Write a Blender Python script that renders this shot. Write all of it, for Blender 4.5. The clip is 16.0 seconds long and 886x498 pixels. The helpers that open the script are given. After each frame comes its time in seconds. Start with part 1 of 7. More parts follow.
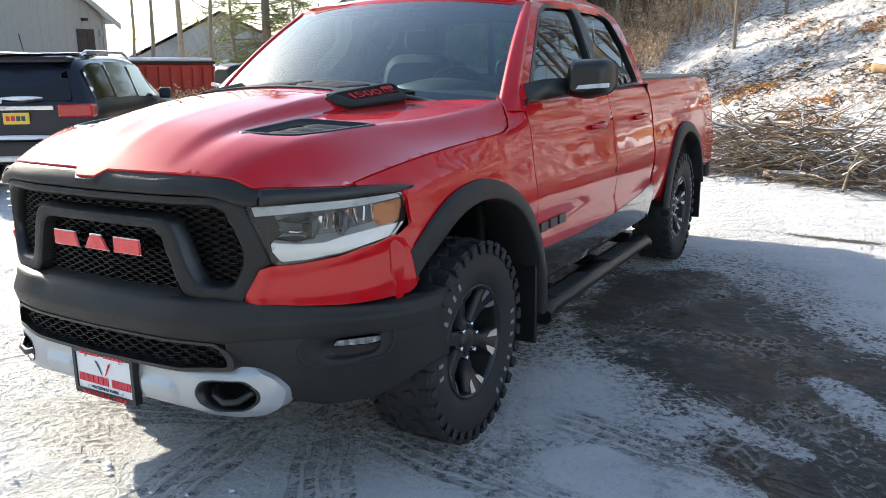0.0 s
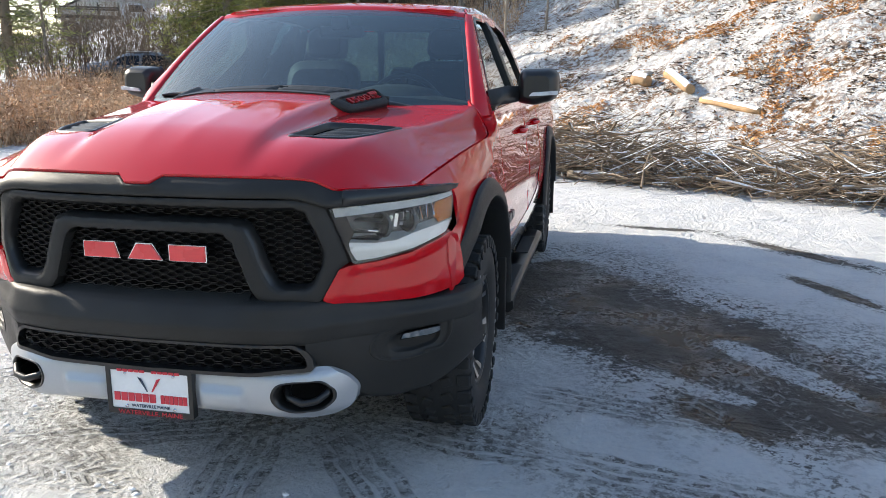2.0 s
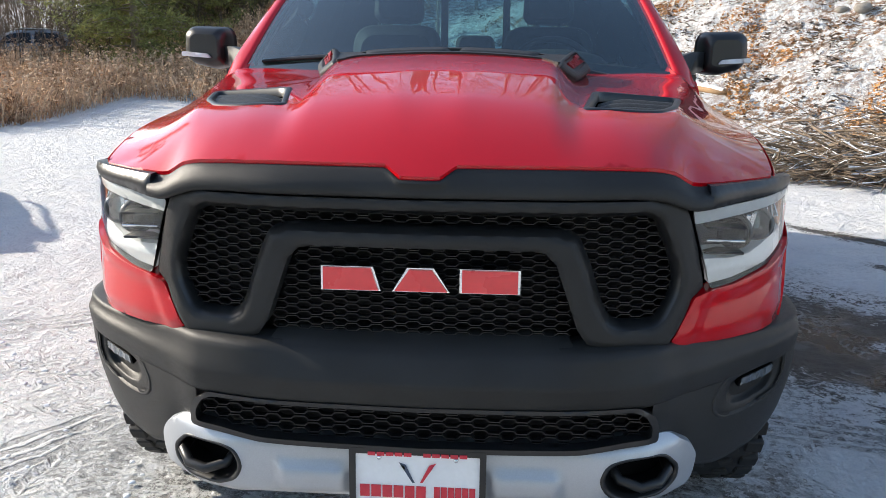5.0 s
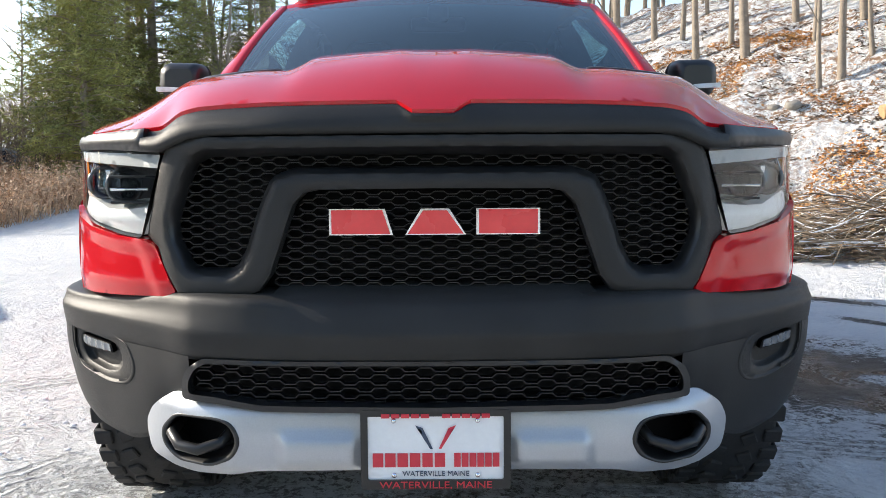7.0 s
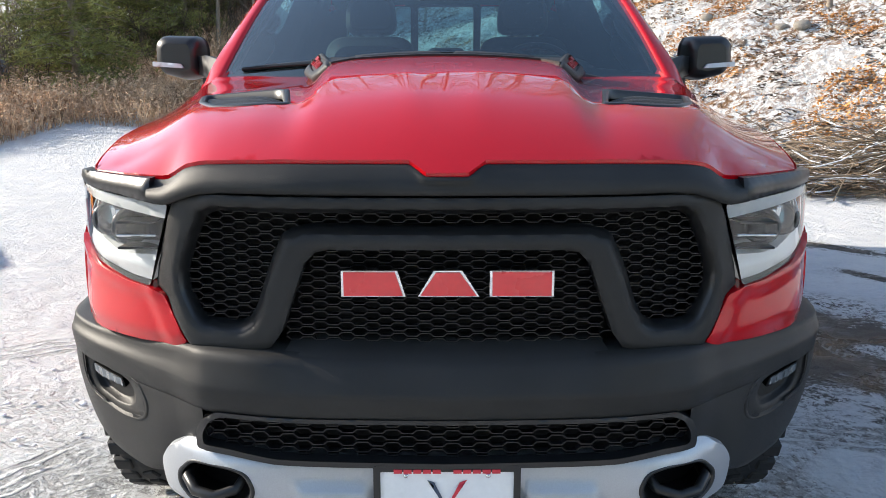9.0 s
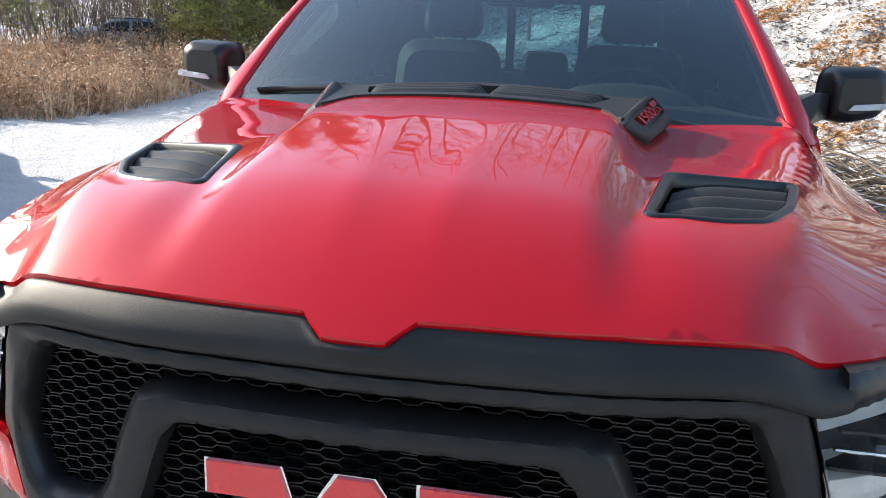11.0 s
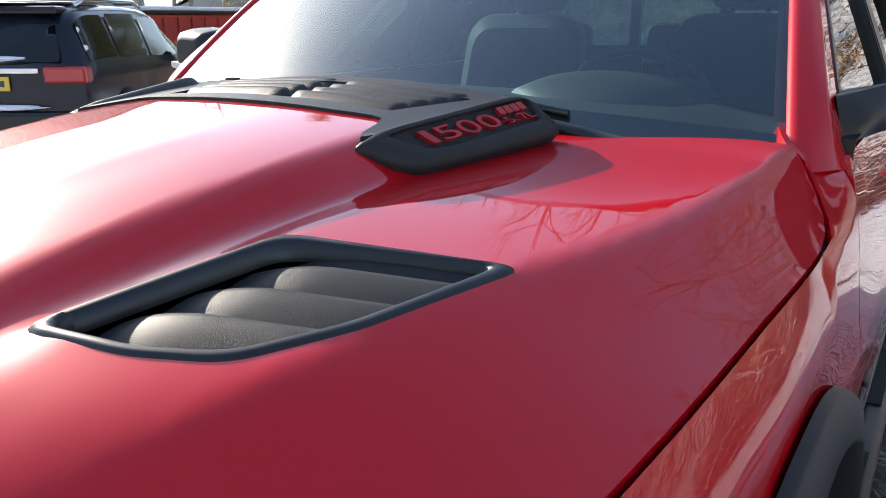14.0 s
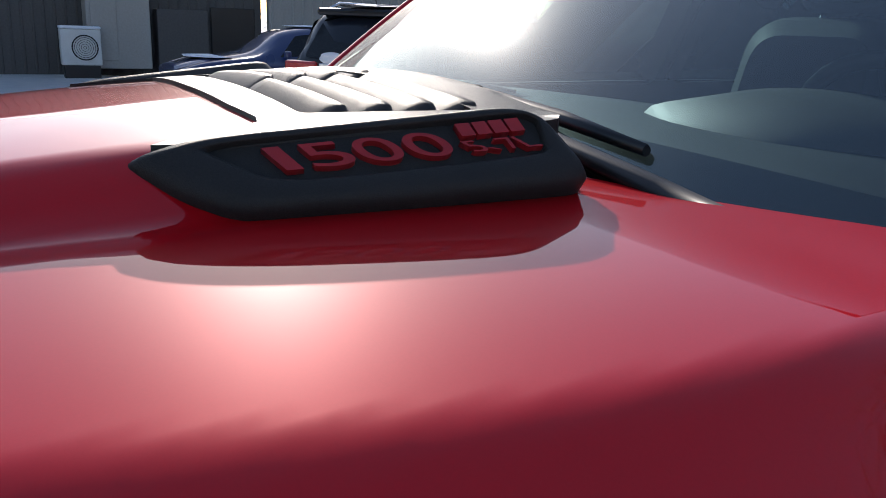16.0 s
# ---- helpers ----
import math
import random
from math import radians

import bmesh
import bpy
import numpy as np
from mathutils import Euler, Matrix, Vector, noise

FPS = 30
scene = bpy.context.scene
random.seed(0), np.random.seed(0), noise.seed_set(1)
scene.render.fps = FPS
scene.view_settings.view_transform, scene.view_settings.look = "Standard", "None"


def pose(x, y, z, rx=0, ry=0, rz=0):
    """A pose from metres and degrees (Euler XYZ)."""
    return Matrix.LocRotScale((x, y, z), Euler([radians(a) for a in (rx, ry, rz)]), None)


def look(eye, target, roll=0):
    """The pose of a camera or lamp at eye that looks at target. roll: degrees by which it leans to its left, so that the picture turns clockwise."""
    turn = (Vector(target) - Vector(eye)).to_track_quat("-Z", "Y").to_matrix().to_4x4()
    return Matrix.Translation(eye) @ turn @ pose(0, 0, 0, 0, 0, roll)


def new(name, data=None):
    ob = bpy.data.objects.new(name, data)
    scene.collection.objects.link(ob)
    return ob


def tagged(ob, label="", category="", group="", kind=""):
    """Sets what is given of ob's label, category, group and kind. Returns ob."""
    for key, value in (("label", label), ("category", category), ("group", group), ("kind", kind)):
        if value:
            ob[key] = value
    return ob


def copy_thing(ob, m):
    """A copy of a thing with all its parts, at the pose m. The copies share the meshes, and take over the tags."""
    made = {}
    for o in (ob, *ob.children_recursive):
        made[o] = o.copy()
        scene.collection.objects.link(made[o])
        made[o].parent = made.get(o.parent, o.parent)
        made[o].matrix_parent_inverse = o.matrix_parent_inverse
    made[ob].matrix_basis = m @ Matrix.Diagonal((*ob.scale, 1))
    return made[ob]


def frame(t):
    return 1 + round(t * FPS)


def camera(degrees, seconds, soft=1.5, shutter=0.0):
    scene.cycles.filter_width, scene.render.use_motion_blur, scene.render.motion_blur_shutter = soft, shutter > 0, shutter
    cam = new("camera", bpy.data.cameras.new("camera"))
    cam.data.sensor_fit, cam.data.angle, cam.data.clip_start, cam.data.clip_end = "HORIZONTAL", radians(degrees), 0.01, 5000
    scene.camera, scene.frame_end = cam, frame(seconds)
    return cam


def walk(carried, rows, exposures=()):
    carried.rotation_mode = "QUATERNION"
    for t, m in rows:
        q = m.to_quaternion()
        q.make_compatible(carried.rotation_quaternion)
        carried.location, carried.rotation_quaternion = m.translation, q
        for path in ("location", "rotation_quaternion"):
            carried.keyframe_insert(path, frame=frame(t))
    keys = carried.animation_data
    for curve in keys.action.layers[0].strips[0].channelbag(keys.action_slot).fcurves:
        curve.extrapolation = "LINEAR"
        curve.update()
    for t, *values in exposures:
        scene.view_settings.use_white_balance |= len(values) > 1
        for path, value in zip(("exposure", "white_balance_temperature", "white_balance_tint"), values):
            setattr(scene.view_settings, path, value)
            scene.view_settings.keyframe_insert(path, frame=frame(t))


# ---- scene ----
cam = camera(58.2, 16.0, soft=0.75)
PATH = [
    (0, (2.384, -1.754, 1.513), (1.43, -0.055, 1.064), -0.6),
    (0.5, (2.178, -1.903, 1.52), (1.432, -0.102, 1.071), -0.3),
    (1, (1.936, -2.052, 1.509), (1.302, -0.206, 1.073), -0.6),
    (1.5, (1.739, -2.213, 1.494), (1.234, -0.326, 1.065), -0.0),
    (2, (1.489, -2.311, 1.513), (1.1, -0.398, 1.081), 0.4),
    (2.5, (1.191, -2.306, 1.508), (0.886, -0.375, 1.079), 0.2),
    (3, (0.971, -2.186, 1.483), (0.674, -0.253, 1.055), 0.2),
    (3.5, (0.763, -2.031, 1.491), (0.467, -0.096, 1.066), 0.1),
    (4, (0.487, -1.936, 1.499), (0.248, 0.003, 1.057), 0.2),
    (4.5, (0.302, -1.765, 1.464), (0.106, 0.169, 0.984), 0.6),
    (4.7, (0.228, -1.705, 1.451), (0.062, 0.231, 0.97), 0.7),
    (6.8, (0.037, -1.674, 1.028), (0.033, 0.317, 0.844), -0.4),
    (7, (0.021, -1.674, 1.017), (0.018, 0.319, 0.842), -0.4),
    (7.5, (0.006, -1.67, 0.996), (0.003, 0.322, 0.821), -0.2),
    (8, (0.003, -1.673, 0.99), (0.002, 0.318, 0.801), 0.1),
    (8.5, (0.0, -1.632, 1.119), (0.005, 0.348, 0.837), 0.2),
    (9, (-0.013, -1.609, 1.344), (-0.008, 0.348, 0.933), -0.0),
    (9.5, (0.021, -1.539, 1.488), (0.0, 0.401, 1.004), -0.4),
    (9.7, (0.064, -1.502, 1.519), (-0.016, 0.439, 1.04), -0.8),
    (11.8, (0.474, -0.74, 1.554), (0.008, 1.14, 1.053), 1.0),
    (12, (0.539, -0.752, 1.585), (0.04, 1.112, 1.059), -0.6),
    (12.5, (0.657, -0.532, 1.591), (0.11, 1.313, 1.044), -0.4),
    (13, (0.838, -0.397, 1.6), (0.124, 1.385, 1.038), -0.5),
    (13.5, (1.025, -0.254, 1.603), (0.116, 1.436, 1.039), -0.4),
    (14, (1.102, -0.03, 1.577), (0.062, 1.584, 1.016), -0.0),
    (14.5, (1.205, 0.162, 1.578), (-0.024, 1.649, 1.053), 1.4),
    (15, (1.363, 0.321, 1.559), (-0.095, 1.585, 1.032), 3.1),
    (15.5, (1.32, 0.527, 1.54), (-0.263, 1.636, 1.024), 2.4),
    (16, (1.114, 0.774, 1.518), (-0.55, 1.746, 0.982), 2.3),
]
walk(cam, [(t, look(eye, target, roll)) for t, eye, target, roll in PATH], [(0, 1.4, 7050, 9), (1.5, 1.32, 6950, 9), (2.5, 1.15, 6850, 10), (4.5, 1.1, 6850, 10), (7, 1.25, 6850, 10), (9.5, 1.2, 6850, 10), (12.5, 1.35, 6850, 11), (14, 1.25, 6750, 12), (15, .8, 6600, 13), (16, .35, 6500, 14)])

# ==== world ====
SUN_AZ, SUN_EL = 73.5, 25.0          # degrees to the left of +y, and above the horizon
world = bpy.data.worlds.new("world")
scene.world = world
world.use_nodes = True
wn = world.node_tree.nodes
sky = wn.new("ShaderNodeTexSky")
sky.sky_type, sky.sun_disc = "NISHITA", False
sky.sun_elevation, sky.sun_rotation = radians(SUN_EL), radians(-SUN_AZ)
sky.air_density, sky.dust_density, sky.ozone_density = 1.0, 0.6, 1.0
wn["Background"].inputs[1].default_value = 0.15
world.node_tree.links.new(sky.outputs[0], wn["Background"].inputs[0])
sun = new("sun", bpy.data.lights.new("sun", "SUN"))
sun.data.energy, sun.data.angle, sun.data.color = 3.7, radians(0.6), (1.0, 0.93, 0.82)
sdir = Vector((-math.sin(radians(SUN_AZ)) * math.cos(radians(SUN_EL)), math.cos(radians(SUN_AZ)) * math.cos(radians(SUN_EL)), math.sin(radians(SUN_EL))))
sun.matrix_basis = look(sdir * 50, (0, 0, 0))

# ==== small tools ====
def curve_of(xs, ys):
    """A smooth curve through a few stations."""
    xs, ys = np.array(xs, float), np.array(ys, float)
    h, d = np.diff(xs), np.diff(ys) / np.diff(xs)
    m = np.zeros(len(xs))
    m[0], m[-1] = d[0], d[-1]
    for i in range(1, len(xs) - 1):
        m[i] = 0 if d[i - 1] * d[i] <= 0 else 2 * d[i - 1] * d[i] / (d[i - 1] + d[i])

    def f(v):
        v = min(max(v, xs[0]), xs[-1])
        i = min(int(np.searchsorted(xs, v, side="right")) - 1, len(h) - 1)
        t = (v - xs[i]) / h[i]
        return float(ys[i] * (2 * t ** 3 - 3 * t * t + 1) + ys[i + 1] * (3 * t * t - 2 * t ** 3) + m[i] * h[i] * (t ** 3 - 2 * t * t + t) + m[i + 1] * h[i] * (t ** 3 - t * t))
    return f


def step(a, b, v):
    t = min(max((v - a) / (b - a), 0.0), 1.0)
    return t * t * (3 - 2 * t)


def rounded(poly, r, n=4):
    """Round the corners of a closed outline."""
    out, k = [], len(poly)
    for i in range(k):
        a, b, c = (Vector(poly[j % k]) for j in (i - 1, i, i + 1))
        u, w = a - b, c - b
        rr = min(r, u.length * 0.45, w.length * 0.45)
        p, q = b + u.normalized() * rr, b + w.normalized() * rr
        for s in range(n + 1):
            t = s / n
            out.append(tuple(p * (1 - t) ** 2 + b * 2 * t * (1 - t) + q * t * t))
    return out


def dense(poly, res):
    out = []
    for i, p in enumerate(poly):
        q = poly[(i + 1) % len(poly)]
        n = max(1, int(math.ceil(math.dist(p, q) / res)))
        out += [(p[0] + (q[0] - p[0]) * s / n, p[1] + (q[1] - p[1]) * s / n) for s in range(n)]
    return out


def within(px, py, poly):
    """Which of many points lie in an outline."""
    res = np.zeros(len(px), bool)
    for i in range(len(poly)):
        (x0, y0), (x1, y1) = poly[i - 1], poly[i]
        if y0 != y1:
            cross = ((y0 > py) != (y1 > py)) & (px < (x1 - x0) * (py - y0) / (y1 - y0) + x0)
            res ^= cross
    return res


def panel(outline, fn, res=0.03, holes=(), back=None, bm=None):
    """A sheet of metal: a flat outline with holes, bent over fn(u, v), its rims folded back."""
    from mathutils.geometry import delaunay_2d_cdt
    bm = bm or bmesh.new()
    loops = [dense(outline, res)] + [dense(h, res) for h in holes]
    pts, edges = [], []
    for lp in loops:
        s = len(pts)
        pts += lp
        edges += [(s + i, s + (i + 1) % len(lp)) for i in range(len(lp))]
    rim = np.array(pts)
    lo, hi = rim.min(0), rim.max(0)
    gx, gy = np.meshgrid(np.arange(lo[0] + res / 2, hi[0], res), np.arange(lo[1] + res / 2, hi[1], res))
    gx, gy = gx.ravel(), gy.ravel()
    ok = within(gx, gy, loops[0])
    for h in loops[1:]:
        ok &= ~within(gx, gy, h)
    gx, gy = gx[ok], gy[ok]
    if len(gx):
        near = np.array([((rim[:, 0] - a) ** 2 + (rim[:, 1] - b) ** 2).min() for a, b in zip(gx, gy)])
        gx, gy = gx[near > (0.45 * res) ** 2], gy[near > (0.45 * res) ** 2]
    pts += list(zip(gx.tolist(), gy.tolist()))
    v2, _, f2, *_ = delaunay_2d_cdt([Vector(p) for p in pts], edges, [], 0, 1e-6)
    cx = np.array([sum(v2[i].x for i in f) / 3 for f in f2])
    cy = np.array([sum(v2[i].y for i in f) / 3 for f in f2])
    keep = within(cx, cy, loops[0])
    for h in loops[1:]:
        keep &= ~within(cx, cy, h)
    vs = [bm.verts.new(fn(p.x, p.y)) for p in v2]
    fs = []
    for f, k in zip(f2, keep):
        if k:
            try:
                fs.append(bm.faces.new([vs[i] for i in f]))
            except ValueError:
                pass
    for f in fs:
        f.smooth = True
    if back is not None:
        bk = Vector(back)
        for e in [e for f in fs for e in f.edges if len(e.link_faces) == 1]:
            a, b = e.verts
            q = bm.faces.new([bm.verts.new(p) for p in (a.co, b.co, b.co + bk, a.co + bk)])
            q.smooth = False
    for v in [v for v in vs if not v.link_faces]:
        bm.verts.remove(v)
    return bm


def loft(rails, closed=False, bm=None, cap=False):
    """A skin over rows of points."""
    bm = bm or bmesh.new()
    rows = [[bm.verts.new(p) for p in r] for r in rails]
    n = len(rows[0])
    for a, b in zip(rows, rows[1:]):
        for i in range(n if closed else n - 1):
            j = (i + 1) % n
            bm.faces.new((a[i], a[j], b[j], b[i])).smooth = True
    if cap:
        for r in (rows[0], rows[-1]):
            try:
                bm.faces.new(r)
            except ValueError:
                pass
    return bm


def box(lo, hi, bevel=0.0, bm=None, m=None, seg=2):
    """A block between two corners, with softened edges."""
    bm = bm or bmesh.new()
    c = [(a + b) / 2 for a, b in zip(lo, hi)]
    s = [abs(b - a) for a, b in zip(lo, hi)]
    mm = Matrix.Translation(c) @ Matrix.Diagonal((*s, 1))
    made = bmesh.ops.create_cube(bm, size=1, matrix=mm)["verts"]
    if bevel:
        es = list({e for v in made for e in v.link_edges})
        got = bmesh.ops.bevel(bm, geom=es, offset=bevel, segments=seg, affect="EDGES", profile=0.5)
        made = list({v for f in got["faces"] for v in f.verts} | {v for v in made if v.is_valid})
    if m is not None:
        bmesh.ops.transform(bm, matrix=m, verts=made)
    return bm


def tube(path, r, n=8, bm=None, ends=True, taper=None):
    """A bar of round section along a path."""
    bm = bm or bmesh.new()
    path = [Vector(p) for p in path]
    rows = []
    for i, p in enumerate(path):
        d = (path[min(i + 1, len(path) - 1)] - path[max(i - 1, 0)]).normalized()
        a = d.orthogonal().normalized() if i == 0 else (a - d * a.dot(d)).normalized()
        b = d.cross(a)
        rr = r if taper is None else r * taper[i]
        rows.append([bm.verts.new(p + (a * math.cos(2 * math.pi * k / n) + b * math.sin(2 * math.pi * k / n)) * rr) for k in range(n)])
    for u, w in zip(rows, rows[1:]):
        for k in range(n):
            bm.faces.new((u[k], u[(k + 1) % n], w[(k + 1) % n], w[k])).smooth = True
    if ends:
        bm.faces.new(rows[0][::-1]), bm.faces.new(rows[-1])
    return bm


def spin_of(profile, n=48, axis="x", bm=None):
    """A turned body: (along, radius) stations round the x axis."""
    rails = []
    for k in range(n):
        a = 2 * math.pi * k / n
        rails.append([(s, r * math.cos(a), r * math.sin(a)) for s, r in profile])
    return loft(rails + [rails[0]], bm=bm)


def clean(bm, d=1e-5):
    bmesh.ops.remove_doubles(bm, verts=bm.verts, dist=d)
    bmesh.ops.recalc_face_normals(bm, faces=bm.faces)
    return bm


def part(name, bm, material, parent=None, label="", kind=""):
    """Link a bmesh as one mesh object under a thing or a part."""
    me = bpy.data.meshes.new(name)
    bm.to_mesh(me)
    bm.free()
    me.materials.append(material)
    ob = new(name, me)
    if parent is not None:
        ob.parent = parent
    return tagged(ob, label, kind=kind)


def twin(ob, parent=None):
    """The same part on the other side of the vehicle."""
    o = ob.copy()
    scene.collection.objects.link(o)
    o.matrix_basis = Matrix.Diagonal((-1, 1, 1, 1)) @ ob.matrix_basis
    o.parent = parent or ob.parent
    return o


def thing(name, label, category, at=(0, 0, 0), turn=0, group=""):
    ob = new(name)
    ob.empty_display_size = 0.1
    ob.matrix_basis = pose(*at, 0, 0, turn)
    return tagged(ob, label, category, group)


def words(name, text, size, m, material, parent, depth=0.001, squeeze=1.0):
    """Raised writing as a mesh."""
    cu = bpy.data.curves.new(name, "FONT")
    cu.body, cu.size, cu.extrude, cu.align_x, cu.align_y = text, size, depth, "CENTER", "CENTER"
    tmp = bpy.data.objects.new("tmp", cu)
    me = bpy.data.meshes.new_from_object(tmp)
    bpy.data.objects.remove(tmp)
    me.transform(m @ Matrix.Diagonal((squeeze, 1, 1, 1)))
    me.materials.clear()
    me.materials.append(material)
    ob = new(name, me)
    ob.parent = parent
    return ob


# ==== materials ====
def surf(name, base, rough=0.5, metal=0.0, vary=0.15, scale=6.0, fine=90.0, bump=0.0, bump_scale=None, coat=0.0, second=None, spec=0.5, rvary=0.1, objvary=0.0, coords="Object"):
    """A surface with stains at a large scale and grain at a fine one."""
    m = bpy.data.materials.new(name)
    m.use_nodes = True
    nt = m.node_tree
    n, l = nt.nodes, nt.links
    b = n["Principled BSDF"]
    b.inputs["Metallic"].default_value, b.inputs["Roughness"].default_value = metal, rough
    b.inputs["Coat Weight"].default_value, b.inputs["Coat Roughness"].default_value, b.inputs["Coat IOR"].default_value = coat, 0.015, 1.48
    b.inputs["Specular IOR Level"].default_value = spec
    tc = n.new("ShaderNodeTexCoord")
    big, small = n.new("ShaderNodeTexNoise"), n.new("ShaderNodeTexNoise")
    big.inputs["Scale"].default_value, small.inputs["Scale"].default_value = scale, fine
    big.inputs["Detail"].default_value = 4
    for t in (big, small):
        l.new(tc.outputs[coords], t.inputs["Vector"])
    add = n.new("ShaderNodeMath")
    add.operation = "ADD"
    l.new(big.outputs[0], add.inputs[0]), l.new(small.outputs[0], add.inputs[1])
    half = n.new("ShaderNodeMath")
    half.operation, half.inputs[1].default_value = "MULTIPLY", 0.5
    l.new(add.outputs[0], half.inputs[0])
    ramp = n.new("ShaderNodeValToRGB")
    lo = tuple(c * (1 - vary) for c in base) + (1,)
    hi = tuple(min(1, c * (1 + vary)) for c in (second or base)) + (1,)
    ramp.color_ramp.elements[0].position, ramp.color_ramp.elements[1].position = 0.35, 0.65
    ramp.color_ramp.elements[0].color, ramp.color_ramp.elements[1].color = lo, hi
    l.new(half.outputs[0], ramp.inputs[0])
    col = ramp.outputs[0]
    if objvary:
        oi, hs, mr = n.new("ShaderNodeObjectInfo"), n.new("ShaderNodeHueSaturation"), n.new("ShaderNodeMapRange")
        mr.inputs[3].default_value, mr.inputs[4].default_value = 1 - objvary, 1 + objvary
        l.new(oi.outputs["Random"], mr.inputs[0]), l.new(mr.outputs[0], hs.inputs["Value"]), l.new(col, hs.inputs["Color"])
        col = hs.outputs[0]
    l.new(col, b.inputs["Base Color"])
    mr = n.new("ShaderNodeMapRange")
    mr.inputs[3].default_value, mr.inputs[4].default_value = max(0.01, rough - rvary), min(1, rough + rvary)
    l.new(big.outputs[0], mr.inputs[0]), l.new(mr.outputs[0], b.inputs["Roughness"])
    if bump:
        bp, t = n.new("ShaderNodeBump"), n.new("ShaderNodeTexNoise")
        t.inputs["Scale"].default_value, t.inputs["Detail"].default_value = bump_scale or fine, 5
        l.new(tc.outputs[coords], t.inputs["Vector"])
        bp.inputs["Strength"].default_value, bp.inputs["Distance"].default_value = 1.0, bump
        l.new(t.outputs[0], bp.inputs["Height"]), l.new(bp.outputs[0], b.inputs["Normal"])
    return m


def glass_of(name, tint, rough=0.0, ior=1.5, dust=0.0):
    """Thin clear sheet: see-through with a mirror film that follows Fresnel."""
    m = bpy.data.materials.new(name)
    m.use_nodes = True
    n, l = m.node_tree.nodes, m.node_tree.links
    n.remove(n["Principled BSDF"])
    tr, gl, mx, fr = n.new("ShaderNodeBsdfTransparent"), n.new("ShaderNodeBsdfGlossy"), n.new("ShaderNodeMixShader"), n.new("ShaderNodeFresnel")
    tr.inputs[0].default_value = (*tint, 1)
    gl.inputs["Roughness"].default_value = rough
    fr.inputs[0].default_value = ior
    gl.inputs[0].default_value = (.80, .96, 1.0, 1) if dust else (1, 1, 1, 1)
    l.new(fr.outputs[0], mx.inputs[0]), l.new(tr.outputs[0], mx.inputs[1]), l.new(gl.outputs[0], mx.inputs[2])
    last = mx.outputs[0]
    if dust:
        df, m2, nz, tc = n.new("ShaderNodeBsdfDiffuse"), n.new("ShaderNodeMixShader"), n.new("ShaderNodeTexNoise"), n.new("ShaderNodeTexCoord")
        mr = n.new("ShaderNodeMapRange")
        nz.inputs["Scale"].default_value, nz.inputs["Detail"].default_value = 3.0, 6
        l.new(tc.outputs["Object"], nz.inputs["Vector"]), l.new(nz.outputs[0], mr.inputs[0])
        mr.inputs[3].default_value, mr.inputs[4].default_value = dust * .12, dust * .35
        df.inputs[0].default_value = (.75, .80, .80, 1)
        l.new(mr.outputs[0], m2.inputs[0]), l.new(last, m2.inputs[1]), l.new(df.outputs[0], m2.inputs[2])
        g2, m3 = n.new("ShaderNodeBsdfGlossy"), n.new("ShaderNodeMixShader")
        g2.inputs["Roughness"].default_value = .30
        film = n.new("ShaderNodeMath")
        film.operation, film.inputs[1].default_value = "MULTIPLY", dust * 10
        l.new(fr.outputs[0], film.inputs[0]), l.new(film.outputs[0], m3.inputs[0])
        l.new(m2.outputs[0], m3.inputs[1]), l.new(g2.outputs[0], m3.inputs[2])
        last = m3.outputs[0]
    l.new(last, n["Material Output"].inputs[0])
    return m


red_paint = surf("red_paint", (0.49, 0.002, 0.008), 0.42, 0.05, 0.03, 3, 400, coat=1.0, rvary=0.04, spec=0.03)
nd, ln = red_paint.node_tree.nodes, red_paint.node_tree.links
nd["Principled BSDF"].inputs["Coat IOR"].default_value = 1.52
sheet, wavy, ripple = nd.new("ShaderNodeBump"), nd.new("ShaderNodeTexNoise"), nd.new("ShaderNodeTexCoord")
wavy.inputs["Scale"].default_value, wavy.inputs["Detail"].default_value = 2.6, 1.4
sheet.inputs["Strength"].default_value, sheet.inputs["Distance"].default_value = 1.0, .0030
ln.new(ripple.outputs["Object"], wavy.inputs["Vector"]), ln.new(wavy.outputs[0], sheet.inputs["Height"])
ln.new(sheet.outputs[0], nd["Principled BSDF"].inputs["Coat Normal"])
black_grain = surf("black_grained_plastic", (0.029, 0.0286, 0.0281), 0.44, 0, 0.25, 5, 600, bump=0.0006, bump_scale=700, rvary=0.06, spec=0.18)
black_satin = surf("black_satin_plastic", (0.013, 0.013, 0.0135), 0.36, 0, 0.2, 4, 200, rvary=0.08, spec=0.5)
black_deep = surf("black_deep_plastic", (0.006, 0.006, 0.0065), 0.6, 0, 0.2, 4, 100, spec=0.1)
silver_paint = surf("silver_paint", (0.42, 0.44, 0.47), 0.36, 0.5, 0.06, 5, 300, bump=0.0001, bump_scale=300)
chrome = surf("chrome", (0.75, 0.76, 0.78), 0.12, 1.0, 0.03, 8, 100, rvary=0.05)
lamp_grey = surf("frosted_lamp_cover", (0.20, 0.22, 0.24), 0.22, 0.6, 0.25, 60, 300, rvary=0.1)
machined = surf("machined_aluminium", (0.52, 0.52, 0.53), 0.34, 1.0, 0.08, 8, 200)
badge_red = surf("badge_red", (0.74, 0.04, 0.045), 0.28, 0, 0.05, 8, 100, coat=0.5)
rubber = surf("tyre_rubber", (0.016, 0.016, 0.017), 0.72, 0, 0.35, 9, 120, bump=0.0008, bump_scale=60)
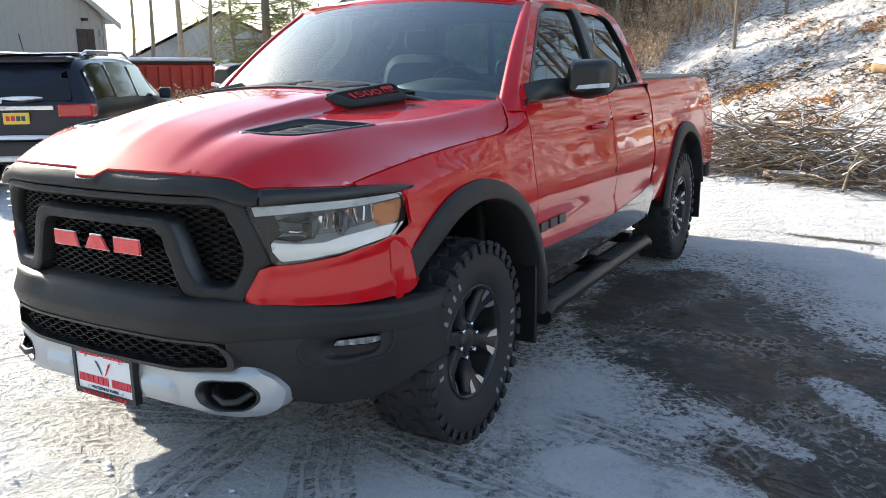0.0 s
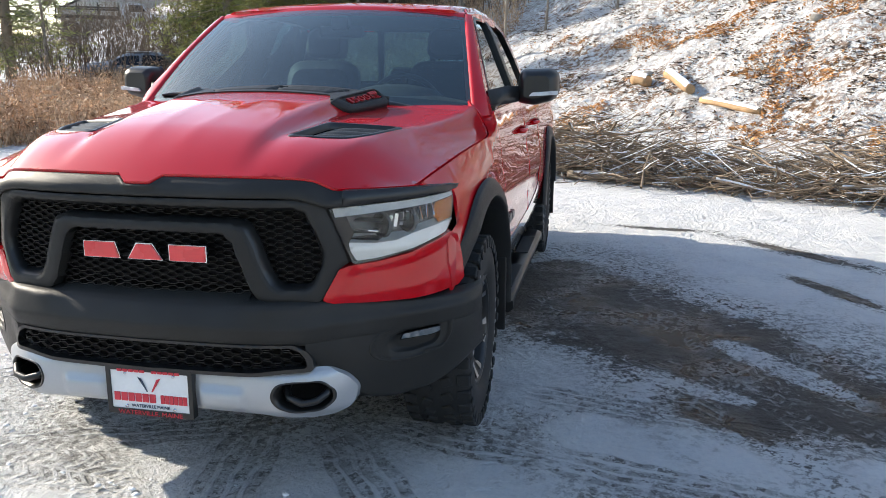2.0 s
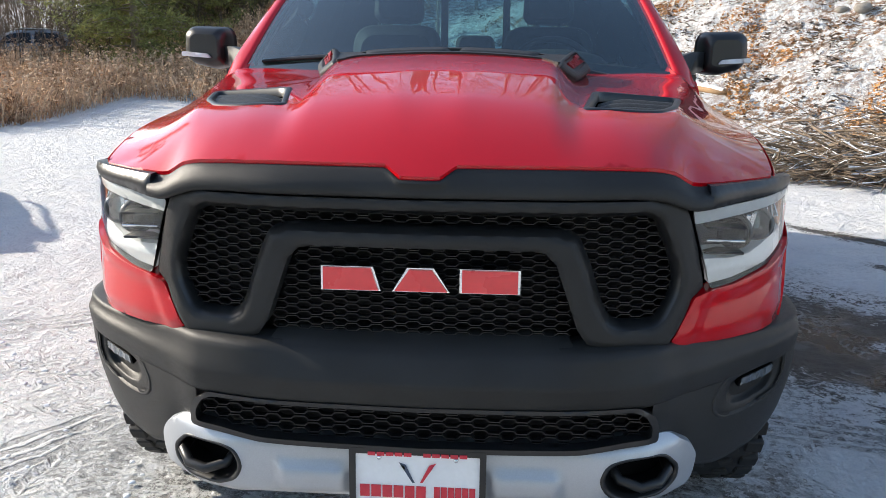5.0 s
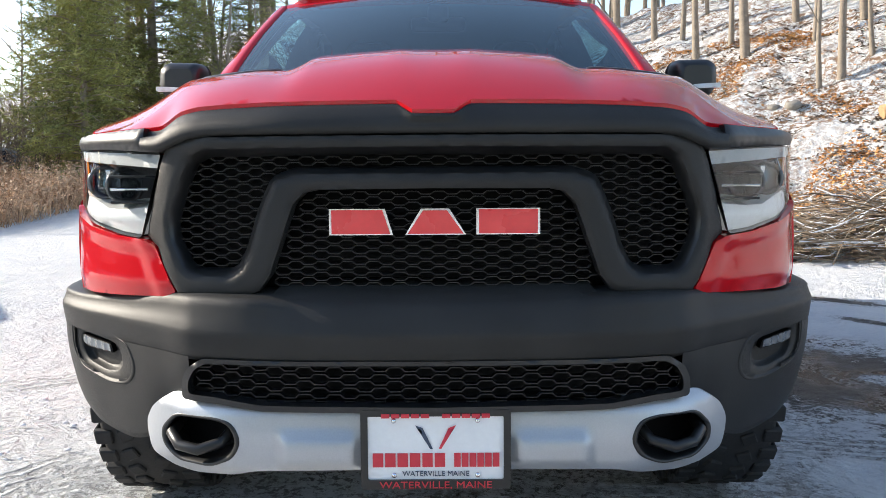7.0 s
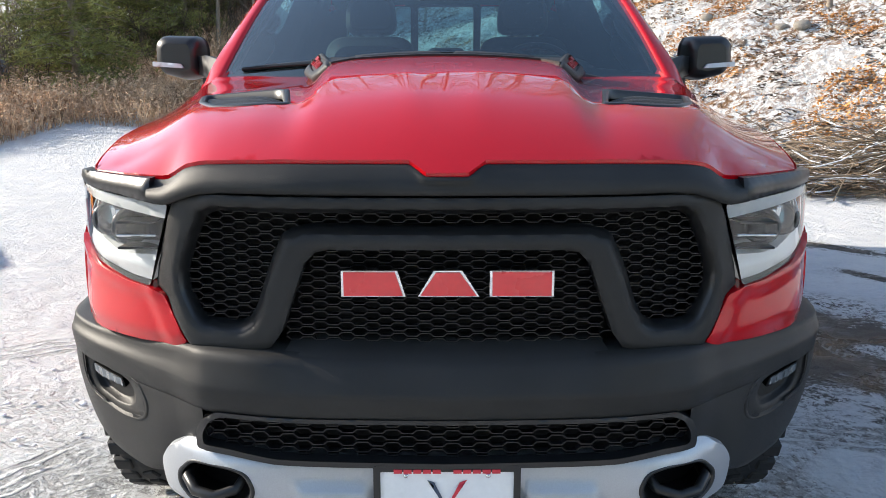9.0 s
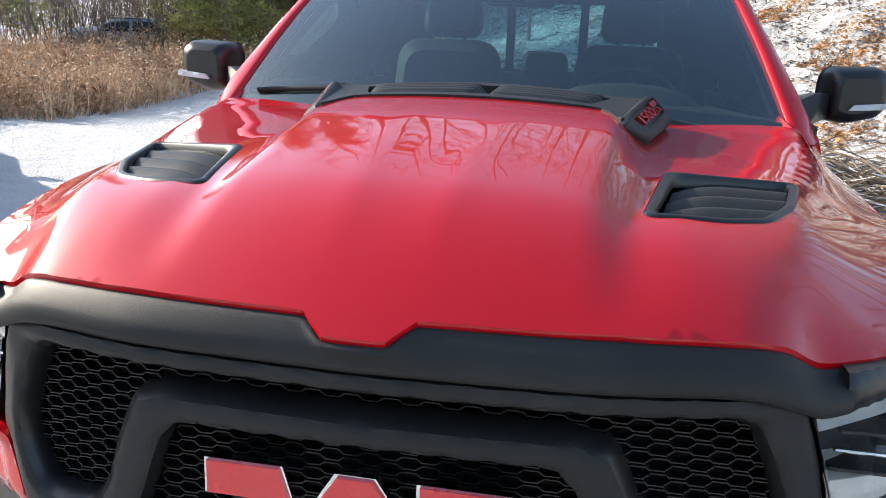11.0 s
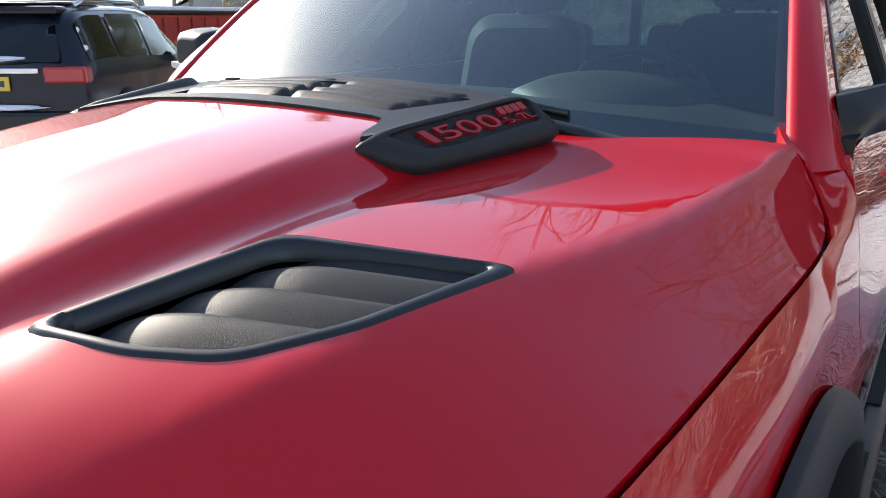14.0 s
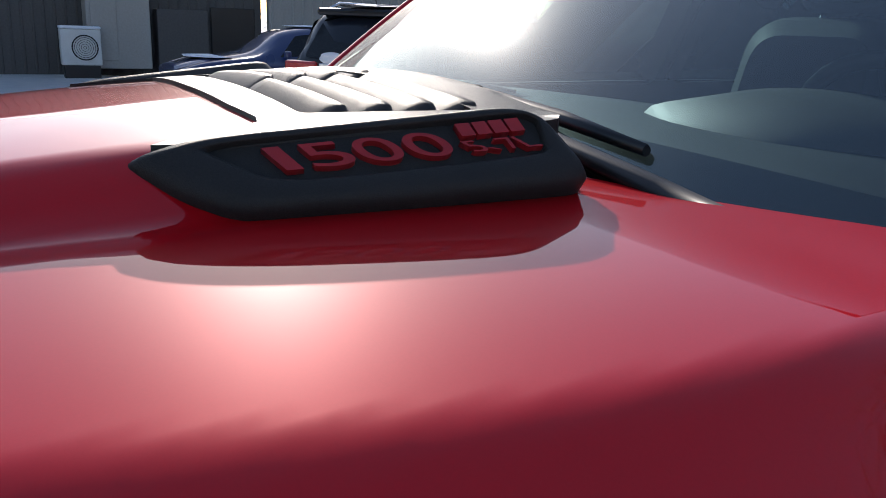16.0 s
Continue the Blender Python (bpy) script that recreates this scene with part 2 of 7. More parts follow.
white_bar = surf("white_tyre_mark", (0.24, 0.24, 0.24), 0.7, 0, 0.2, 20, 100)
lamp_white = surf("white_lamp_plastic", (0.60, 0.62, 0.64), 0.3, 0, 0.04, 8, 90)
lamp_lit = surf("lit_lamp_plastic", (0.62, 0.65, 0.68), 0.25, 0, 0.04, 8, 90)
lamp_lit.node_tree.nodes["Principled BSDF"].inputs["Emission Color"].default_value = (0.9, 0.95, 1, 1)
lamp_lit.node_tree.nodes["Principled BSDF"].inputs["Emission Strength"].default_value = 0.08
amber = surf("amber_reflector", (0.55, 0.16, 0.02), 0.25, 0, 0.15, 8, 120)
plate_white = surf("plate_white", (0.78, 0.79, 0.80), 0.4, 0, 0.03, 8, 90)
plate_red = surf("plate_red", (0.6, 0.03, 0.05), 0.45, 0, 0.08, 8, 90)
plate_ink = surf("plate_dark_ink", (0.04, 0.06, 0.1), 0.5, 0, 0.1, 8, 90)
cloth_black = surf("black_upholstery", (0.014, 0.015, 0.017), 0.75, 0, 0.2, 8, 300, bump=0.0008)
windscreen_glass = glass_of("windscreen_glass", (0.37, 0.59, 0.62), ior=1.85, dust=0.034)
side_glass = glass_of("side_glass", (0.52, 0.60, 0.59))
dark_glass = glass_of("dark_glass", (0.06, 0.07, 0.07))
lens_glass = glass_of("lens_glass", (0.88, 0.90, 0.90))
# ==== surroundings: materials ====
bark = surf("grey_bark", (.25, .205, .16), .85, 0, .3, 5, 60, bump=.01, bump_scale=25)
twig = surf("dry_twig", (.22, .165, .115), .85, 0, .55, 2.5, 12)
straw = surf("dead_weed", (.30, .15, .075), .9, 0, .5, .9, 7, second=(.60, .42, .27))
needle = surf("pine_needles", (.13, .16, .045), .7, 0, .5, .6, 14, second=(.30, .29, .09))
snow_cap = surf("settled_snow", (.80, .82, .86), .6, 0, .04, 4, 60, bump=.004, bump_scale=40)
leaf = surf("fallen_leaf", (.34, .15, .05), .85, 0, .5, 3, 30, second=(.55, .29, .11))
cutwood = surf("split_wood", (.40, .25, .13), .8, 0, .3, 4, 70, bump=.003)
siding = surf("beige_metal_siding", (.34, .325, .30), .55, 0, .08, .4, 20)
siding_dark = surf("charcoal_siding", (.075, .07, .068), .6, 0, .15, .4, 20)
roofing = surf("grey_roofing", (.40, .39, .37), .8, 0, .2, 1, 40)
brown_paint = surf("dark_brown_paint", (.045, .032, .030), .5, 0, .2, 3, 50)
crate_red = surf("faded_red_steel", (.42, .05, .035), .55, 0, .25, 1.2, 30, bump=.002)
suv_paint = surf("deep_blue_black_paint", (.009, .012, .020), .35, 0, .1, 3, 200, coat=.6, spec=.15)
blue_paint = surf("dark_blue_paint", (.02, .035, .12), .3, 0, .1, 3, 200, coat=1.0)
pale_paint = surf("pale_grey_paint", (.55, .56, .58), .35, 0, .06, 3, 200, coat=.6)
grey_paint = surf("slate_paint", (.16, .17, .19), .3, 0, .06, 3, 200, coat=.8)
tail_red = surf("tail_lamp_red", (.45, .015, .015), .2, 0, .1, 5, 60, coat=1.0)
yellow_plate = surf("yellow_plate", (.75, .52, .06), .45, 0, .1, 20, 90)
unit_white = surf("white_enamel", (.62, .62, .60), .5, 0, .08, 3, 60)
dark_pane = surf("dark_tinted_pane", (.006, .007, .008), .06, 0, .1, 4, 60, rvary=.02)



# ==== ground and bank ====
def bank(x, y):
    """Height of the ground: a flat lot, and a bank behind it."""
    d = (.40 * x + .36 * y - 5.0) / .538
    n = noise.noise(Vector((x * .35, y * .35, 0))) * .35 + noise.noise(Vector((x * 1.1, y * 1.1, 3))) * .12
    h = 0.0
    if d > -1:
        t = max(0.0, d + .5)
        h = .54 * t * t / (t + 1.2) + n * step(0, 3, d)
        h += (.075 * noise.noise(Vector((x * 2.6, y * 2.6, 9))) + .05 * noise.noise(Vector((x * 5.5, y * 5.5, 4)))) * step(.2, 1.5, d)
        h = h if h < 6.5 else 6.5 + (h - 6.5) * .12
    # the ground lifts a little beyond the lot on the far left
    far = step(15, 30, math.hypot(x * .8, y) if x < 0 else 0) * 1.2 * step(10, 17, y)
    rise = (1.9 * step(27, 37, y) + .03 * min(max(0, y - 31), 45)) * step(-3, 5, x + .8 * y) * step(-3, -10, x)
    return h + far * step(-2, -9, x) + rise


def spaced(stops):
    out = []
    for (a, b, s) in stops:
        out += list(np.arange(a, b, s))
    return out


gx = spaced([(-900, -100, 100), (-100, -30, 10), (-30, -6, 1.0), (-6, -3, .15), (-3, 4.0, .05), (4.0, 12, .12), (12, 16, .3), (16, 30, .7), (30, 100, 10), (100, 901, 100)])
gy = spaced([(-900, -100, 100), (-100, -20, 10), (-20, -3, 1.0), (-3, 6.5, .05), (6.5, 17, .12), (17, 22, .3), (22, 32, .7), (32, 100, 8), (100, 901, 100)])
verts, faces = [], []
for y in gy:
    for x in gx:
        z = bank(x, y)
        if abs(x) < 9 and -5 < y < 10:
            soft = 1.0 if x < -1.05 or y < .2 else .35
            z += .014 * noise.noise(Vector((x * 2.2, y * 2.2, 7))) + (.020 * abs(noise.noise(Vector((x * 4.5, y * 4.5, 2)))) + .012 * noise.noise(Vector((x * 11, y * 11, 5)))) * soft - .016
        verts.append((x, y, z))
n = len(gx)
for j in range(len(gy) - 1):
    for i in range(n - 1):
        faces.append((j * n + i, j * n + i + 1, (j + 1) * n + i + 1, (j + 1) * n + i))
me = bpy.data.meshes.new("ground")
me.from_pydata(verts, [], faces)
me.shade_smooth()


def ground_material():
    m = bpy.data.materials.new("snow_and_asphalt")
    m.use_nodes = True
    nt = m.node_tree
    n, l = nt.nodes, nt.links
    b = n["Principled BSDF"]
    tc = n.new("ShaderNodeTexCoord")

    def tex(scale, detail=5, kind="ShaderNodeTexNoise", rough=.55):
        t = n.new(kind)
        t.inputs["Scale"].default_value = scale
        if "Detail" in t.inputs:
            t.inputs["Detail"].default_value = detail
            t.inputs["Roughness"].default_value = rough
        l.new(tc.outputs["Object"], t.inputs["Vector"])
        return t.outputs[0]

    def op(kind, a, b2=None, c=None):
        t = n.new("ShaderNodeMath")
        t.operation = kind
        for i, v in enumerate((a, b2, c)):
            if v is not None:
                if isinstance(v, (int, float)):
                    t.inputs[i].default_value = v
                else:
                    l.new(v, t.inputs[i])
        return t.outputs[0]

    def ramp(v, a, b2):
        t = n.new("ShaderNodeMapRange")
        t.interpolation_type = "SMOOTHSTEP"
        t.inputs[1].default_value, t.inputs[2].default_value = a, b2
        l.new(v, t.inputs[0])
        return t.outputs[0]

    sep = n.new("ShaderNodeSeparateXYZ")
    l.new(tc.outputs["Object"], sep.inputs[0])
    X, Y = sep.outputs[0], sep.outputs[1]
    # bare wet asphalt in a few drifts: centre, half sizes, turn
    bare = None
    for cx, cy, rx, ry, turn in BARE:
        ca, sa = math.cos(radians(turn)), math.sin(radians(turn))
        dx, dy = op("SUBTRACT", X, cx), op("SUBTRACT", Y, cy)
        u = op("DIVIDE", op("ADD", op("MULTIPLY", dx, ca), op("MULTIPLY", dy, sa)), rx)
        v = op("DIVIDE", op("SUBTRACT", op("MULTIPLY", dy, ca), op("MULTIPLY", dx, sa)), ry)
        d = op("SUBTRACT", 1.0, op("SQRT", op("ADD", op("MULTIPLY", u, u), op("MULTIPLY", v, v))))
        bare = d if bare is None else op("MAXIMUM", bare, d)
    # snow left lying in the bare stretch
    for cx, cy, rx, ry, turn in KEPT:
        ca, sa = math.cos(radians(turn)), math.sin(radians(turn))
        dx, dy = op("SUBTRACT", X, cx), op("SUBTRACT", Y, cy)
        u = op("DIVIDE", op("ADD", op("MULTIPLY", dx, ca), op("MULTIPLY", dy, sa)), rx)
        v = op("DIVIDE", op("SUBTRACT", op("MULTIPLY", dy, ca), op("MULTIPLY", dx, sa)), ry)
        d = op("SUBTRACT", op("SQRT", op("ADD", op("MULTIPLY", u, u), op("MULTIPLY", v, v))), 1.0)
        bare = op("MINIMUM", bare, d)
    wob = op("ADD", op("MULTIPLY", op("SUBTRACT", tex(1.1, 6), .5), .75), op("ADD", op("MULTIPLY", op("SUBTRACT", tex(9.0, 6, rough=.75), .5), .85), op("MULTIPLY", op("SUBTRACT", tex(38.0, 5, rough=.7), .5), .7)))
    mask = ramp(op("ADD", bare, wob), .10, .24)
    # lanes of blocky tyre prints
    pressed = lumped = None
    for turn, cut, off in ((64, .40, 0.0), (25, .32, 3.7), (-8, .5, 1.3), (82, .2, 5.1), (8, .15, .4)):
        mp = n.new("ShaderNodeMapping")
        mp.inputs["Rotation"].default_value, mp.inputs["Location"].default_value = (0, 0, radians(turn)), (off, off, 0)
        l.new(tc.outputs["Object"], mp.inputs[0])
        sp = n.new("ShaderNodeSeparateXYZ")
        l.new(mp.outputs[0], sp.inputs[0])
        wv = op("ADD", sp.outputs[0], op("MULTIPLY", tex(.35, 2), 2.2))
        lane = op("PINGPONG", wv, 1.05)
        lane = op("MULTIPLY", ramp(lane, cut, cut + .03), op("SUBTRACT", 1.0, ramp(lane, cut + .24, cut + .27)))
        lug = op("PINGPONG", op("ADD", sp.outputs[1], op("MULTIPLY", op("PINGPONG", wv, .075), .8)), .032)
        lug2 = op("PINGPONG", wv, .055)
        lug = op("MINIMUM", ramp(lug, .006, .016), ramp(lug2, .004, .014))
        patchy = ramp(tex(.8 + off * .05, 3), .42, .58)
        inlane = op("MULTIPLY", lane, patchy)
        press = op("MULTIPLY", inlane, op("ADD", .35, op("MULTIPLY", lug, .65)))
        pressed = press if pressed is None else op("MAXIMUM", pressed, press)
        lumps = op("MULTIPLY", inlane, op("SUBTRACT", 1.0, lug))
        lumped = lumps if lumped is None else op("MAXIMUM", lumped, lumps)
    # single tyre tracks: ribs along the way and cross lugs, thin slush between
    slush = None
    for x0, y0, x1, y1, half, bend in TRACKS:
        L = math.hypot(x1 - x0, y1 - y0)
        ux, uy = (x1 - x0) / L, (y1 - y0) / L
        dx, dy = op("SUBTRACT", X, x0), op("SUBTRACT", Y, y0)
        along = op("ADD", op("MULTIPLY", dx, ux), op("MULTIPLY", dy, uy))
        side = op("SUBTRACT", op("MULTIPLY", dy, ux), op("MULTIPLY", dx, uy))
        side = op("ADD", side, op("ADD", op("MULTIPLY", op("MULTIPLY", along, along), bend), op("MULTIPLY", op("SUBTRACT", tex(3.5, 3), .5), .10)))
        inside = op("MULTIPLY", op("SUBTRACT", 1.0, ramp(op("ABSOLUTE", side), half - .02, half + .02)), op("MULTIPLY", ramp(along, -.1, .1), op("SUBTRACT", 1.0, ramp(along, L - .25, L + .1))))
        rib = op("MULTIPLY", ramp(op("PINGPONG", side, .034), .006, .016), op("ADD", .7, op("MULTIPLY", ramp(op("PINGPONG", op("ADD", along, op("ADD", op("MULTIPLY", side, .5), op("MULTIPLY", tex(9, 3), .12))), .04), .004, .014), .3)))
        mark = op("MULTIPLY", inside, rib)
        slush = mark if slush is None else op("MAXIMUM", slush, mark)
        pressed = op("MAXIMUM", pressed, mark)
    near = op("SUBTRACT", 1.0, ramp(op("SQRT", op("ADD", op("MULTIPLY", op("SUBTRACT", X, 1.3), op("SUBTRACT", X, 1.3)), op("MULTIPLY", op("SUBTRACT", Y, 1.0), op("SUBTRACT", Y, 1.0)))), 1.8, 4.2))
    grit = ramp(op("ADD", tex(26, 6, rough=.8), op("MULTIPLY", op("SUBTRACT", tex(2.0, 4), .5), .35)), .50, .555)
    mask = op("MAXIMUM", mask, op("MULTIPLY", op("MULTIPLY", op("MULTIPLY", pressed, near), grit), .85))
    mask = op("MULTIPLY", mask, op("SUBTRACT", 1.0, op("MULTIPLY", op("MULTIPLY", lumped, ramp(tex(13, 5, rough=.7), .42, .58)), .5)))
    # thin snow lets specks of the lot show through
    speck = op("MULTIPLY", ramp(tex(30, 6, rough=.78), .505, .565), ramp(op("ADD", bare, op("MULTIPLY", op("SUBTRACT", tex(.9, 4), .5), 2.2)), -.75, .1))
    mask = op("MAXIMUM", mask, speck)
    veins = op("MULTIPLY", ramp(tex(4.2, 8, rough=.78), .53, .62), op("SUBTRACT", .9, op("MULTIPLY", ramp(op("ADD", bare, op("MULTIPLY", op("SUBTRACT", tex(2.2, 4), .5), .6)), .15, .5), .8)))
    mask = op("MULTIPLY", mask, op("SUBTRACT", 1.0, veins))
    mask = op("MAXIMUM", mask, op("MULTIPLY", slush, op("ADD", .05, op("MULTIPLY", ramp(tex(14, 6, rough=.75), .42, .60), .40))))
    # leaf litter on the bank
    litter_big = ramp(tex(.35, 5), .44, .58)
    litter = op("MULTIPLY", ramp(tex(6.5, 8, rough=.85), .47, .54), op("ADD", op("MULTIPLY", litter_big, .55), .45))
    hill = ramp(op("SUBTRACT", op("ADD", op("MULTIPLY", X, .40), op("MULTIPLY", Y, .36)), 5.2), 0, .6)
    litter = op("MULTIPLY", litter, hill)
    rr = n.new("ShaderNodeValToRGB")
    rr.color_ramp.elements[0].color, rr.color_ramp.elements[1].color = (.74, .765, .81, 1), (.91, .915, .92, 1)
    rr.color_ramp.elements[0].position, rr.color_ramp.elements[1].position = .30, .58
    l.new(op("ADD", op("MULTIPLY", tex(2.5, 6), .5), op("MULTIPLY", tex(45, 5, rough=.75), .5)), rr.inputs[0])
    asp = n.new("ShaderNodeValToRGB")
    asp.color_ramp.elements[0].color, asp.color_ramp.elements[1].color = (.018, .018, .019, 1), (.075, .07, .065, 1)
    l.new(tex(55, 6, rough=.8), asp.inputs[0])
    lea = n.new("ShaderNodeValToRGB")
    lea.color_ramp.elements[0].color, lea.color_ramp.elements[1].color = (.05, .026, .013, 1), (.40, .20, .08, 1)
    l.new(tex(14, 6, rough=.8), lea.inputs[0])
    mx, mx2 = n.new("ShaderNodeMix"), n.new("ShaderNodeMix")
    mx.data_type = mx2.data_type = "RGBA"
    l.new(mask, mx.inputs[0]), l.new(rr.outputs[0], mx.inputs[6]), l.new(asp.outputs[0], mx.inputs[7])
    l.new(litter, mx2.inputs[0]), l.new(mx.outputs[2], mx2.inputs[6]), l.new(lea.outputs[0], mx2.inputs[7])
    l.new(mx2.outputs[2], b.inputs["Base Color"])
    ro = op("SUBTRACT", .75, op("MULTIPLY", mask, op("ADD", .20, op("MULTIPLY", ramp(tex(1.7, 3), .45, .6), .30))))
    l.new(ro, b.inputs["Roughness"])
    # relief: trodden snow, crumbs, and lanes of blocky tyre prints
    hgt = op("ADD", op("MULTIPLY", tex(2.4, 8, rough=.62), .11), op("ADD", op("MULTIPLY", tex(17, 6, rough=.78), .085), op("MULTIPLY", tex(70, 4, rough=.75), .024)))
    hgt = op("SUBTRACT", hgt, op("MULTIPLY", pressed, .036))
    hgt = op("ADD", hgt, op("MULTIPLY", ramp(tex(5.5, 5, rough=.6), .42, .60), .035))
    prints = op("MULTIPLY", op("SUBTRACT", 1.0, ramp(op("ADD", tex(2.6, 0, "ShaderNodeTexVoronoi"), op("MULTIPLY", op("SUBTRACT", tex(8, 3), .5), .18)), .14, .24)), ramp(tex(.7, 3), .44, .56))
    hgt = op("SUBTRACT", hgt, op("MULTIPLY", prints, .05))
    hgt = op("ADD", hgt, op("MULTIPLY", op("MULTIPLY", tex(3.2, 6, rough=.6), hill), .30))
    hgt = op("SUBTRACT", hgt, op("MULTIPLY", mask, .03))
    bp = n.new("ShaderNodeBump")
    bp.inputs["Strength"].default_value, bp.inputs["Distance"].default_value = 1.0, 1.0
    l.new(hgt, bp.inputs["Height"]), l.new(bp.outputs[0], b.inputs["Normal"])
    b.inputs["Subsurface Weight"].default_value = 0.0
    return m


# centre, half sizes and turn of each bare stretch, and of the snow left between
BARE = [(1.72, 2.75, 2.0, .85, -53), (1.15, 3.3, .6, 1.2, 0), (3.2, 1.1, 1.4, .8, -35), (2.35, 1.3, .6, .5, -30), (2.05, 5.9, .45, .09, -8), (3.2, 5.0, .85, .10, -50), (3.15, 3.7, .5, .10, -60), (1.6, 1.17, .10, .10, 0), (.0, 2.8, .95, 1.9, 0), (2.4, .1, .8, .3, -10)]
KEPT = [(1.42, 1.02, .45, .28, 15), (1.98, .92, .42, .2, -35), (1.05, 1.75, .28, .34, 0), (2.75, .75, .5, .22, -30), (1.95, 1.62, .30, .09, -30), (2.45, 2.0, .40, .10, -55)]
# start, end, half width and bend of each tyre track
TRACKS = [(.0, .95, .42, -.75, .14, .05), (.15, .92, 2.6, .55, .13, .03), (.12, .80, -1.3, .22, .13, -.04), (.30, .95, 1.25, -.75, .13, -.06), (1.2, 1.35, 3.4, .95, .12, .02), (-1.3, 1.2, -3.4, -1.9, .13, .05), (-1.55, 2.6, -4.6, 1.0, .13, .03)]
me.materials.append(ground_material())
tagged(new("ground", me), "snow-covered parking lot with bare wet asphalt and a littered bank", "ground", kind="structure")

# ==== where the surroundings stand ====
HILL_TREES = [(6.45, 18.9, 1), (7.07, 17.2, 1), (7.46, 14.3, .8), (7.9, 14.3, 1), (6.2, 22, 1), (5.2, 22.5, 1), (8.6, 14.5, .9), (7.34, 18.9, .9), (9, 19, 1), (9.1, 14.2, 1), (-1.5, 21.1, .9), (3, 24, 1), (0, 26, 1.1),
              (10.5, 16, 1), (11.5, 13, 1), (12, 17, 1.1), (13.5, 11, 1), (5, 26, 1), (8, 24, 1), (11, 21, 1.2), (14.5, 14, 1), (-4, 28, 1), (2, 29, 1), (10, 26, 1), (14, 19, 1), (16, 12, 1), (14.5, 7.5, 1), (16.5, 5, 1.1), (17, 2, 1), (16, -2, .9), (18, 8, 1), (4.2, 21, .8), (10, 11.5, .7),
              (9.6, 16.8, .8), (8.3, 16.4, .9), (10.2, 13.4, .8), (6.6, 20.6, .8), (5.6, 24.4, .9), (7.6, 21.6, 1), (9.3, 22.3, .9), (12.6, 15.2, .9), (11.4, 18.6, .9), (13.2, 21, 1), (6.9, 26, 1), (15.2, 16.8, 1), (3.6, 26.8, .9), (1.4, 24.6, .8), (12.2, 24, 1)]
LOT_TREES = [(-18.9, 16.9, 1), (-19, 19.6, .9), (-12, 28, 1), (-9, 31, 1), (-15, 27, .9), (-6, 31, 1), (-21, 23, 1), (-7.6, 26.5, .9), (-6.2, 26, .8), (-17.5, 22.5, .8), (-24, 20.5, 1), (-3, 32, 1)]
BRUSH_TREES = [(-3.5, 24.5, .8), (-.5, 22.8, .7), (1.6, 22.0, .75), (2.6, 27.5, 1), (4.4, 24.0, .8), (6.0, 27.5, 1), (7.9, 23.0, .8), (9.8, 20.2, .8), (11.2, 17.4, .8), (12.6, 14.2, .8), (13.6, 9.2, .8), (14.2, 5.2, .8), (8.8, 27.5, 1), (-2.0, 29.5, 1), (.6, 31, 1), (10.8, 23.5, .9), (13.4, 17.6, .9), (15.4, 10.5, .9)]
FAR_TREES = [(-16 + 2.1 * (k % 17) + .7 * math.sin(k * 2.3), 33 + 5.5 * (k // 17) + 1.6 * math.sin(k * 1.7), 1.15 + .25 * math.sin(k * 3.1)) for k in range(34)]
# unseen wood added behind the camera, so the truck's front reflects dark trees
UNSEEN_WOOD = [(-24 + 1.7 * k + .9 * math.sin(k * 2.7), -23 - 3.2 * (k % 3) + 1.1 * math.sin(k * 1.9), .95 + .2 * math.sin(k * 3.7)) for k in range(33)]
PINES = [(-20.1, 23.9, 1.15), (-10.8, 22.6, 1.0), (-12.8, 27, 1.05), (-9.0, 27.5, .8), (-14.2, 31, 1.2), (-7.4, 29.6, .95), (-11.4, 30.2, 1.1)]
PILE = ((-.4, 10.1), (7.2, 6.7))
LOGS = [((3.2, 13.65), (4.07, 12.37), .06, "wood", True), ((2.69, 15.5), (3.04, 14.1), .11, "wood", True), ((7.27, 11.64), (8.3, 11.5), .12, "wood", True), ((.95, 9.6), (2.2, 9.35), .06, "bark", True), ((2.4, 9.4), (3.4, 8.9), .07, "bark", True), ((3.5, 9.2), (4.8, 8.1), .07, "bark", True), ((1.2, 10.4), (3.0, 10.0), .05, "bark", True), ((4.2, 9.2), (6.0, 8.0), .06, "bark", True), ((5.0, 8.0), (6.3, 6.9), .05, "bark", True), ((2.0, 15.6), (2.3, 15.35), .13, "wood", True)]
STONES = [(6.78, 13.85, .15), (6.52, 14.16, .11), (2.3, 15.9, .12), (5.5, 15.5, .12)]
SUV_AT, SUV_TURN = (-7.05, 4.35, 0), 34
CARS = [((-13.0, 8.3, 0), 180, blue_paint, "dark blue coupe with snow on its glass parked by the building"), ((-17.2, 13.0, 0), 180, pale_paint, "pale sedan under snow beside the building"), ((-16.7, 23.2, bank(-14.6, 24.4) - .35), -60, grey_paint, "slate grey sedan half hidden by dead weeds")]
WORK_TRUCK = ((-32.0, 49.6, bank(-31, 49) + .05), -58)
SHOP = ((-21.1, 7.9), (-21.1, 16.9))
ANNEX = ((-21.5, -9.0), (-21.5, 7.8))
HEAT_PUMP = (-20.4, 3.0, 0)
CONTAINER, CONTAINER_TURN = (-15.5, 13.4, 0), 12
FAR_HOUSE, FAR_TURN = (-36, 37.7, -1.3), 44
FAR_HOUSE_2 = (-40, 64, 3.4, 0, 0, 30)
POLE = (-26.8, 25.6, 0)

# ==== the pickup truck ====
def sub(name, label, category):
    """A part made of several pieces."""
    ob = new(name)
    ob.empty_display_size = .1
    return tagged(ob, label)


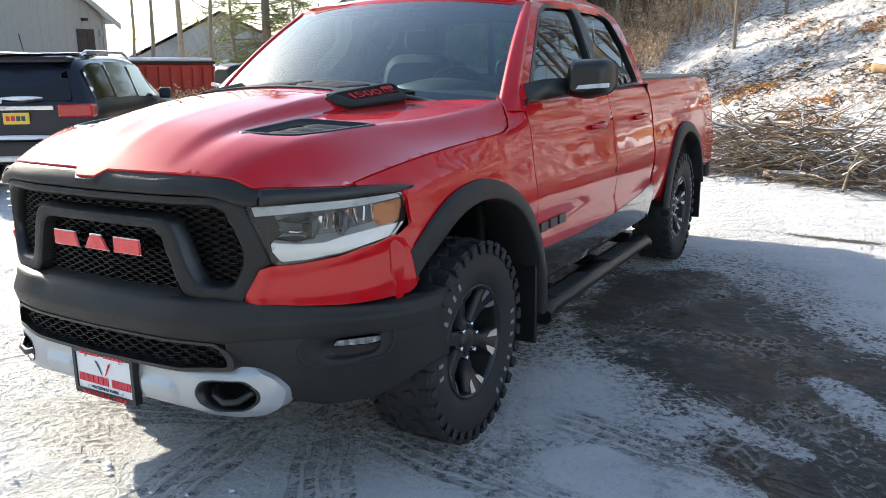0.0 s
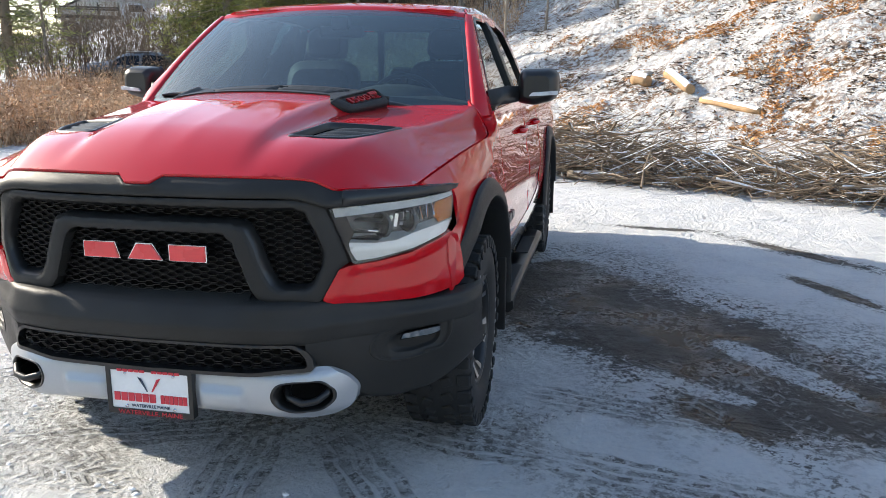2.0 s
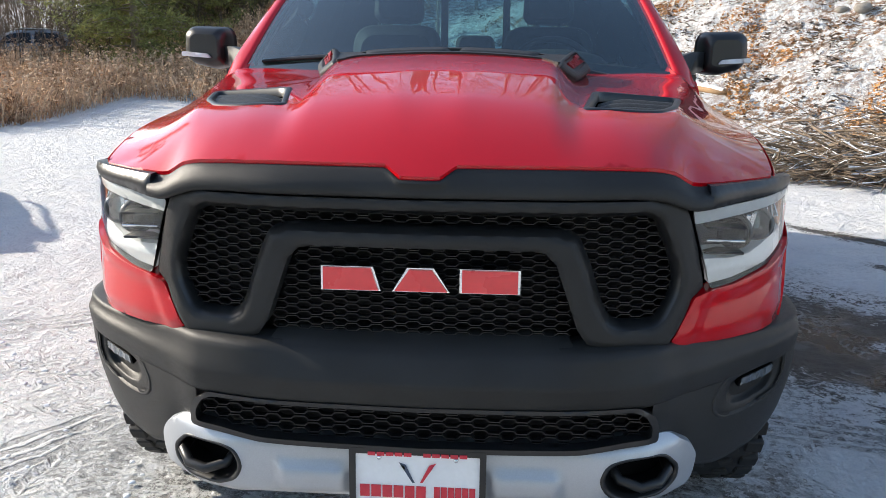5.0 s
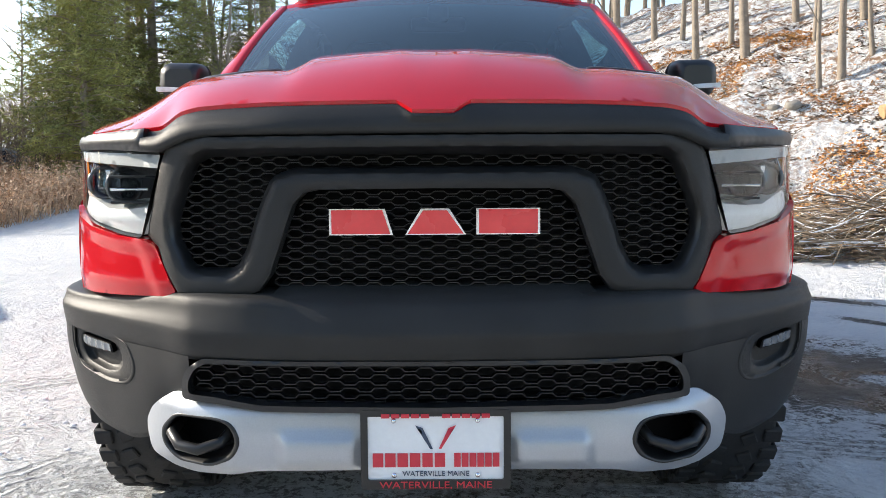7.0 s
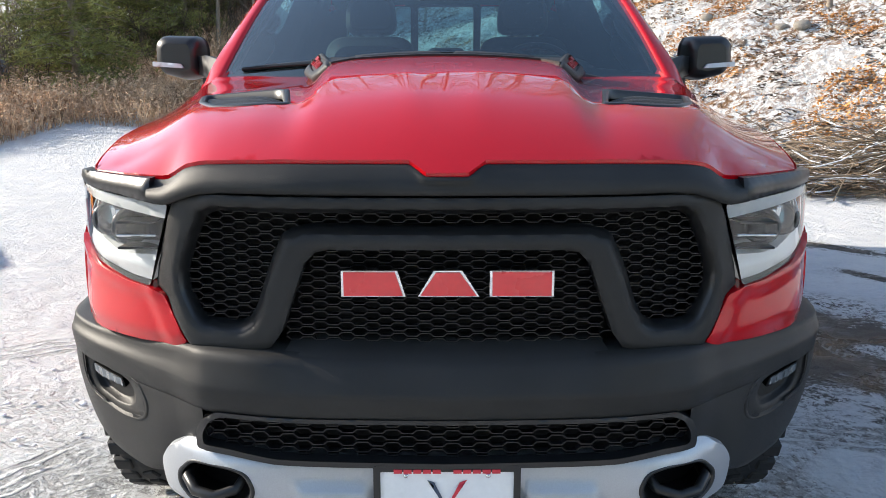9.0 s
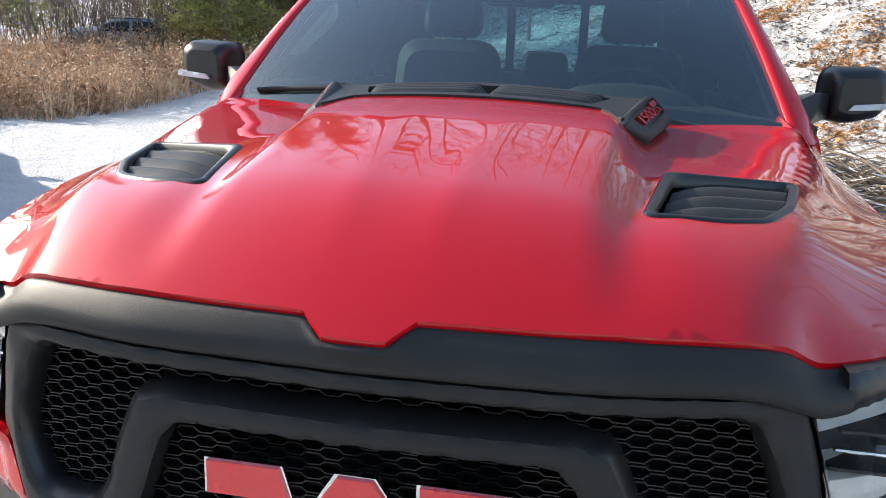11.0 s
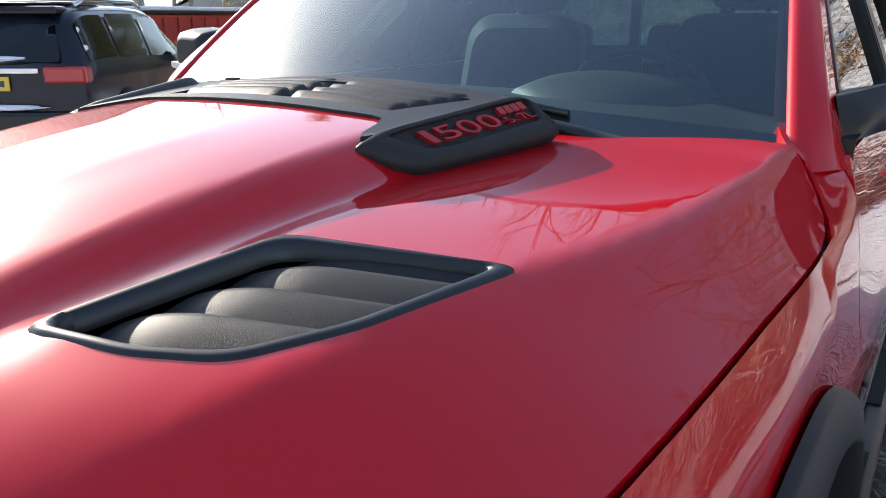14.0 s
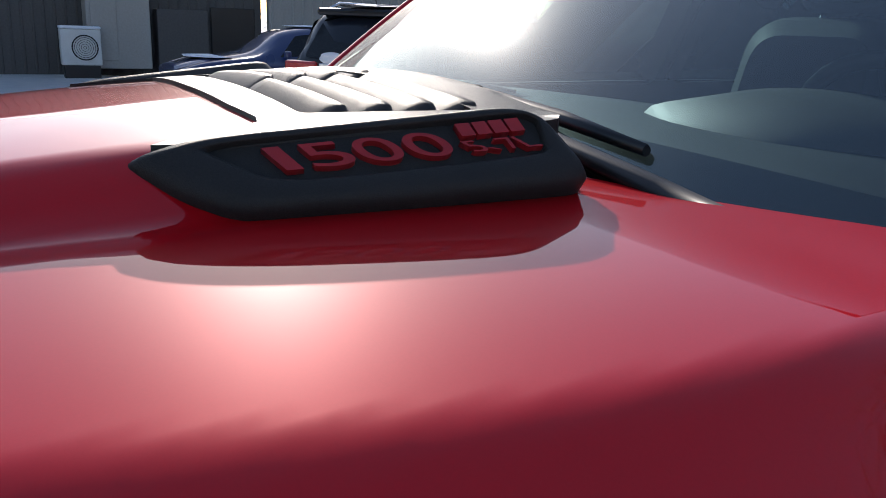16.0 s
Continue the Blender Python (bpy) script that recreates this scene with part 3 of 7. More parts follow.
truck = thing("pickup_truck", "glossy red pickup truck with black grille and flares on snow", "pickup truck")

# front faces seen from above: how far each band lies behind the foremost line, by distance from the middle
upper_y = curve_of([0, .3, .5, .61, .673, .75, .85, .9, .93, .952, .962], [.03, .045, .085, .12, .158, .213, .305, .375, .43, .51, .58])
lower_y = curve_of([0, .3, .53, .635, .70, .818, .9, .98, 1.03, 1.052], [-.025, -.012, .035, .115, .165, .263, .335, .42, .50, .62])
skid_y = curve_of([0, .42, .53, .60, .65, .68, .70], [.022, .028, .06, .10, .14, .175, .21])

# hood
hood_front = curve_of([0, .08, .3, .5, .615, .70, .849, .9], [.035, .037, .055, .095, .15, .20, .325, .37])
hood_lip = curve_of([0, .044, .08, .3, .5, .56, .63, .75, .85], [1.162, 1.163, 1.186, 1.185, 1.18, 1.172, 1.140, 1.138, 1.137])
hood_flat = curve_of([0, .36, .635, .8, 1.0, 1.5], [1.235, 1.292, 1.322, 1.333, 1.342, 1.372])
hood_dome = curve_of([0, .36, .5, .65, .8, 1.0, 1.35], [1.252, 1.338, 1.365, 1.388, 1.407, 1.425, 1.445])
hood_side = curve_of([.3, .45, .7, .93, 1.23, 1.6], [.848, .878, .916, .936, .955, .958])
hood_crease = curve_of([.1, .36, .73, .85, 1.1, 1.4, 1.6], [.56, .62, .70, .74, .81, .855, .87])
hood_side_z = curve_of([.3, .45, .7, .93, 1.23, 1.6], [1.137, 1.163, 1.198, 1.217, 1.234, 1.255])


def hood_skin(a, y):
    """Height of the hood before its lip is rolled down."""
    w = .30 + .05 * step(.2, 1.0, y)
    top = hood_dome(y) - .018 * (a / w) ** 2
    rx = .07 + .05 * step(.0, 1.0, y)
    top += (.0022 * math.exp(-((a - rx) / .035) ** 2) - .0012 * step(rx + .01, rx - .05, a)) * (1 - step(.5, 1.0, y)) * step(.04, .30, y)
    k = min(max((a - w) / .062, 0), 1)
    k = k * k * (3 - 2 * k) * .4 + k * .6
    slope = .11 - .07 * step(.75, 1.45, y)
    z = top * (1 - k) + (hood_flat(y) - slope * max(0, a - .44)) * k
    e, c = hood_side(max(y, .3)), hood_crease(y)
    t = min(max(0.0, (a - c) / max(e - c, .05)), 1.1)
    z += .008 * step(1.34, 1.47, y) * step(.42, .75, a) * (1 - step(c + .01, e - .02, a))
    fall = (math.sqrt(t * t + .02) - .1414) / (math.sqrt(1.02) - .1414)
    fall = .62 * fall + .38 * (1 - abs(1 - t) ** 1.6)
    return z - (hood_flat(y) - slope * (min(a, e) - .44) - hood_side_z(max(y, .3))) * fall


def hood_z(x, y):
    a = abs(x)
    f = hood_front(a)
    s = min((y - f) / .30, 1)
    plain = hood_lip(max(a, .08))
    return hood_skin(a, y) - (hood_skin(a, f) - plain) * (1 - s) ** 2


def lip_front(a):
    """The hood's front edge, which reaches further down in the middle."""
    return hood_front(a) - .030 * (1 - step(.040, .082, a))


def both(half):
    """A closed outline from its half: (distance from the middle, other)."""
    return [(a, b) for a, b in half] + [(-a, b) for a, b in reversed(half) if a > 1e-6]


def vent_shape(g=0.0):
    return rounded([(.384 - g, .350 - g), (.50, .372 - g), (.585 + g * .7, .418 - g * .8), (.645 + g, .53 - g * .3), (.70 + g * 1.4, .742 + g), (.442 - g, .642 + g)], .03)


vent_hole = vent_shape(0.008)
lip = [(a, lip_front(a)) for a in (0, .03, .044, .06, .08, .15, .22, .3, .4, .5, .55, .6, .65, .7, .75, .8, .847)]
HOOD_BACK = [(.955, 1.27), (.951, 1.33), (.938, 1.39), (.915, 1.435), (.88, 1.463), (.845, 1.472)]
rear = [(hood_side(y), y) for y in np.linspace(.36, 1.24, 24)] + HOOD_BACK + [(.80, 1.474), (.73, 1.452), (.665, 1.428), (.56, 1.393), (.463, 1.362), (.40, 1.345), (.25, 1.34), (0, 1.335)]
lou_hole = rounded(both([(0, 1.068), (.285, 1.072), (.335, 1.262), (.2, 1.272), (0, 1.275)]), .01)
hood_out = both(lip + rear)
vents_lr = [vent_hole, [(-x, y) for x, y in reversed(vent_hole)]]
hood = part("hood", panel(hood_out, lambda u, v: (u, v, hood_z(u, v)), .02, vents_lr + [lou_hole], (0, .004, -.02)), red_paint, truck, "gloss red hood with a raised centre and two vents")

# hood vents: a frame round a recess with sloped louvres
def vent_frame():
    o, i = vent_shape(.006), vent_shape(-.009)
    rows = [[(x, y, hood_z(x, y) + h) for x, y in s] for s, h in ((vent_shape(.010), -.006), (o, .0025), (vent_shape(-.003), .0045), (i, .001), (vent_shape(-.010), -.022))]
    return loft([r + [r[0]] for r in rows])


def vent_louvre(j):
    # a slat parallel to the rear edge, low at its front, its inner end rolled down, with a crest over the slot behind it
    y0, inner = .352 + j * .078, vent_shape(-.009)
    rows = []
    for s in range(11):
        t = s / 10
        yi = y0 + .080 * t
        xa = .398 + (yi - .35) * .2
        span = np.linspace(xa, .74, 60)
        ok = within(span, yi + .39 * (span - xa), inner)
        hits = span[ok]
        lo_x, hi_x = (hits.min(), hits.max()) if len(hits) > 3 else (.50 + .02 * t, .52 + .02 * t)
        drop = .026 * (1 - t) ** 1.6 + .005
        row = []
        for q in range(19):
            f = q / 18
            x = lo_x + (hi_x - lo_x) * f
            y = yi + .39 * (x - xa)
            row.append((x, y, hood_z(x, y) - drop - .020 * max(0, 1 - (x - xa) / .10) ** 2))
        rows.append(row)
    last = rows[-1]
    bm = loft(rows + [[(x, y + .002, z - .002) for x, y, z in last], [(x, y + .001, z - .006) for x, y, z in last], [(x, y - .004, z - .045) for x, y, z in last]])
    return bm


vent = part("hood_vent", vent_frame(), black_satin, hood, "black hood vent with louvres")
twin(vent, hood)
for j in range(4):
    lv = part("louvre", vent_louvre(j), black_grain, vent)
    o = lv.copy()
    scene.collection.objects.link(o)
    o.parent = hood.children[1] if hood.children[0] == vent else hood.children[0]
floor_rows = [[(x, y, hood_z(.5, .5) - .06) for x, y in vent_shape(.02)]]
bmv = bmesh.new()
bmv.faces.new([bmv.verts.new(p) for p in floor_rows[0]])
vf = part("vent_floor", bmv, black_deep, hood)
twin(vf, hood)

# cowl panel with louvres and side plaques behind the dome
def cowl_z(x, y):
    return hood_dome(y) - .018 * (min(abs(x), .36) / .34) ** 2 + .006


cowl_out = both([(0, 1.012), (.2, 1.016), (.285, 1.024), (.308, 1.018), (.325, .98), (.340, .925), (.352, .905), (.366, .935), (.402, 1.10), (.437, 1.275), (.43, 1.31), (.40, 1.335), (.2, 1.352), (0, 1.357)])
cowl = part("cowl_panel", panel(cowl_out, lambda u, v: (u, v, cowl_z(u, v)), .02, [lou_hole], (0, .0, -.02)), black_grain, truck, "black cowl panel with louvres across the rear of the hood")
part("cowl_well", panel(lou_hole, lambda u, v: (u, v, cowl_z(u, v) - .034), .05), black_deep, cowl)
# louvres in two groups, each a slat that climbs to the rear and ends in a step
for side in (-1, 1):
    for j in range(4):
        y0 = 1.064 + j * .050 + (.014 if side < 0 else 0)
        rows = []
        for s in range(9):
            t = s / 8
            yy = y0 + .052 * t
            xe = .292 + (yy - 1.07) * .24
            xa, xb = (.012, xe) if side > 0 else (-xe, -.012 + .02)
            row = []
            for q in range(13):
                f = q / 12
                x = xa + (xb - xa) * f
                row.append((x, yy + .012 * f, cowl_z(x, yy) - .028 * (1 - t) ** 1.5 + .005 * t - .024 * max(0, 1 - min(f, 1 - f) / .09) ** 1.5))
            rows.append(row)
        bm = loft(rows + [[(x, y + .002, z - .002) for x, y, z in rows[-1]], [(x, y + .001, z - .032) for x, y, z in rows[-1]]])
        part("louvre", bm, black_grain, cowl)

# black band between the hood and the grille, with corner pieces over the headlights
def up(x, z, d=0.0):
    return (x, upper_y(abs(x)) + d, z)


def band_top(a):
    return hood_lip(a) - .004


def soft_edge(loops, r, depth):
    """How far a panel falls away near its edges."""
    p = np.concatenate([np.array(dense(lp, .008)) for lp in loops])

    def f(u, v):
        d = math.sqrt(((p[:, 0] - u) ** 2 + (p[:, 1] - v) ** 2).min())
        t = max(0.0, 1 - d / r)
        return depth * t * t
    return f


band_foot = curve_of([0, .2, .45, .53, .58, .62, .66], [1.112, 1.112, 1.112, 1.107, 1.092, 1.080, 1.082])
rows = []
for x in np.concatenate([np.linspace(-.66, -.10, 40), np.linspace(-.09, .09, 25), np.linspace(.10, .66, 40)]):
    a = abs(x)
    f, g, hi, lo = hood_front(a), upper_y(a), band_top(a), band_foot(a)
    e = lip_front(a)
    hi = hood_z(a, e) - .004
    prof = [(e + .03, hi - .012), (e + .006, hi - .004), (e - .005, hi - .006), (e - .010, hi - .013), (min(f, g) - .024, (hi + lo) / 2 + .004), (g - .030, lo + .017), (g - .030, lo + .010), (g - .024, lo + .003), (g, lo), (g + .05, lo)]
    rows.append([(float(x), y, z) for y, z in prof])
part("grille_cap", loft(rows), black_grain, truck, "satin black band above the grille")
corner = [(.655, 1.136), (.75, 1.134), (.849, 1.133), (.90, 1.130), (.94, 1.124), (.957, 1.112), (.955, 1.102), (.90, 1.097), (.84, 1.094), (.75, 1.09), (.655, 1.083)]
corner_soft = soft_edge([corner], .018, .012)
cp = part("headlight_cap", panel(corner, lambda u, v: up(u, v, -.012 - .014 * (1 - step(.66, .76, u)) + .4 * max(0, v - 1.11) * (1 - step(.86, .93, u)) + corner_soft(u, v)), .012, (), (0, .05, 0)), black_satin, truck)
twin(cp)

mesh_black = surf("black_mesh_plastic", (.009, .009, .010), .34, 0, .2, 4, 200, spec=.4)
# grille: surround with a drop-shaped inner frame, meshes behind
inner_drop = [(0, .996), (.25, .996), (.285, .98), (.31, .93), (.335, .83), (.365, .772), (.36, .765)]
grille_outer = both([(0, 1.110), (.52, 1.110), (.575, 1.104), (.602, 1.084), (.628, 1.02), (.648, .955), (.664, .892), (.634, .866), (.598, .79), (.580, .766), (.555, .760), (.425, .764), (.385, .775), (.36, .81), (.335, .88), (.305, .965), (.28, .990), (.25, .996), (0, .998)])
slot = rounded(both([(0, 1.086), (.505, 1.085), (.542, 1.068), (.575, 1.0), (.600, .925), (.596, .885), (.565, .822), (.54, .805), (.452, .805), (.425, .822), (.402, .865), (.374, .95), (.345, 1.015), (.30, 1.03), (0, 1.03)]), .012)


grille_soft = soft_edge([grille_outer, slot], .012, .009)


def grille_fn(u, v):
    return up(u, v, -.012 - .016 * step(1.06, 1.095, v) * (1 - step(.50, .58, abs(u))) + .014 * step(.58, .65, abs(u)) + grille_soft(u, v))


grille = part("grille", panel(grille_outer, grille_fn, .009, [slot], (0, .055, 0)), black_grain, truck, "black grille surround with a dropped inner frame")
# chamfers that lead into the openings
def offset(poly, d):
    """Move a closed outline inwards by d."""
    k = len(poly)
    area = sum(poly[i - 1][0] * poly[i][1] - poly[i][0] * poly[i - 1][1] for i in range(k))
    sg = 1 if area > 0 else -1
    out = []
    for i in range(k):
        t = Vector(poly[(i + 1) % k]) - Vector(poly[i - 1])
        n = Vector((-t.y, t.x)).normalized() * sg
        out.append((poly[i][0] + n.x * d, poly[i][1] + n.y * d))
    return out


ring_a, ring_b, ring_c = dense(slot, .02), offset(dense(slot, .02), .012), offset(dense(slot, .02), .016)
rows = [[grille_fn(x, z) for x, z in ring_a], [Vector(grille_fn(x, z)) + Vector((0, .022, 0)) for x, z in ring_b], [Vector(grille_fn(x, z)) + Vector((0, .055, 0)) for x, z in ring_c]]
part("inner_rim", loft([r + [r[0]] for r in rows]), black_satin, grille)
tray = [[(x, upper_y(abs(x)) + d, z) for x in np.linspace(-.345 + e, .345 - e, 17)] for d, z, e in ((.10, .80, 0.0), (.03, .782, 0.0), (-.012, .765, -.012), (-.03, .745, -.02))]
part("grille_tray", loft(tray), black_grain, grille)


def wire_mesh(region, yfn, pitch=.058, rowh=.0118, r=.0010):
    """Long hexagons of flat wire that fill an outline."""
    reg = region
    xs = [p[0] for p in reg]
    zs = [p[1] for p in reg]
    bm = bmesh.new()
    j, z = 0, min(zs)
    amp = rowh * .27
    while z < max(zs):
        sgn = 1 if j % 2 else -1
        k = math.floor(min(xs) / pitch)
        pts = []
        while k * pitch < max(xs) + pitch:
            x0 = k * pitch
            for fx, fz in ((.0, -1), (.36, -1), (.5, 1), (.86, 1)):
                pts.append((x0 + fx * pitch, z + sgn * fz * amp))
            k += 1
        mid = np.array([((a[0] + b[0]) / 2, (a[1] + b[1]) / 2) for a, b in zip(pts, pts[1:])])
        ok = within(mid[:, 0], mid[:, 1], reg)
        for (a, b), o in zip(zip(pts, pts[1:]), ok):
            if o:
                y = yfn((a[0] + b[0]) / 2)
                d = Vector((b[0] - a[0], b[1] - a[1])).normalized()
                nx, nz = -d.y * r, d.x * r
                q = [(a[0] - nx, y, a[1] - nz), (b[0] - nx, y, b[1] - nz), (b[0] + nx, y, b[1] + nz), (a[0] + nx, y, a[1] + nz)]
                f = [bm.verts.new(p) for p in q]
                g = [bm.verts.new((p[0], y + .018, p[2])) for p in q]
                bm.faces.new(f), bm.faces.new((f[0], f[1], g[1], g[0])), bm.faces.new((f[3], f[2], g[2], g[3]))
        z += rowh
        j += 1
    return bm


centre_hole = both([(0, .998), (.25, .995), (.30, .965), (.335, .88), (.36, .80), (.35, .775), (0, .775)])
part("grille_mesh", wire_mesh(centre_hole, lambda x: upper_y(abs(x)) + .035), mesh_black, grille, "black honeycomb grille mesh")
part("side_mesh", wire_mesh(slot, lambda x: upper_y(abs(x)) + .035), mesh_black, grille)
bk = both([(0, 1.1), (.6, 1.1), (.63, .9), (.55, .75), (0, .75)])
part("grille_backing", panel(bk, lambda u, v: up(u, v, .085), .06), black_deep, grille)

# emblem on the grille: three plain red blocks with a bright rim
emblem = sub("emblem", "three red blocks with silver rims as a grille emblem", "emblem")
emblem.parent = truck
for shape in ([(-.224, .899), (-.224, .955), (-.105, .955), (-.088, .899)], [(-.062, .899), (-.028, .955), (.032, .955), (.068, .899)], [(.090, .899), (.090, .955), (.226, .955), (.226, .899)]):
    mid = Vector((sum(p[0] for p in shape) / len(shape), sum(p[1] for p in shape) / len(shape)))
    small = [tuple(mid + (Vector(p) - mid) * (1 - .006 / max((Vector(p) - mid).length, .02))) for p in shape]
    rim = part("emblem_rim", panel(shape, lambda u, v: (u, .020, v), .03, (), (0, .015, 0)), chrome, emblem)
    part("emblem_face", panel(small, lambda u, v: (u, .015, v), .03, (), (0, .005, 0)), badge_red, emblem)

# headlights
bowl_grey = surf("dark_lamp_bezel", (.11, .112, .118), .2, .4, .3, 14, 120)


def headlight():
    hl = sub("headlight", "clear-lensed headlight with white light bar and dark bezel", "headlight")
    out = rounded([(.612, 1.080), (.75, 1.088), (.90, 1.095), (.950, 1.100), (.953, 1.06), (.948, .985), (.935, .945), (.85, .914), (.75, .893), (.680, .886), (.655, .96)], .012)
    mid = Vector((.80, .995))
    shell = lambda f, d: [Vector((*[(mid + (Vector(p) - mid) * f)[0]], upper_y(abs((mid + (Vector(p) - mid) * f)[0])) + d, (mid + (Vector(p) - mid) * f)[1])) for p in out]
    rows = [shell(1, .0), shell(.985, .01), shell(.93, .09)]
    part("housing", loft([r + [r[0]] for r in rows]), black_satin, hl)
    part("reflector_bowl", panel([tuple(mid + (Vector(p) - mid) * .94) for p in out], lambda u, v: up(u, v, .088), .03), bowl_grey, hl)
    lower = [(.662, .957), (.74, .950), (.80, .952), (.84, .968), (.90, .984), (.943, .992), (.934, .952), (.85, .918), (.75, .897), (.682, .891)]
    part("light_bar", panel(rounded(lower, .006), lambda u, v: up(u, v, .010 + .5 * abs(v - .932)), .012, (), (0, .03, 0)), lamp_lit, hl, "white daytime light bar")
    part("bar_shelf", loft([[up(x, z, d) for x, z in ((.664, .957), (.74, .950), (.80, .952), (.84, .968), (.90, .984), (.938, .992))] for d in (.022,)] + [[up(x, z + .022, .075) for x, z in ((.664, .957), (.74, .950), (.80, .952), (.84, .968), (.90, .984), (.938, .992))]]), lamp_white, hl, "pale grey shelf above the light bar")
    upper = [(.620, 1.076), (.75, 1.084), (.893, 1.092), (.945, 1.096), (.946, 1.080), (.893, 1.068), (.75, 1.056), (.628, 1.046)]
    part("light_strip", panel(rounded(upper, .003), lambda u, v: up(u, v, .012), .015, (), (0, .03, 0)), lamp_white, hl)
    am = [(.905, 1.066), (.946, 1.076), (.942, 1.0), (.915, .992), (.900, 1.02)]
    part("side_marker", panel(rounded(am, .005), lambda u, v: up(u, v, .03), .015, (), (0, .03, 0)), amber, hl, "amber side reflector")
    for x, z, r in ((.755, 1.006, .036), (.83, 1.014, .034)):
        c = Vector((x, upper_y(x) + .05, z))
        prof = [(0, r * 1.25), (-.012, r * 1.2), (-.012, r), (.012, r * .9), (.03, r * .4)]
        bm = spin_of(prof, 28)
        bmesh.ops.transform(bm, matrix=Matrix.Translation(c) @ pose(0, 0, 0, 0, 0, 90 - 30), verts=bm.verts)
        pr = part("projector", bm, bowl_grey, hl, "dark projector ring")
        bm = bmesh.new()
        bmesh.ops.create_uvsphere(bm, u_segments=20, v_segments=10, radius=r * .85, matrix=Matrix.Translation(c))
        part("projector_lens", bm, side_glass, pr)
    for k in range(3):
        zc = .965 + k * .03
        part("fin", box((.665 + .004 * k, .19, zc), (.76, .25, zc + .006), .002), chrome if k == 1 else black_satin, hl)
    for k in range(8):
        part("reflector_facet", box((-.007, -.004, -.024), (.007, .004, .024), .002, None, Matrix.Translation(up(.775 + .017 * k, 1.014 + .004 * k, .05)) @ pose(0, 0, 0, 10 * (k % 3) - 12, 14 - 5 * k, 25 - 9 * k)), chrome, hl)
    ln = part("lens", panel(out, lambda u, v: up(u, v, -.004), .02), lens_glass, hl, "clear lens")
    ln.visible_shadow = False
    return hl


hl = headlight()
hl.parent = truck
h2 = copy_thing(hl, Matrix.Diagonal((-1, 1, 1, 1)))
h2.parent = truck

# red corner pieces under the headlights
redp = rounded([(.587, .766), (.640, .872), (.672, .884), (.75, .890), (.85, .909), (.90, .929), (.932, .941), (.952, .958), (.972, .94), (.985, .85), (.992, .77), (.975, .744), (.85, .742), (.72, .748), (.61, .755)], .008)
side_front = curve_of([.60, .7, .80, .88, .93, .955, .98, 1.0], [.118, .168, .240, .315, .395, .455, .51, .56])


def corner_skin(u, v):
    """A flat blade leaning back, with a raised inner edge, a top lip and a foot folded under."""
    top = corner_top(u)
    inner = u - (.600 + .42 * max(0.0, v - .766))
    y = side_front(u) + .011 * min(max((v - .775) / .12, 0.0), 1.2)
    y -= .009 * step(top - .042, top - .008, v) * step(.62, .68, u)
    y -= .010 * (1 - step(.022, .062, inner))
    y += .014 * (1 - step(.742, .790, v))
    return (u, y, v)


corner_top = curve_of([.587, .640, .672, .75, .85, .90, .932, .952, .972, .992], [.80, .872, .884, .890, .909, .929, .941, .958, .95, .93])
rp = part("corner_panel", panel(redp, corner_skin, .009, (), (-.02, .05, 0)), red_paint, truck, "gloss red corner panel below the headlight")
twin(rp)

# black bumper cover
xs = np.concatenate([np.linspace(0, .5, 12), np.linspace(.53, 1.0, 60), [1.02, 1.038, 1.05]])
xs = np.concatenate([-xs[:0:-1], xs])


def bump_row(zf, off):
    return [(x, lower_y(abs(x)) + off(abs(x)), zf(abs(x))) for x in xs]


ridge = lambda a: .012 * step(.33, .38, a) * (1 - step(.40, .62, a))
rows = [bump_row(lambda a: .775 - .04 * step(.5, .95, a), lambda a: .12),
        bump_row(lambda a: .768 - .04 * step(.5, .95, a), lambda a: .055 - .02 * step(.3, .4, a)),
        bump_row(lambda a: .757 - .032 * step(.5, .95, a), lambda a: .034 - .012 * step(.3, .4, a) - ridge(a)),
        bump_row(lambda a: .742 - .024 * step(.5, .95, a), lambda a: .022 - ridge(a)),
        bump_row(lambda a: .715 - .012 * step(.5, .95, a), lambda a: .008 - ridge(a) * .7),
        bump_row(lambda a: .697, lambda a: -.001),
        bump_row(lambda a: .688, lambda a: -.004),
        bump_row(lambda a: .678, lambda a: -.002),
        bump_row(lambda a: .655, lambda a: .004),
        bump_row(lambda a: .636, lambda a: .010),
        bump_row(lambda a: .629, lambda a: .016),
        bump_row(lambda a: .622, lambda a: .026)]
bmb = loft(rows)
cheek_low = curve_of([.545, .60, .70, .78, .88, .96, 1.035], [.535, .50, .395, .375, .385, .42, .48])
for s in (1, -1):
    cols = np.concatenate([np.linspace(.545, 1.0, 60), [1.02, 1.038, 1.05]])
    rws = []
    for k in range(17):
        t = k / 16
        rws.append([(s * a, lower_y(a) + .012 + .0 + .05 * t ** 2, .632 + (cheek_low(a) - .632) * t) for a in cols])
    rws.append([(x, y + .08, z + .004) for x, y, z in rws[-1]])
    loft(rws, bm=bmb)
fog_out = rounded([(.722, .585), (.745, .628), (.79, .642), (.93, .652), (.976, .648), (.972, .575), (.94, .535), (.82, .515), (.755, .525), (.728, .55)], .03)
fog_cut = [(.855 + (x - .855) * .90, .585 + (z - .585) * .90) for x, z in fog_out]
mids = np.array([f.calc_center_median()[:] for f in bmb.faces])
gone = within(abs(mids[:, 0]), mids[:, 2], fog_cut)
for f, g in zip(list(bmb.faces), gone):
    if g:
        bmb.faces.remove(f)
bumper = part("bumper_cover", bmb, black_grain, truck, "grained black bumper cover")
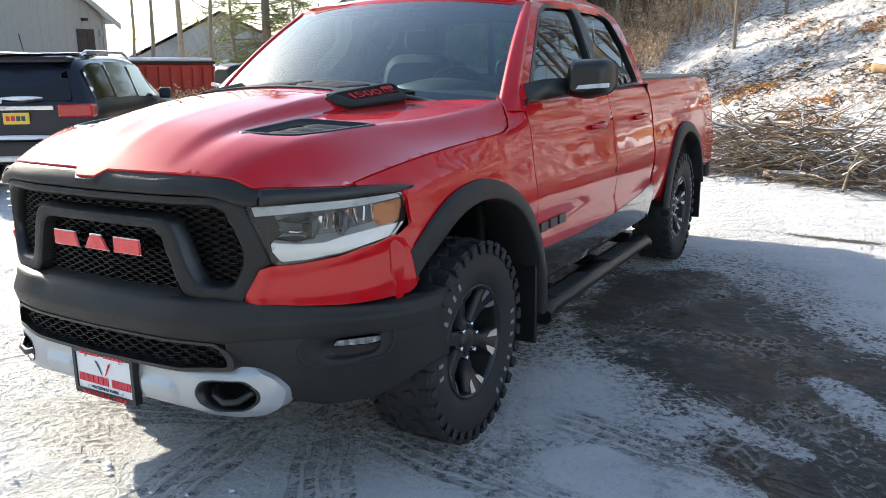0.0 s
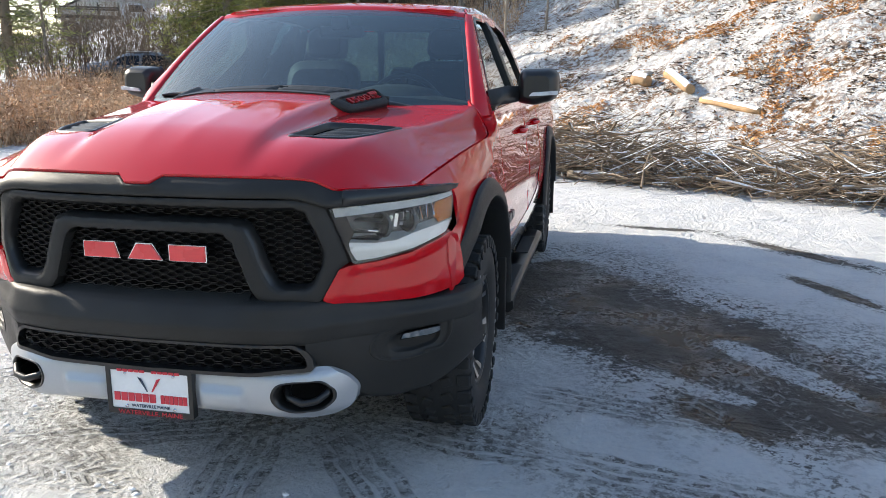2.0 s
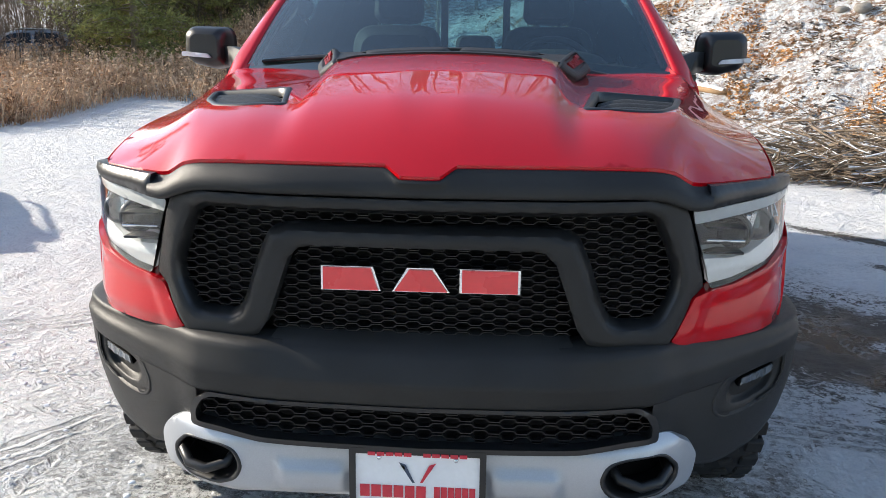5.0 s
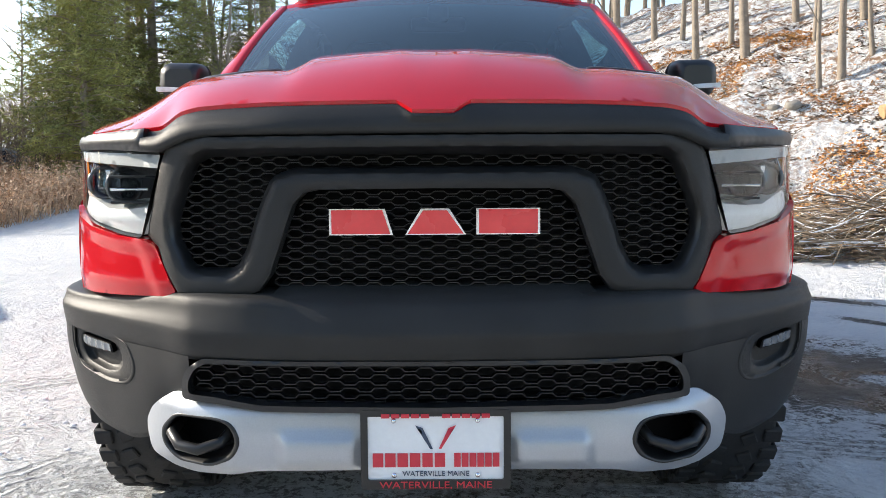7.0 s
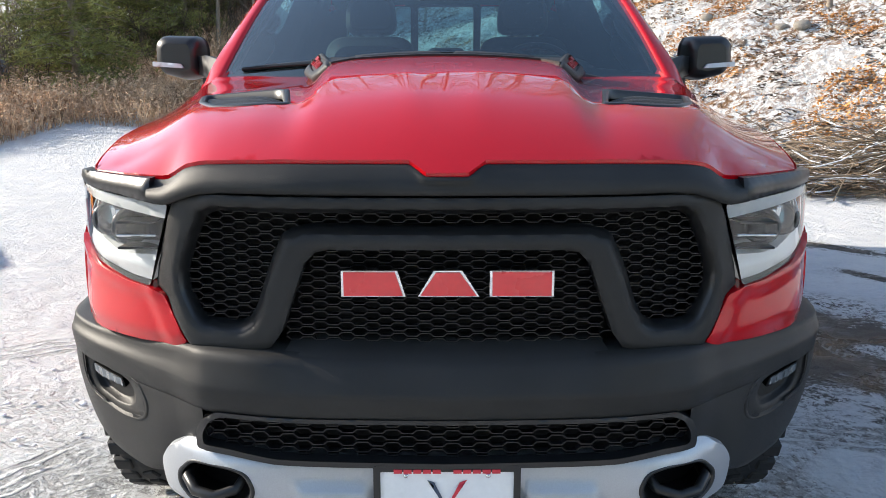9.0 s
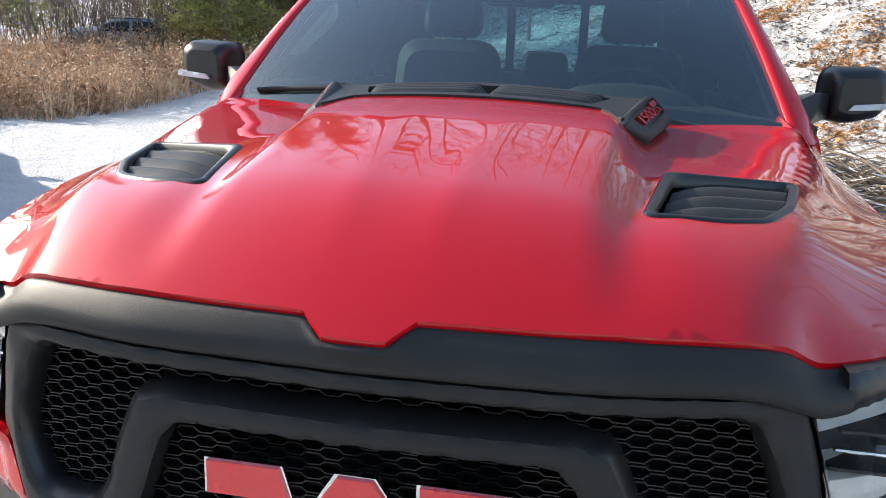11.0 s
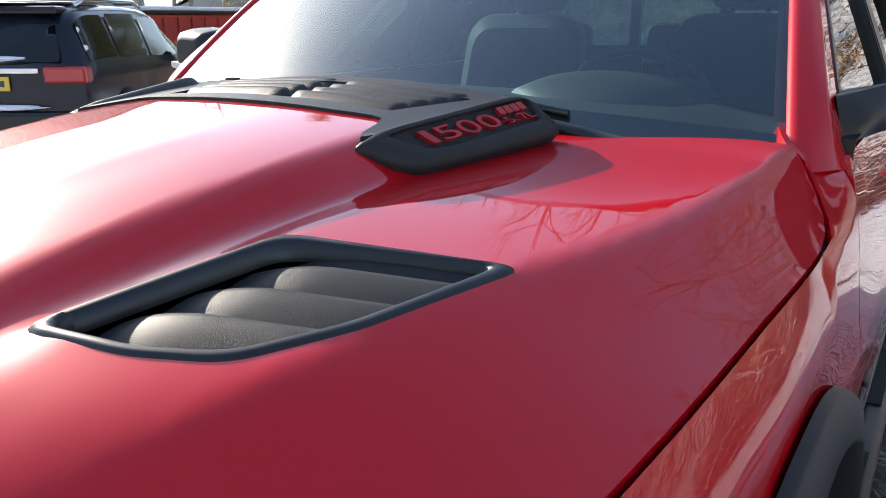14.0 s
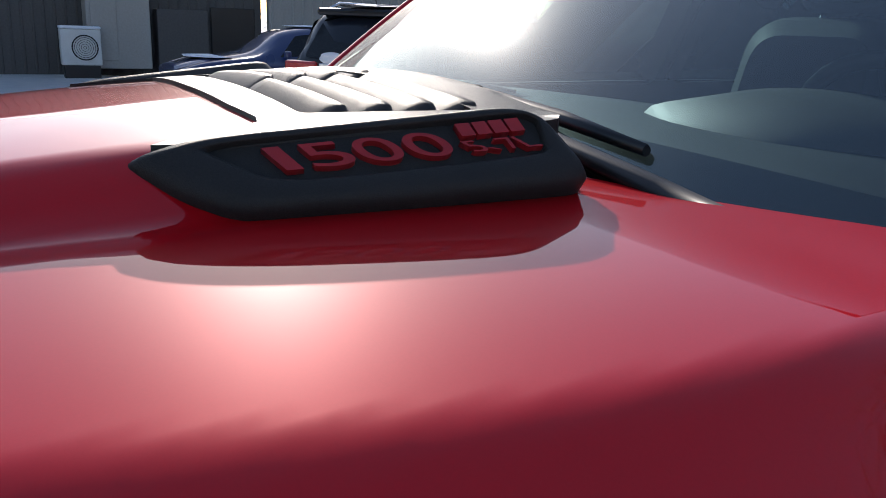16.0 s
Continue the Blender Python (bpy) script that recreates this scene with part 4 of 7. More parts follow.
low_slot = both([(0, .622), (.50, .620), (.53, .605), (.548, .575), (.548, .548), (.48, .545), (.38, .533), (0, .532)])
low_fn = lambda u, v: (u, lower_y(abs(u)) + .009, v)
ring = rounded(both([(0, .632), (.51, .630), (.55, .605), (.566, .575), (.566, .535), (.48, .531), (.38, .520), (0, .520)]), .01)
part("lower_grille_frame", panel(ring, low_fn, .02, [rounded(low_slot, .01)], (0, .04, 0)), black_satin, bumper)
part("lower_grille_mesh", wire_mesh(low_slot, lambda x: lower_y(abs(x)) + .04, .066, .0150, .0012), mesh_black, bumper)
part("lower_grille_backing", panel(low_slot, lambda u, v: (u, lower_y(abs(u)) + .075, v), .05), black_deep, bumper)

# fog lamp pockets
def bump_y(a, z):
    t = min(max((.632 - z) / (.632 - cheek_low(a)), 0), 1)
    return lower_y(a) + .012 + .05 * t * t


def fog():
    fl = sub("fog_lamp", "slim fog lamp in a rounded black bezel", "fog lamp")
    o = fog_out
    mid = Vector((.855, .585))
    sh = lambda f, d: [(*[q := mid + (Vector(p) - mid) * f][:0], q.x, bump_y(q.x, q.y) + d, q.y) for p in o]
    rows = [sh(1.05, .006), sh(1.02, -.001), sh(1.0, -.003), sh(.95, -.002), sh(.91, .008), sh(.88, .009), sh(.66, .012), sh(.62, .018), sh(.58, .034), sh(.50, .04)]
    bm = loft([r + [r[0]] for r in rows], bm=None)
    bm.faces.new([bm.verts.new(p) for p in sh(.5, .04)])
    part("bezel", bm, black_grain, fl)
    lens = rounded([(.805, .590), (.815, .612), (.935, .620), (.94, .600), (.91, .590)], .006)
    part("lamp", panel(lens, lambda u, v: (u, bump_y(u, v) + .016, v), .015, (), (0, .03, 0)), black_deep, fl, "dark fog lamp lens")
    cover = rounded([(.812, .593), (.820, .611), (.929, .618), (.933, .602), (.908, .593)], .005)
    part("lamp_cover", panel(cover, lambda u, v: (u, bump_y(u, v) + .011 + .004 * abs(math.sin((u - .812) * 115)), v), .0035, (), (0, .008, 0)), lamp_grey, fl, "fluted clear lamp cover")
    return fl


fl = fog()
fl.parent = bumper
f2 = copy_thing(fl, Matrix.Diagonal((-1, 1, 1, 1)))
f2.parent = bumper

# silver skid bumper with recovery hooks
skid_out = rounded(both([(0, .522), (.40, .524), (.46, .538), (.60, .538), (.66, .50), (.69, .45), (.675, .39), (.62, .358), (.55, .353), (.45, .362), (.40, .378), (0, .384)]), .02)
hookhole = rounded([(.425, .45), (.445, .49), (.485, .498), (.59, .496), (.63, .455), (.628, .42), (.59, .388), (.50, .385), (.445, .41)], .02)


def skid_fn(u, v):
    a = abs(u)
    bulge = .012 * math.sin(math.pi * min(max((v - .37) / .16, 0), 1))
    recess = -.017 * step(.17, .18, a) * (1 - step(.325, .345, a)) * step(.395, .40, v) * (1 - step(.455, .465, v))
    return (u, skid_y(a) - bulge + .02 * step(.515, .54, v) + .03 * step(.39, .35, v) + recess, v)


skid = part("skid_bumper", panel(skid_out, skid_fn, .014, [hookhole, [(-x, z) for x, z in reversed(hookhole)]], (0, .06, 0)), silver_paint, truck, "silver skid bumper with two hook openings")
mid = Vector((.528, .443))
hrow = lambda f, d: [Vector((p[0], skid_fn(*p)[1] + d, p[1])) for p in [tuple(mid + (Vector(q) - mid) * f) for q in hookhole]]
hk = part("hook_bezel", loft([r + [r[0]] for r in (hrow(1.03, .004), hrow(1.0, -.004), hrow(.9, .0), hrow(.86, .03), hrow(.84, .10))]), black_satin, skid)
twin(hk)
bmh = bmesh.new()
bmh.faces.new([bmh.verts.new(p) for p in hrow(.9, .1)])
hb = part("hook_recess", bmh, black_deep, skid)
twin(hb)
hook = part("recovery_hook", tube([(.455, .13, .47), (.462, .08, .455), (.48, .055, .435), (.53, .047, .422), (.575, .06, .43), (.60, .09, .448), (.60, .14, .455)], .013, 10), black_satin, skid, "black recovery hook")
twin(hook)
# lower valance that closes the front underneath
val = [[(x, lower_y(abs(x)) + d, z) for x in np.linspace(-.78, .78, 25)] for d, z in ((.09, .40), (.16, .36), (.45, .34), (1.2, .36))]
part("valance", loft(val), black_deep, truck)

# number plate with its dealer frame
plate = sub("number_plate", "white dealer plate with red bars in a black frame", "number plate")
plate.parent = truck
fr_o, fr_i = rounded([(-.161, .526), (.161, .526), (.161, .352), (-.161, .352)], .008), rounded([(-.146, .512), (.146, .512), (.146, .372), (-.146, .372)], .004)
part("plate_frame", panel(fr_o, lambda u, v: (u, -.012, v), .04, [fr_i], (0, .03, 0)), black_satin, plate)
part("plate_sheet", panel(fr_o, lambda u, v: (u, -.006, v), .06), plate_white, plate)
for (x0, x1, z0, z1), mt, y in (((-.118, -.012, .509, .518), plate_red, -.014), ((.012, .118, .509, .518), plate_red, -.014), ((-.138, .022, .400, .430), plate_red, -.009), ((.038, .138, .400, .430), plate_red, -.009)):
    n = 5 if z1 - z0 < .02 else 6
    for k in range(n):
        w = (x1 - x0) / n
        part("bar", box((x0 + k * w + w * .08, y, z0), (x0 + (k + 1) * w - w * .08, y + .003, z1)), mt, plate)
for s in (-1, 1):
    part("chevron", panel([(s * .006, .440), (s * .012, .440), (s * .044, .492), (s * .028, .486)], lambda u, v: (u, -.009, v), .02), plate_red if s > 0 else plate_ink, plate)
face = Matrix.Translation((0, 0, 0)) @ pose(0, 0, 0, 90, 0, 0)
words("lettering", "WATERVILLE MAINE", .016, Matrix.Translation((0, -.009, .385)) @ face, plate_ink, plate)
words("frame_lettering", "WATERVILLE, MAINE", .021, Matrix.Translation((0, -.014, .3615)) @ face, plate_red, plate, squeeze=1.25)
for sx in (-1, 1):
    for z in (.502, .382):
        bm = spin_of([(-.001, .0), (0, .005), (.003, .006)], 12)
        bmesh.ops.transform(bm, matrix=Matrix.Translation((sx * .09, -.011, z)) @ pose(0, 0, 0, 0, 0, 90), verts=bm.verts)
        part("screw", bm, chrome, plate)

# body sides: x of the skin by place along and height
plan_x = curve_of([.33, .42, .5, .6, .75, 1.0, 1.6, 3.0, 5.0, 5.75], [.90, .945, .972, .99, 1.005, 1.018, 1.022, 1.022, 1.015, .985])
skin_in = curve_of([.45, .55, .68, .80, .95, 1.05, 1.15, 1.25, 1.34, 1.42], [.055, .03, .008, .0, .006, .022, .034, .052, .078, .11])


def skin(y, z, d=0.0):
    belly = .012 * math.exp(-((z - .78) / .07) ** 2) * step(1.3, 1.6, y) * (1 - step(3.6, 3.9, y))
    return (plan_x(y) - skin_in(z) + d - belly, y, z)


def arch_line(cy, r, a0, a1, n=18, cz=.42):
    return [(cy + r * math.cos(radians(a0 + (a1 - a0) * k / n)), cz + r * math.sin(radians(a0 + (a1 - a0) * k / n))) for k in range(n + 1)]


FRONT, REAR, WHEEL_R = .99, 4.52, .42
fender = [(.44, .85), (.44, .93), (.475, .958), (.545, .99), (.545, 1.085), (.525, 1.112), (.46, 1.126), (.37, 1.133), (.36, 1.142)] + [(y, hood_z(hood_side(y), y) - .004) for y in np.linspace(.42, 1.24, 24)] + [(y + .004, hood_z(x, y) - .005) for x, y in HOOD_BACK] + [(1.50, 1.372), (1.53, 1.385), (1.555, 1.39), (1.56, 1.28), (1.56, .56), (1.545, .52)] + arch_line(FRONT, .60, 10, 148, 20) + [(.47, .735)]


back_z = [1.20] + [hood_z(x, y) for x, y in HOOD_BACK] + [1.40]
rear_edge = curve_of(back_z, [.962] + [x + .003 for x, _ in HOOD_BACK] + [.81])
rear_line = curve_of(back_z, [1.1] + [y for _, y in HOOD_BACK] + [1.56])


def fender_fn(y, z):
    x, _, _ = skin(y, z)
    if y < 1.26:
        top = hood_side_z(min(max(y, .3), 1.6))
        t = min(max((z - top + .13) / .13, 0), 1.1)
        x -= (x - hood_side(max(y, .31)) - .005) * t ** 2
    elif z > 1.20:
        near = 1 - step(.0, .16, y - rear_line(z))
        x = x * (1 - near) + min(x, rear_edge(z)) * near
    return (x, y, z)


apron = [[(hood_side(y) - .05, y, hood_z(hood_side(y), y) - .03) for y in np.linspace(.40, 1.26, 20)] + [(x - .05, y - .03, hood_z(x, y) - .04) for x, y in HOOD_BACK],
         [(hood_side(y) + .003, y, hood_z(hood_side(y), y) - .016) for y in np.linspace(.40, 1.26, 20)] + [(x + .003, y + .003, hood_z(x, y) - .016) for x, y in HOOD_BACK],
         [(hood_side(y) - .02, y, hood_z(hood_side(y), y) - .10) for y in np.linspace(.40, 1.26, 20)] + [(x - .02, y - .01, hood_z(x, y) - .10) for x, y in HOOD_BACK]]
ap = part("fender_apron", loft(apron), black_deep, truck)
twin(ap)
fd = part("fender", panel(fender, fender_fn, .016, (), (-.010, 0, -.025)), red_paint, truck, "gloss red front fender")
twin(fd)
belt = 1.335
door_f = [(1.566, .56), (1.566, 1.30), (1.568, belt), (2.2, belt + .01), (2.745, belt + .02), (2.75, .55), (2.4, .54)]
door_r = [(2.756, .55), (2.752, belt + .02), (3.2, belt + .025), (3.56, belt + .03), (3.59, 1.30), (3.585, .95), (3.545, .82), (3.50, .65), (3.44, .55)]
bed = [(3.62, 1.40), (4.5, 1.40), (5.62, 1.395), (5.70, 1.37), (5.73, 1.2), (5.72, .66)] + arch_line(REAR, .60, 22, 168, 20) + [(3.86, .60), (3.58, .60), (3.58, .72), (3.612, .95)]
doors = []
for nm, out, lb in (("front_door", door_f, "red front door"), ("rear_door", door_r, "red rear door")):
    dr = part(nm, panel(rounded(out, .02), lambda y, z: skin(y, z), .04, (), (-.03, 0, 0)), red_paint, truck)
    doors += [dr, twin(dr)]
bs = part("bed_side", panel(rounded(bed, .02), lambda y, z: skin(y, z), .04, (), (-.03, 0, 0)), red_paint, truck, "red cargo bed side")
twin(bs)
# dark lining behind the door gaps, rocker, flares
lin = part("inner_sill", box((.80, 1.62, .50), (.94, 5.6, 1.15), .02), black_deep, truck)
twin(lin)
rock = [(1.545, .58), (1.545, .68), (2.2, .655), (2.75, .66), (3.3, .70), (3.56, .745), (3.60, .70), (3.60, .50), (1.545, .47)]
rk = part("rocker_trim", panel(rock, lambda y, z: skin(y, z, .004), .04, (), (-.03, 0, 0)), surf("gloss_black_reflective", (.010, .010, .011), .12, 0, .2, 4, 200, coat=1.0, rvary=.02), truck, "black lower body trim")
twin(rk)


def flare(cy, a0, a1, drop):
    rows = []
    for rr, d in ((.660, .002), (.657, .016), (.653, .020), (.620, .027), (.588, .031), (.583, .029), (.580, .018), (.574, -.05), (.60, -.22)):
        row = [skin(y, z, d) for y, z in arch_line(cy, rr, a0, a1, 30)]
        rows.append([(plan_x(min(max(y, .42), 5.6)) + d * step(.45, .70, y) - .022 * (1 - step(.40, .56, y)) - .02 * step(.9, 1.1, z), y, z) for _, y, z in row])
    return loft(rows)


ff = part("wheel_flare", flare(FRONT, -4, 146, 0), black_grain, truck, "grained black wheel arch flare")
twin(ff)
fr = part("wheel_flare", flare(REAR, 12, 172, 0), black_grain, truck, "grained black wheel arch flare")
twin(fr)
for cy in (FRONT, REAR):
    rows = [[(x, y, z) for y, z in arch_line(cy, .60, 8, 160, 24)] for x in (.93, .55)]
    ln = part("wheel_liner", loft(rows), black_deep, truck)
    twin(ln)
for y0 in (1.53, 5.08):
    fp = part("mud_flap", box((.78, y0, .24), (1.03, y0 + .02, .62), .006), black_satin, truck, "black mud flap")
    twin(fp)

# step bar
def run_board():
    sec = [(0, .0), (.10, .0), (.125, -.015), (.125, -.055), (.10, -.075), (0, -.075)]
    rails = [[(.93 + a, y, .40 + b - dz) for a, b in sec] for y, dz in ((1.66, .03), (1.72, 0), (2.4, 0), (3.42, 0), (3.47, .03))]
    return loft(rails, closed=True, cap=True)


sb = part("side_step", run_board(), black_satin, truck, "black side step bar")
sb2 = twin(sb)
for y in (1.78, 2.62):
    for s, par in ((1, sb), (-1, sb2)):
        pd = part("step_pad", box((.95 * s, y, .401), (1.035 * s, y + .5, .407), .002), rubber, truck)
for s in (1, -1):
    for y in (1.9, 2.6, 3.3):
        part("step_bracket", box((.70 * s, y, .36), (.95 * s, y + .06, .42), .006), black_deep, truck)

# handles, badge on the doors
def handle(y):
    x = skin(y, 1.19)[0]
    sec = []
    for k in range(9):
        t = k / 8
        sec.append((x + .005 + .035 * math.sin(math.pi * t) ** .5, y - .11 + .22 * t, 1.185 + .01 * t))
    return tube(sec, .014, 8)


for y in (2.46, 3.28):
    hd = part("door_handle", handle(y), red_paint, truck, "red pull handle")
    twin(hd)
for k in range(3):
    bg = part("door_badge", box((skin(1.7, .79)[0] + .0, 1.60 + k * .115, .755), (skin(1.7, .79)[0] + .012, 1.69 + k * .115, .80), .004), black_satin, truck)
    twin(bg)

# cab: side frames with window openings, roof, glass
def cab_x(y, z):
    return .935 - (z - belt) * .43 - .03 * step(1.75, 1.90, z) * 1.0


frame_out = rounded([(1.57, 1.30), (1.565, 1.385), (1.74, 1.53), (1.95, 1.69), (2.10, 1.80), (2.24, 1.86), (2.6, 1.895), (3.1, 1.89), (3.38, 1.865), (3.52, 1.80), (3.60, 1.60), (3.615, 1.36), (3.6, 1.30)], .03)
win_f = rounded([(1.70, 1.365), (1.77, 1.45), (2.20, 1.775), (2.34, 1.815), (2.74, 1.835), (2.715, 1.60), (2.70, 1.365)], .03)
win_r = rounded([(2.80, 1.37), (2.82, 1.6), (2.845, 1.835), (3.20, 1.825), (3.35, 1.79), (3.46, 1.62), (3.49, 1.39)], .04)
cab = part("cab_frame", panel(frame_out, lambda y, z: (cab_x(y, z), y, z), .03, [win_f, win_r], (-.010, 0, 0)), red_paint, truck, "red cab side frame with door window openings")
twin(cab)
trim = part("door_trim", panel(frame_out, lambda y, z: (cab_x(y, z) - .014, y, z), .05, [win_f, win_r], (-.05, 0, 0)), black_satin, truck, "black inner trim round the side windows")
twin(trim)
lining = part("door_lining", panel([(1.60, .60), (1.60, 1.36), (2.6, 1.375), (3.58, 1.385), (3.58, .60)], lambda y, z: (.875, y, z), .2, (), (.075, 0, 0)), black_satin, truck, "black inner door panel")
twin(lining)
for nm, wsh in (("window", win_f), ("window", win_r)):
    c = Vector((sum(p[0] for p in wsh) / len(wsh), sum(p[1] for p in wsh) / len(wsh)))
    gr = [tuple(c + (Vector(p) - c) * 1.02) for p in wsh]
    gl = part("side_window", panel(gr, lambda y, z: (cab_x(y, z) - .018, y, z), .06), side_glass, truck, "tinted side window")
    g2 = twin(gl)
    big, sml = [tuple(c + (Vector(p) - c) * 1.05) for p in wsh], [tuple(c + (Vector(p) - c) * .97) for p in wsh]
    sl = part("window_seal", panel(big, lambda y, z: (cab_x(y, z) + .003, y, z), .04, [sml], (-.02, 0, 0)), black_satin, truck)
    twin(sl)
bp = part("pillar_cover", panel([(2.70, 1.355), (2.80, 1.36), (2.85, 1.835), (2.735, 1.835)], lambda y, z: (cab_x(y, z) + .006, y, z), .04, (), (-.02, 0, 0)), black_satin, truck)
twin(bp)


def roof_z(x, y):
    a = abs(x)
    crown = curve_of([1.9, 2.04, 2.2, 2.6, 3.1, 3.4, 3.56], [1.80, 1.858, 1.895, 1.925, 1.92, 1.895, 1.84])(y)
    return crown - .035 * (a / .72) ** 2 - .05 * step(.62, .76, a)


roof_out = rounded(both([(0, 2.03), (.4, 2.05), (.64, 2.09), (.70, 2.14), (.715, 2.6), (.715, 3.2), (.70, 3.5), (0, 3.56)]), .03)
part("roof", panel(roof_out, lambda u, v: (u, v, roof_z(u, v)), .05, (), (0, 0, -.04)), red_paint, truck, "gloss red cab roof")
ws_low, ws_top = (lambda a: (1.385 + .13 * (a / .84) ** 2, 1.412 - .045 * (a / .84) ** 2)), (lambda a: (2.035 + .07 * (a / .68) ** 2, 1.855 - .04 * (a / .68) ** 2))


def ws_fn(u, v, d=0.0):
    w = .845 + (.70 - .845) * v
    a = abs(u)
    lo, hi = ws_low(a * .84), ws_top(a * .68)
    return (u * w, lo[0] + (hi[0] - lo[0]) * v - .03 * math.sin(math.pi * v) * .4 + d, lo[1] + (hi[1] - lo[1]) * v + .018 * math.sin(math.pi * v))


rows = [[ws_fn(u, v) for u in np.linspace(-1.02, 1.02, 81)] for v in np.linspace(-.10, 1, 45)]
ws = part("windscreen", loft(rows), windscreen_glass, truck, "clear raked windscreen")
ws.visible_shadow = False
edge_y = curve_of([1.30, 1.385, 1.53, 1.69, 1.80, 1.86], [1.57, 1.575, 1.75, 1.96, 2.11, 2.25])
rows = []
for v in np.linspace(-.10, 1.02, 20):
    p = Vector(ws_fn(1.0, v, -.006))
    q = Vector(ws_fn(1.05, v, -.002))
    z = q.z - .004
    r = Vector((cab_x(edge_y(z), z) + .003, edge_y(z) + .012, z))
    rows.append([p + Vector((0, .03, -.015)), p, p.lerp(q, .5) + Vector((0, -.008, .004)), q + Vector((.0, -.004, .004)), q.lerp(r, .45) + Vector((.010, -.006, .006)), r, r + Vector((-.02, .04, 0))])
pl = part("windscreen_pillar", loft(rows), red_paint, truck, "red windscreen pillar")
twin(pl)
hdr = [[Vector(ws_fn(u, 1)) + Vector((0, dy, dz)) for u in np.linspace(-1, 1, 21)] for dy, dz in ((-.03, -.025), (0, .008), (.03, .02), (.10, .02))]
part("windscreen_header", loft(hdr), red_paint, truck)
mask = [[ws_fn(u, v, .004) for u in np.linspace(-.98, .98, 25)] for v in (-.16, -.05, .005)]
part("windscreen_band", loft(mask), black_satin, truck, "black band along the foot of the windscreen")
# cab rear wall with a three-part window
rw_out = rounded(both([(0, 1.86), (.62, 1.85), (.70, 1.78), (.86, 1.36), (.90, 1.2), (.9, .8), (0, .8)]), .02)
rw_hole = [rounded([(-.62, 1.45), (-.58, 1.80), (-.20, 1.80), (-.20, 1.45)], .02), rounded([(-.155, 1.45), (-.155, 1.80), (.19, 1.80), (.19, 1.45)], .02), rounded([(.235, 1.45), (.235, 1.80), (.58, 1.80), (.62, 1.45)], .02)]
part("cab_rear_wall", panel(rw_out, lambda u, v: (u, 3.54, v), .06, rw_hole, (0, .03, 0)), black_satin, truck)
rg = part("rear_window", panel(rounded([(-.64, 1.43), (-.6, 1.82), (.6, 1.82), (.64, 1.43)], .03), lambda u, v: (u, 3.555, v), .1), windscreen_glass, truck)

# bed: cover, tailgate, rear bumper, floor
part("bed_cover", panel(rounded(both([(0, 3.64), (.90, 3.64), (.91, 5.62), (0, 5.64)]), .02), lambda u, v: (u, v, 1.415 + .012 * (1 - (abs(u) / .91) ** 2)), .08, (), (0, 0, -.025)), black_satin, truck, "black bed cover")
part("tailgate", box((-.86, 5.66, .70), (.86, 5.74, 1.40), .02), red_paint, truck, "red tailgate")
part("rear_bumper", box((-.97, 5.70, .50), (.97, 5.84, .68), .03), black_satin, truck)
part("bed_floor", box((-.9, 3.62, .70), (.9, 5.66, .76)), black_deep, truck)
part("chassis", box((-.55, .35, .33), (.55, 5.6, .62), .03), black_deep, truck)
part("firewall", box((-.86, 1.30, .55), (.86, 1.36, 1.28), .02), black_deep, truck)
part("engine_cover", box((-.62, .25, .55), (.62, 1.25, 1.10), .08), black_deep, truck)

# mirrors
def mirror():
    mr = sub("door_mirror", "black door mirror with a bright turn signal strip", "door mirror")
    prof = [(0, 1.0), (.3, 1.0), (.6, .96), (.85, .86), (1.0, .60)]
    o = rounded([(1.02, 1.365), (1.025, 1.50), (1.045, 1.535), (1.195, 1.54), (1.23, 1.515), (1.235, 1.42), (1.205, 1.375), (1.105, 1.35)], .02)
    c = Vector((1.125, 1.445))
    rows = []
    for t, f in prof:
        rows.append([(c.x + (x - c.x) * f, 1.99 - .16 * t + .10 * (x - 1.125), c.y + (z - c.y) * f) for x, z in o])
    bm = loft(rows, closed=True, cap=True)
    part("housing", bm, black_satin, mr)
    bm = loft([[(.905, 1.80, 1.345), (.925, 1.64, 1.345), (.90, 1.66, 1.43), (.88, 1.80, 1.43)], [(.975, 1.83, 1.36), (.975, 1.74, 1.36), (.975, 1.74, 1.45), (.975, 1.83, 1.45)], [(1.045, 1.94, 1.375), (1.045, 1.86, 1.375), (1.045, 1.86, 1.45), (1.045, 1.94, 1.45)]], closed=True, cap=True)
    part("arm", bm, black_satin, mr)
    st = rounded([(1.09, 1.40), (1.105, 1.418), (1.231, 1.428), (1.232, 1.408)], .004)
    part("turn_signal", panel(st, lambda u, v: (u, 1.812 + .55 * max(0, u - 1.115) ** 1.3, v), .015, (), (0, .03, 0)), lamp_white, mr, "bright signal strip")
    part("mirror_face", panel([tuple(c + (Vector(p) - c) * .9) for p in o], lambda u, v: (u, 1.992 + .10 * (u - 1.125), v), .05), chrome, mr)
    return mr


mr = mirror()
mr.parent = truck
m2 = copy_thing(mr, Matrix.Diagonal((-1, 1, 1, 1)))
m2.parent = truck

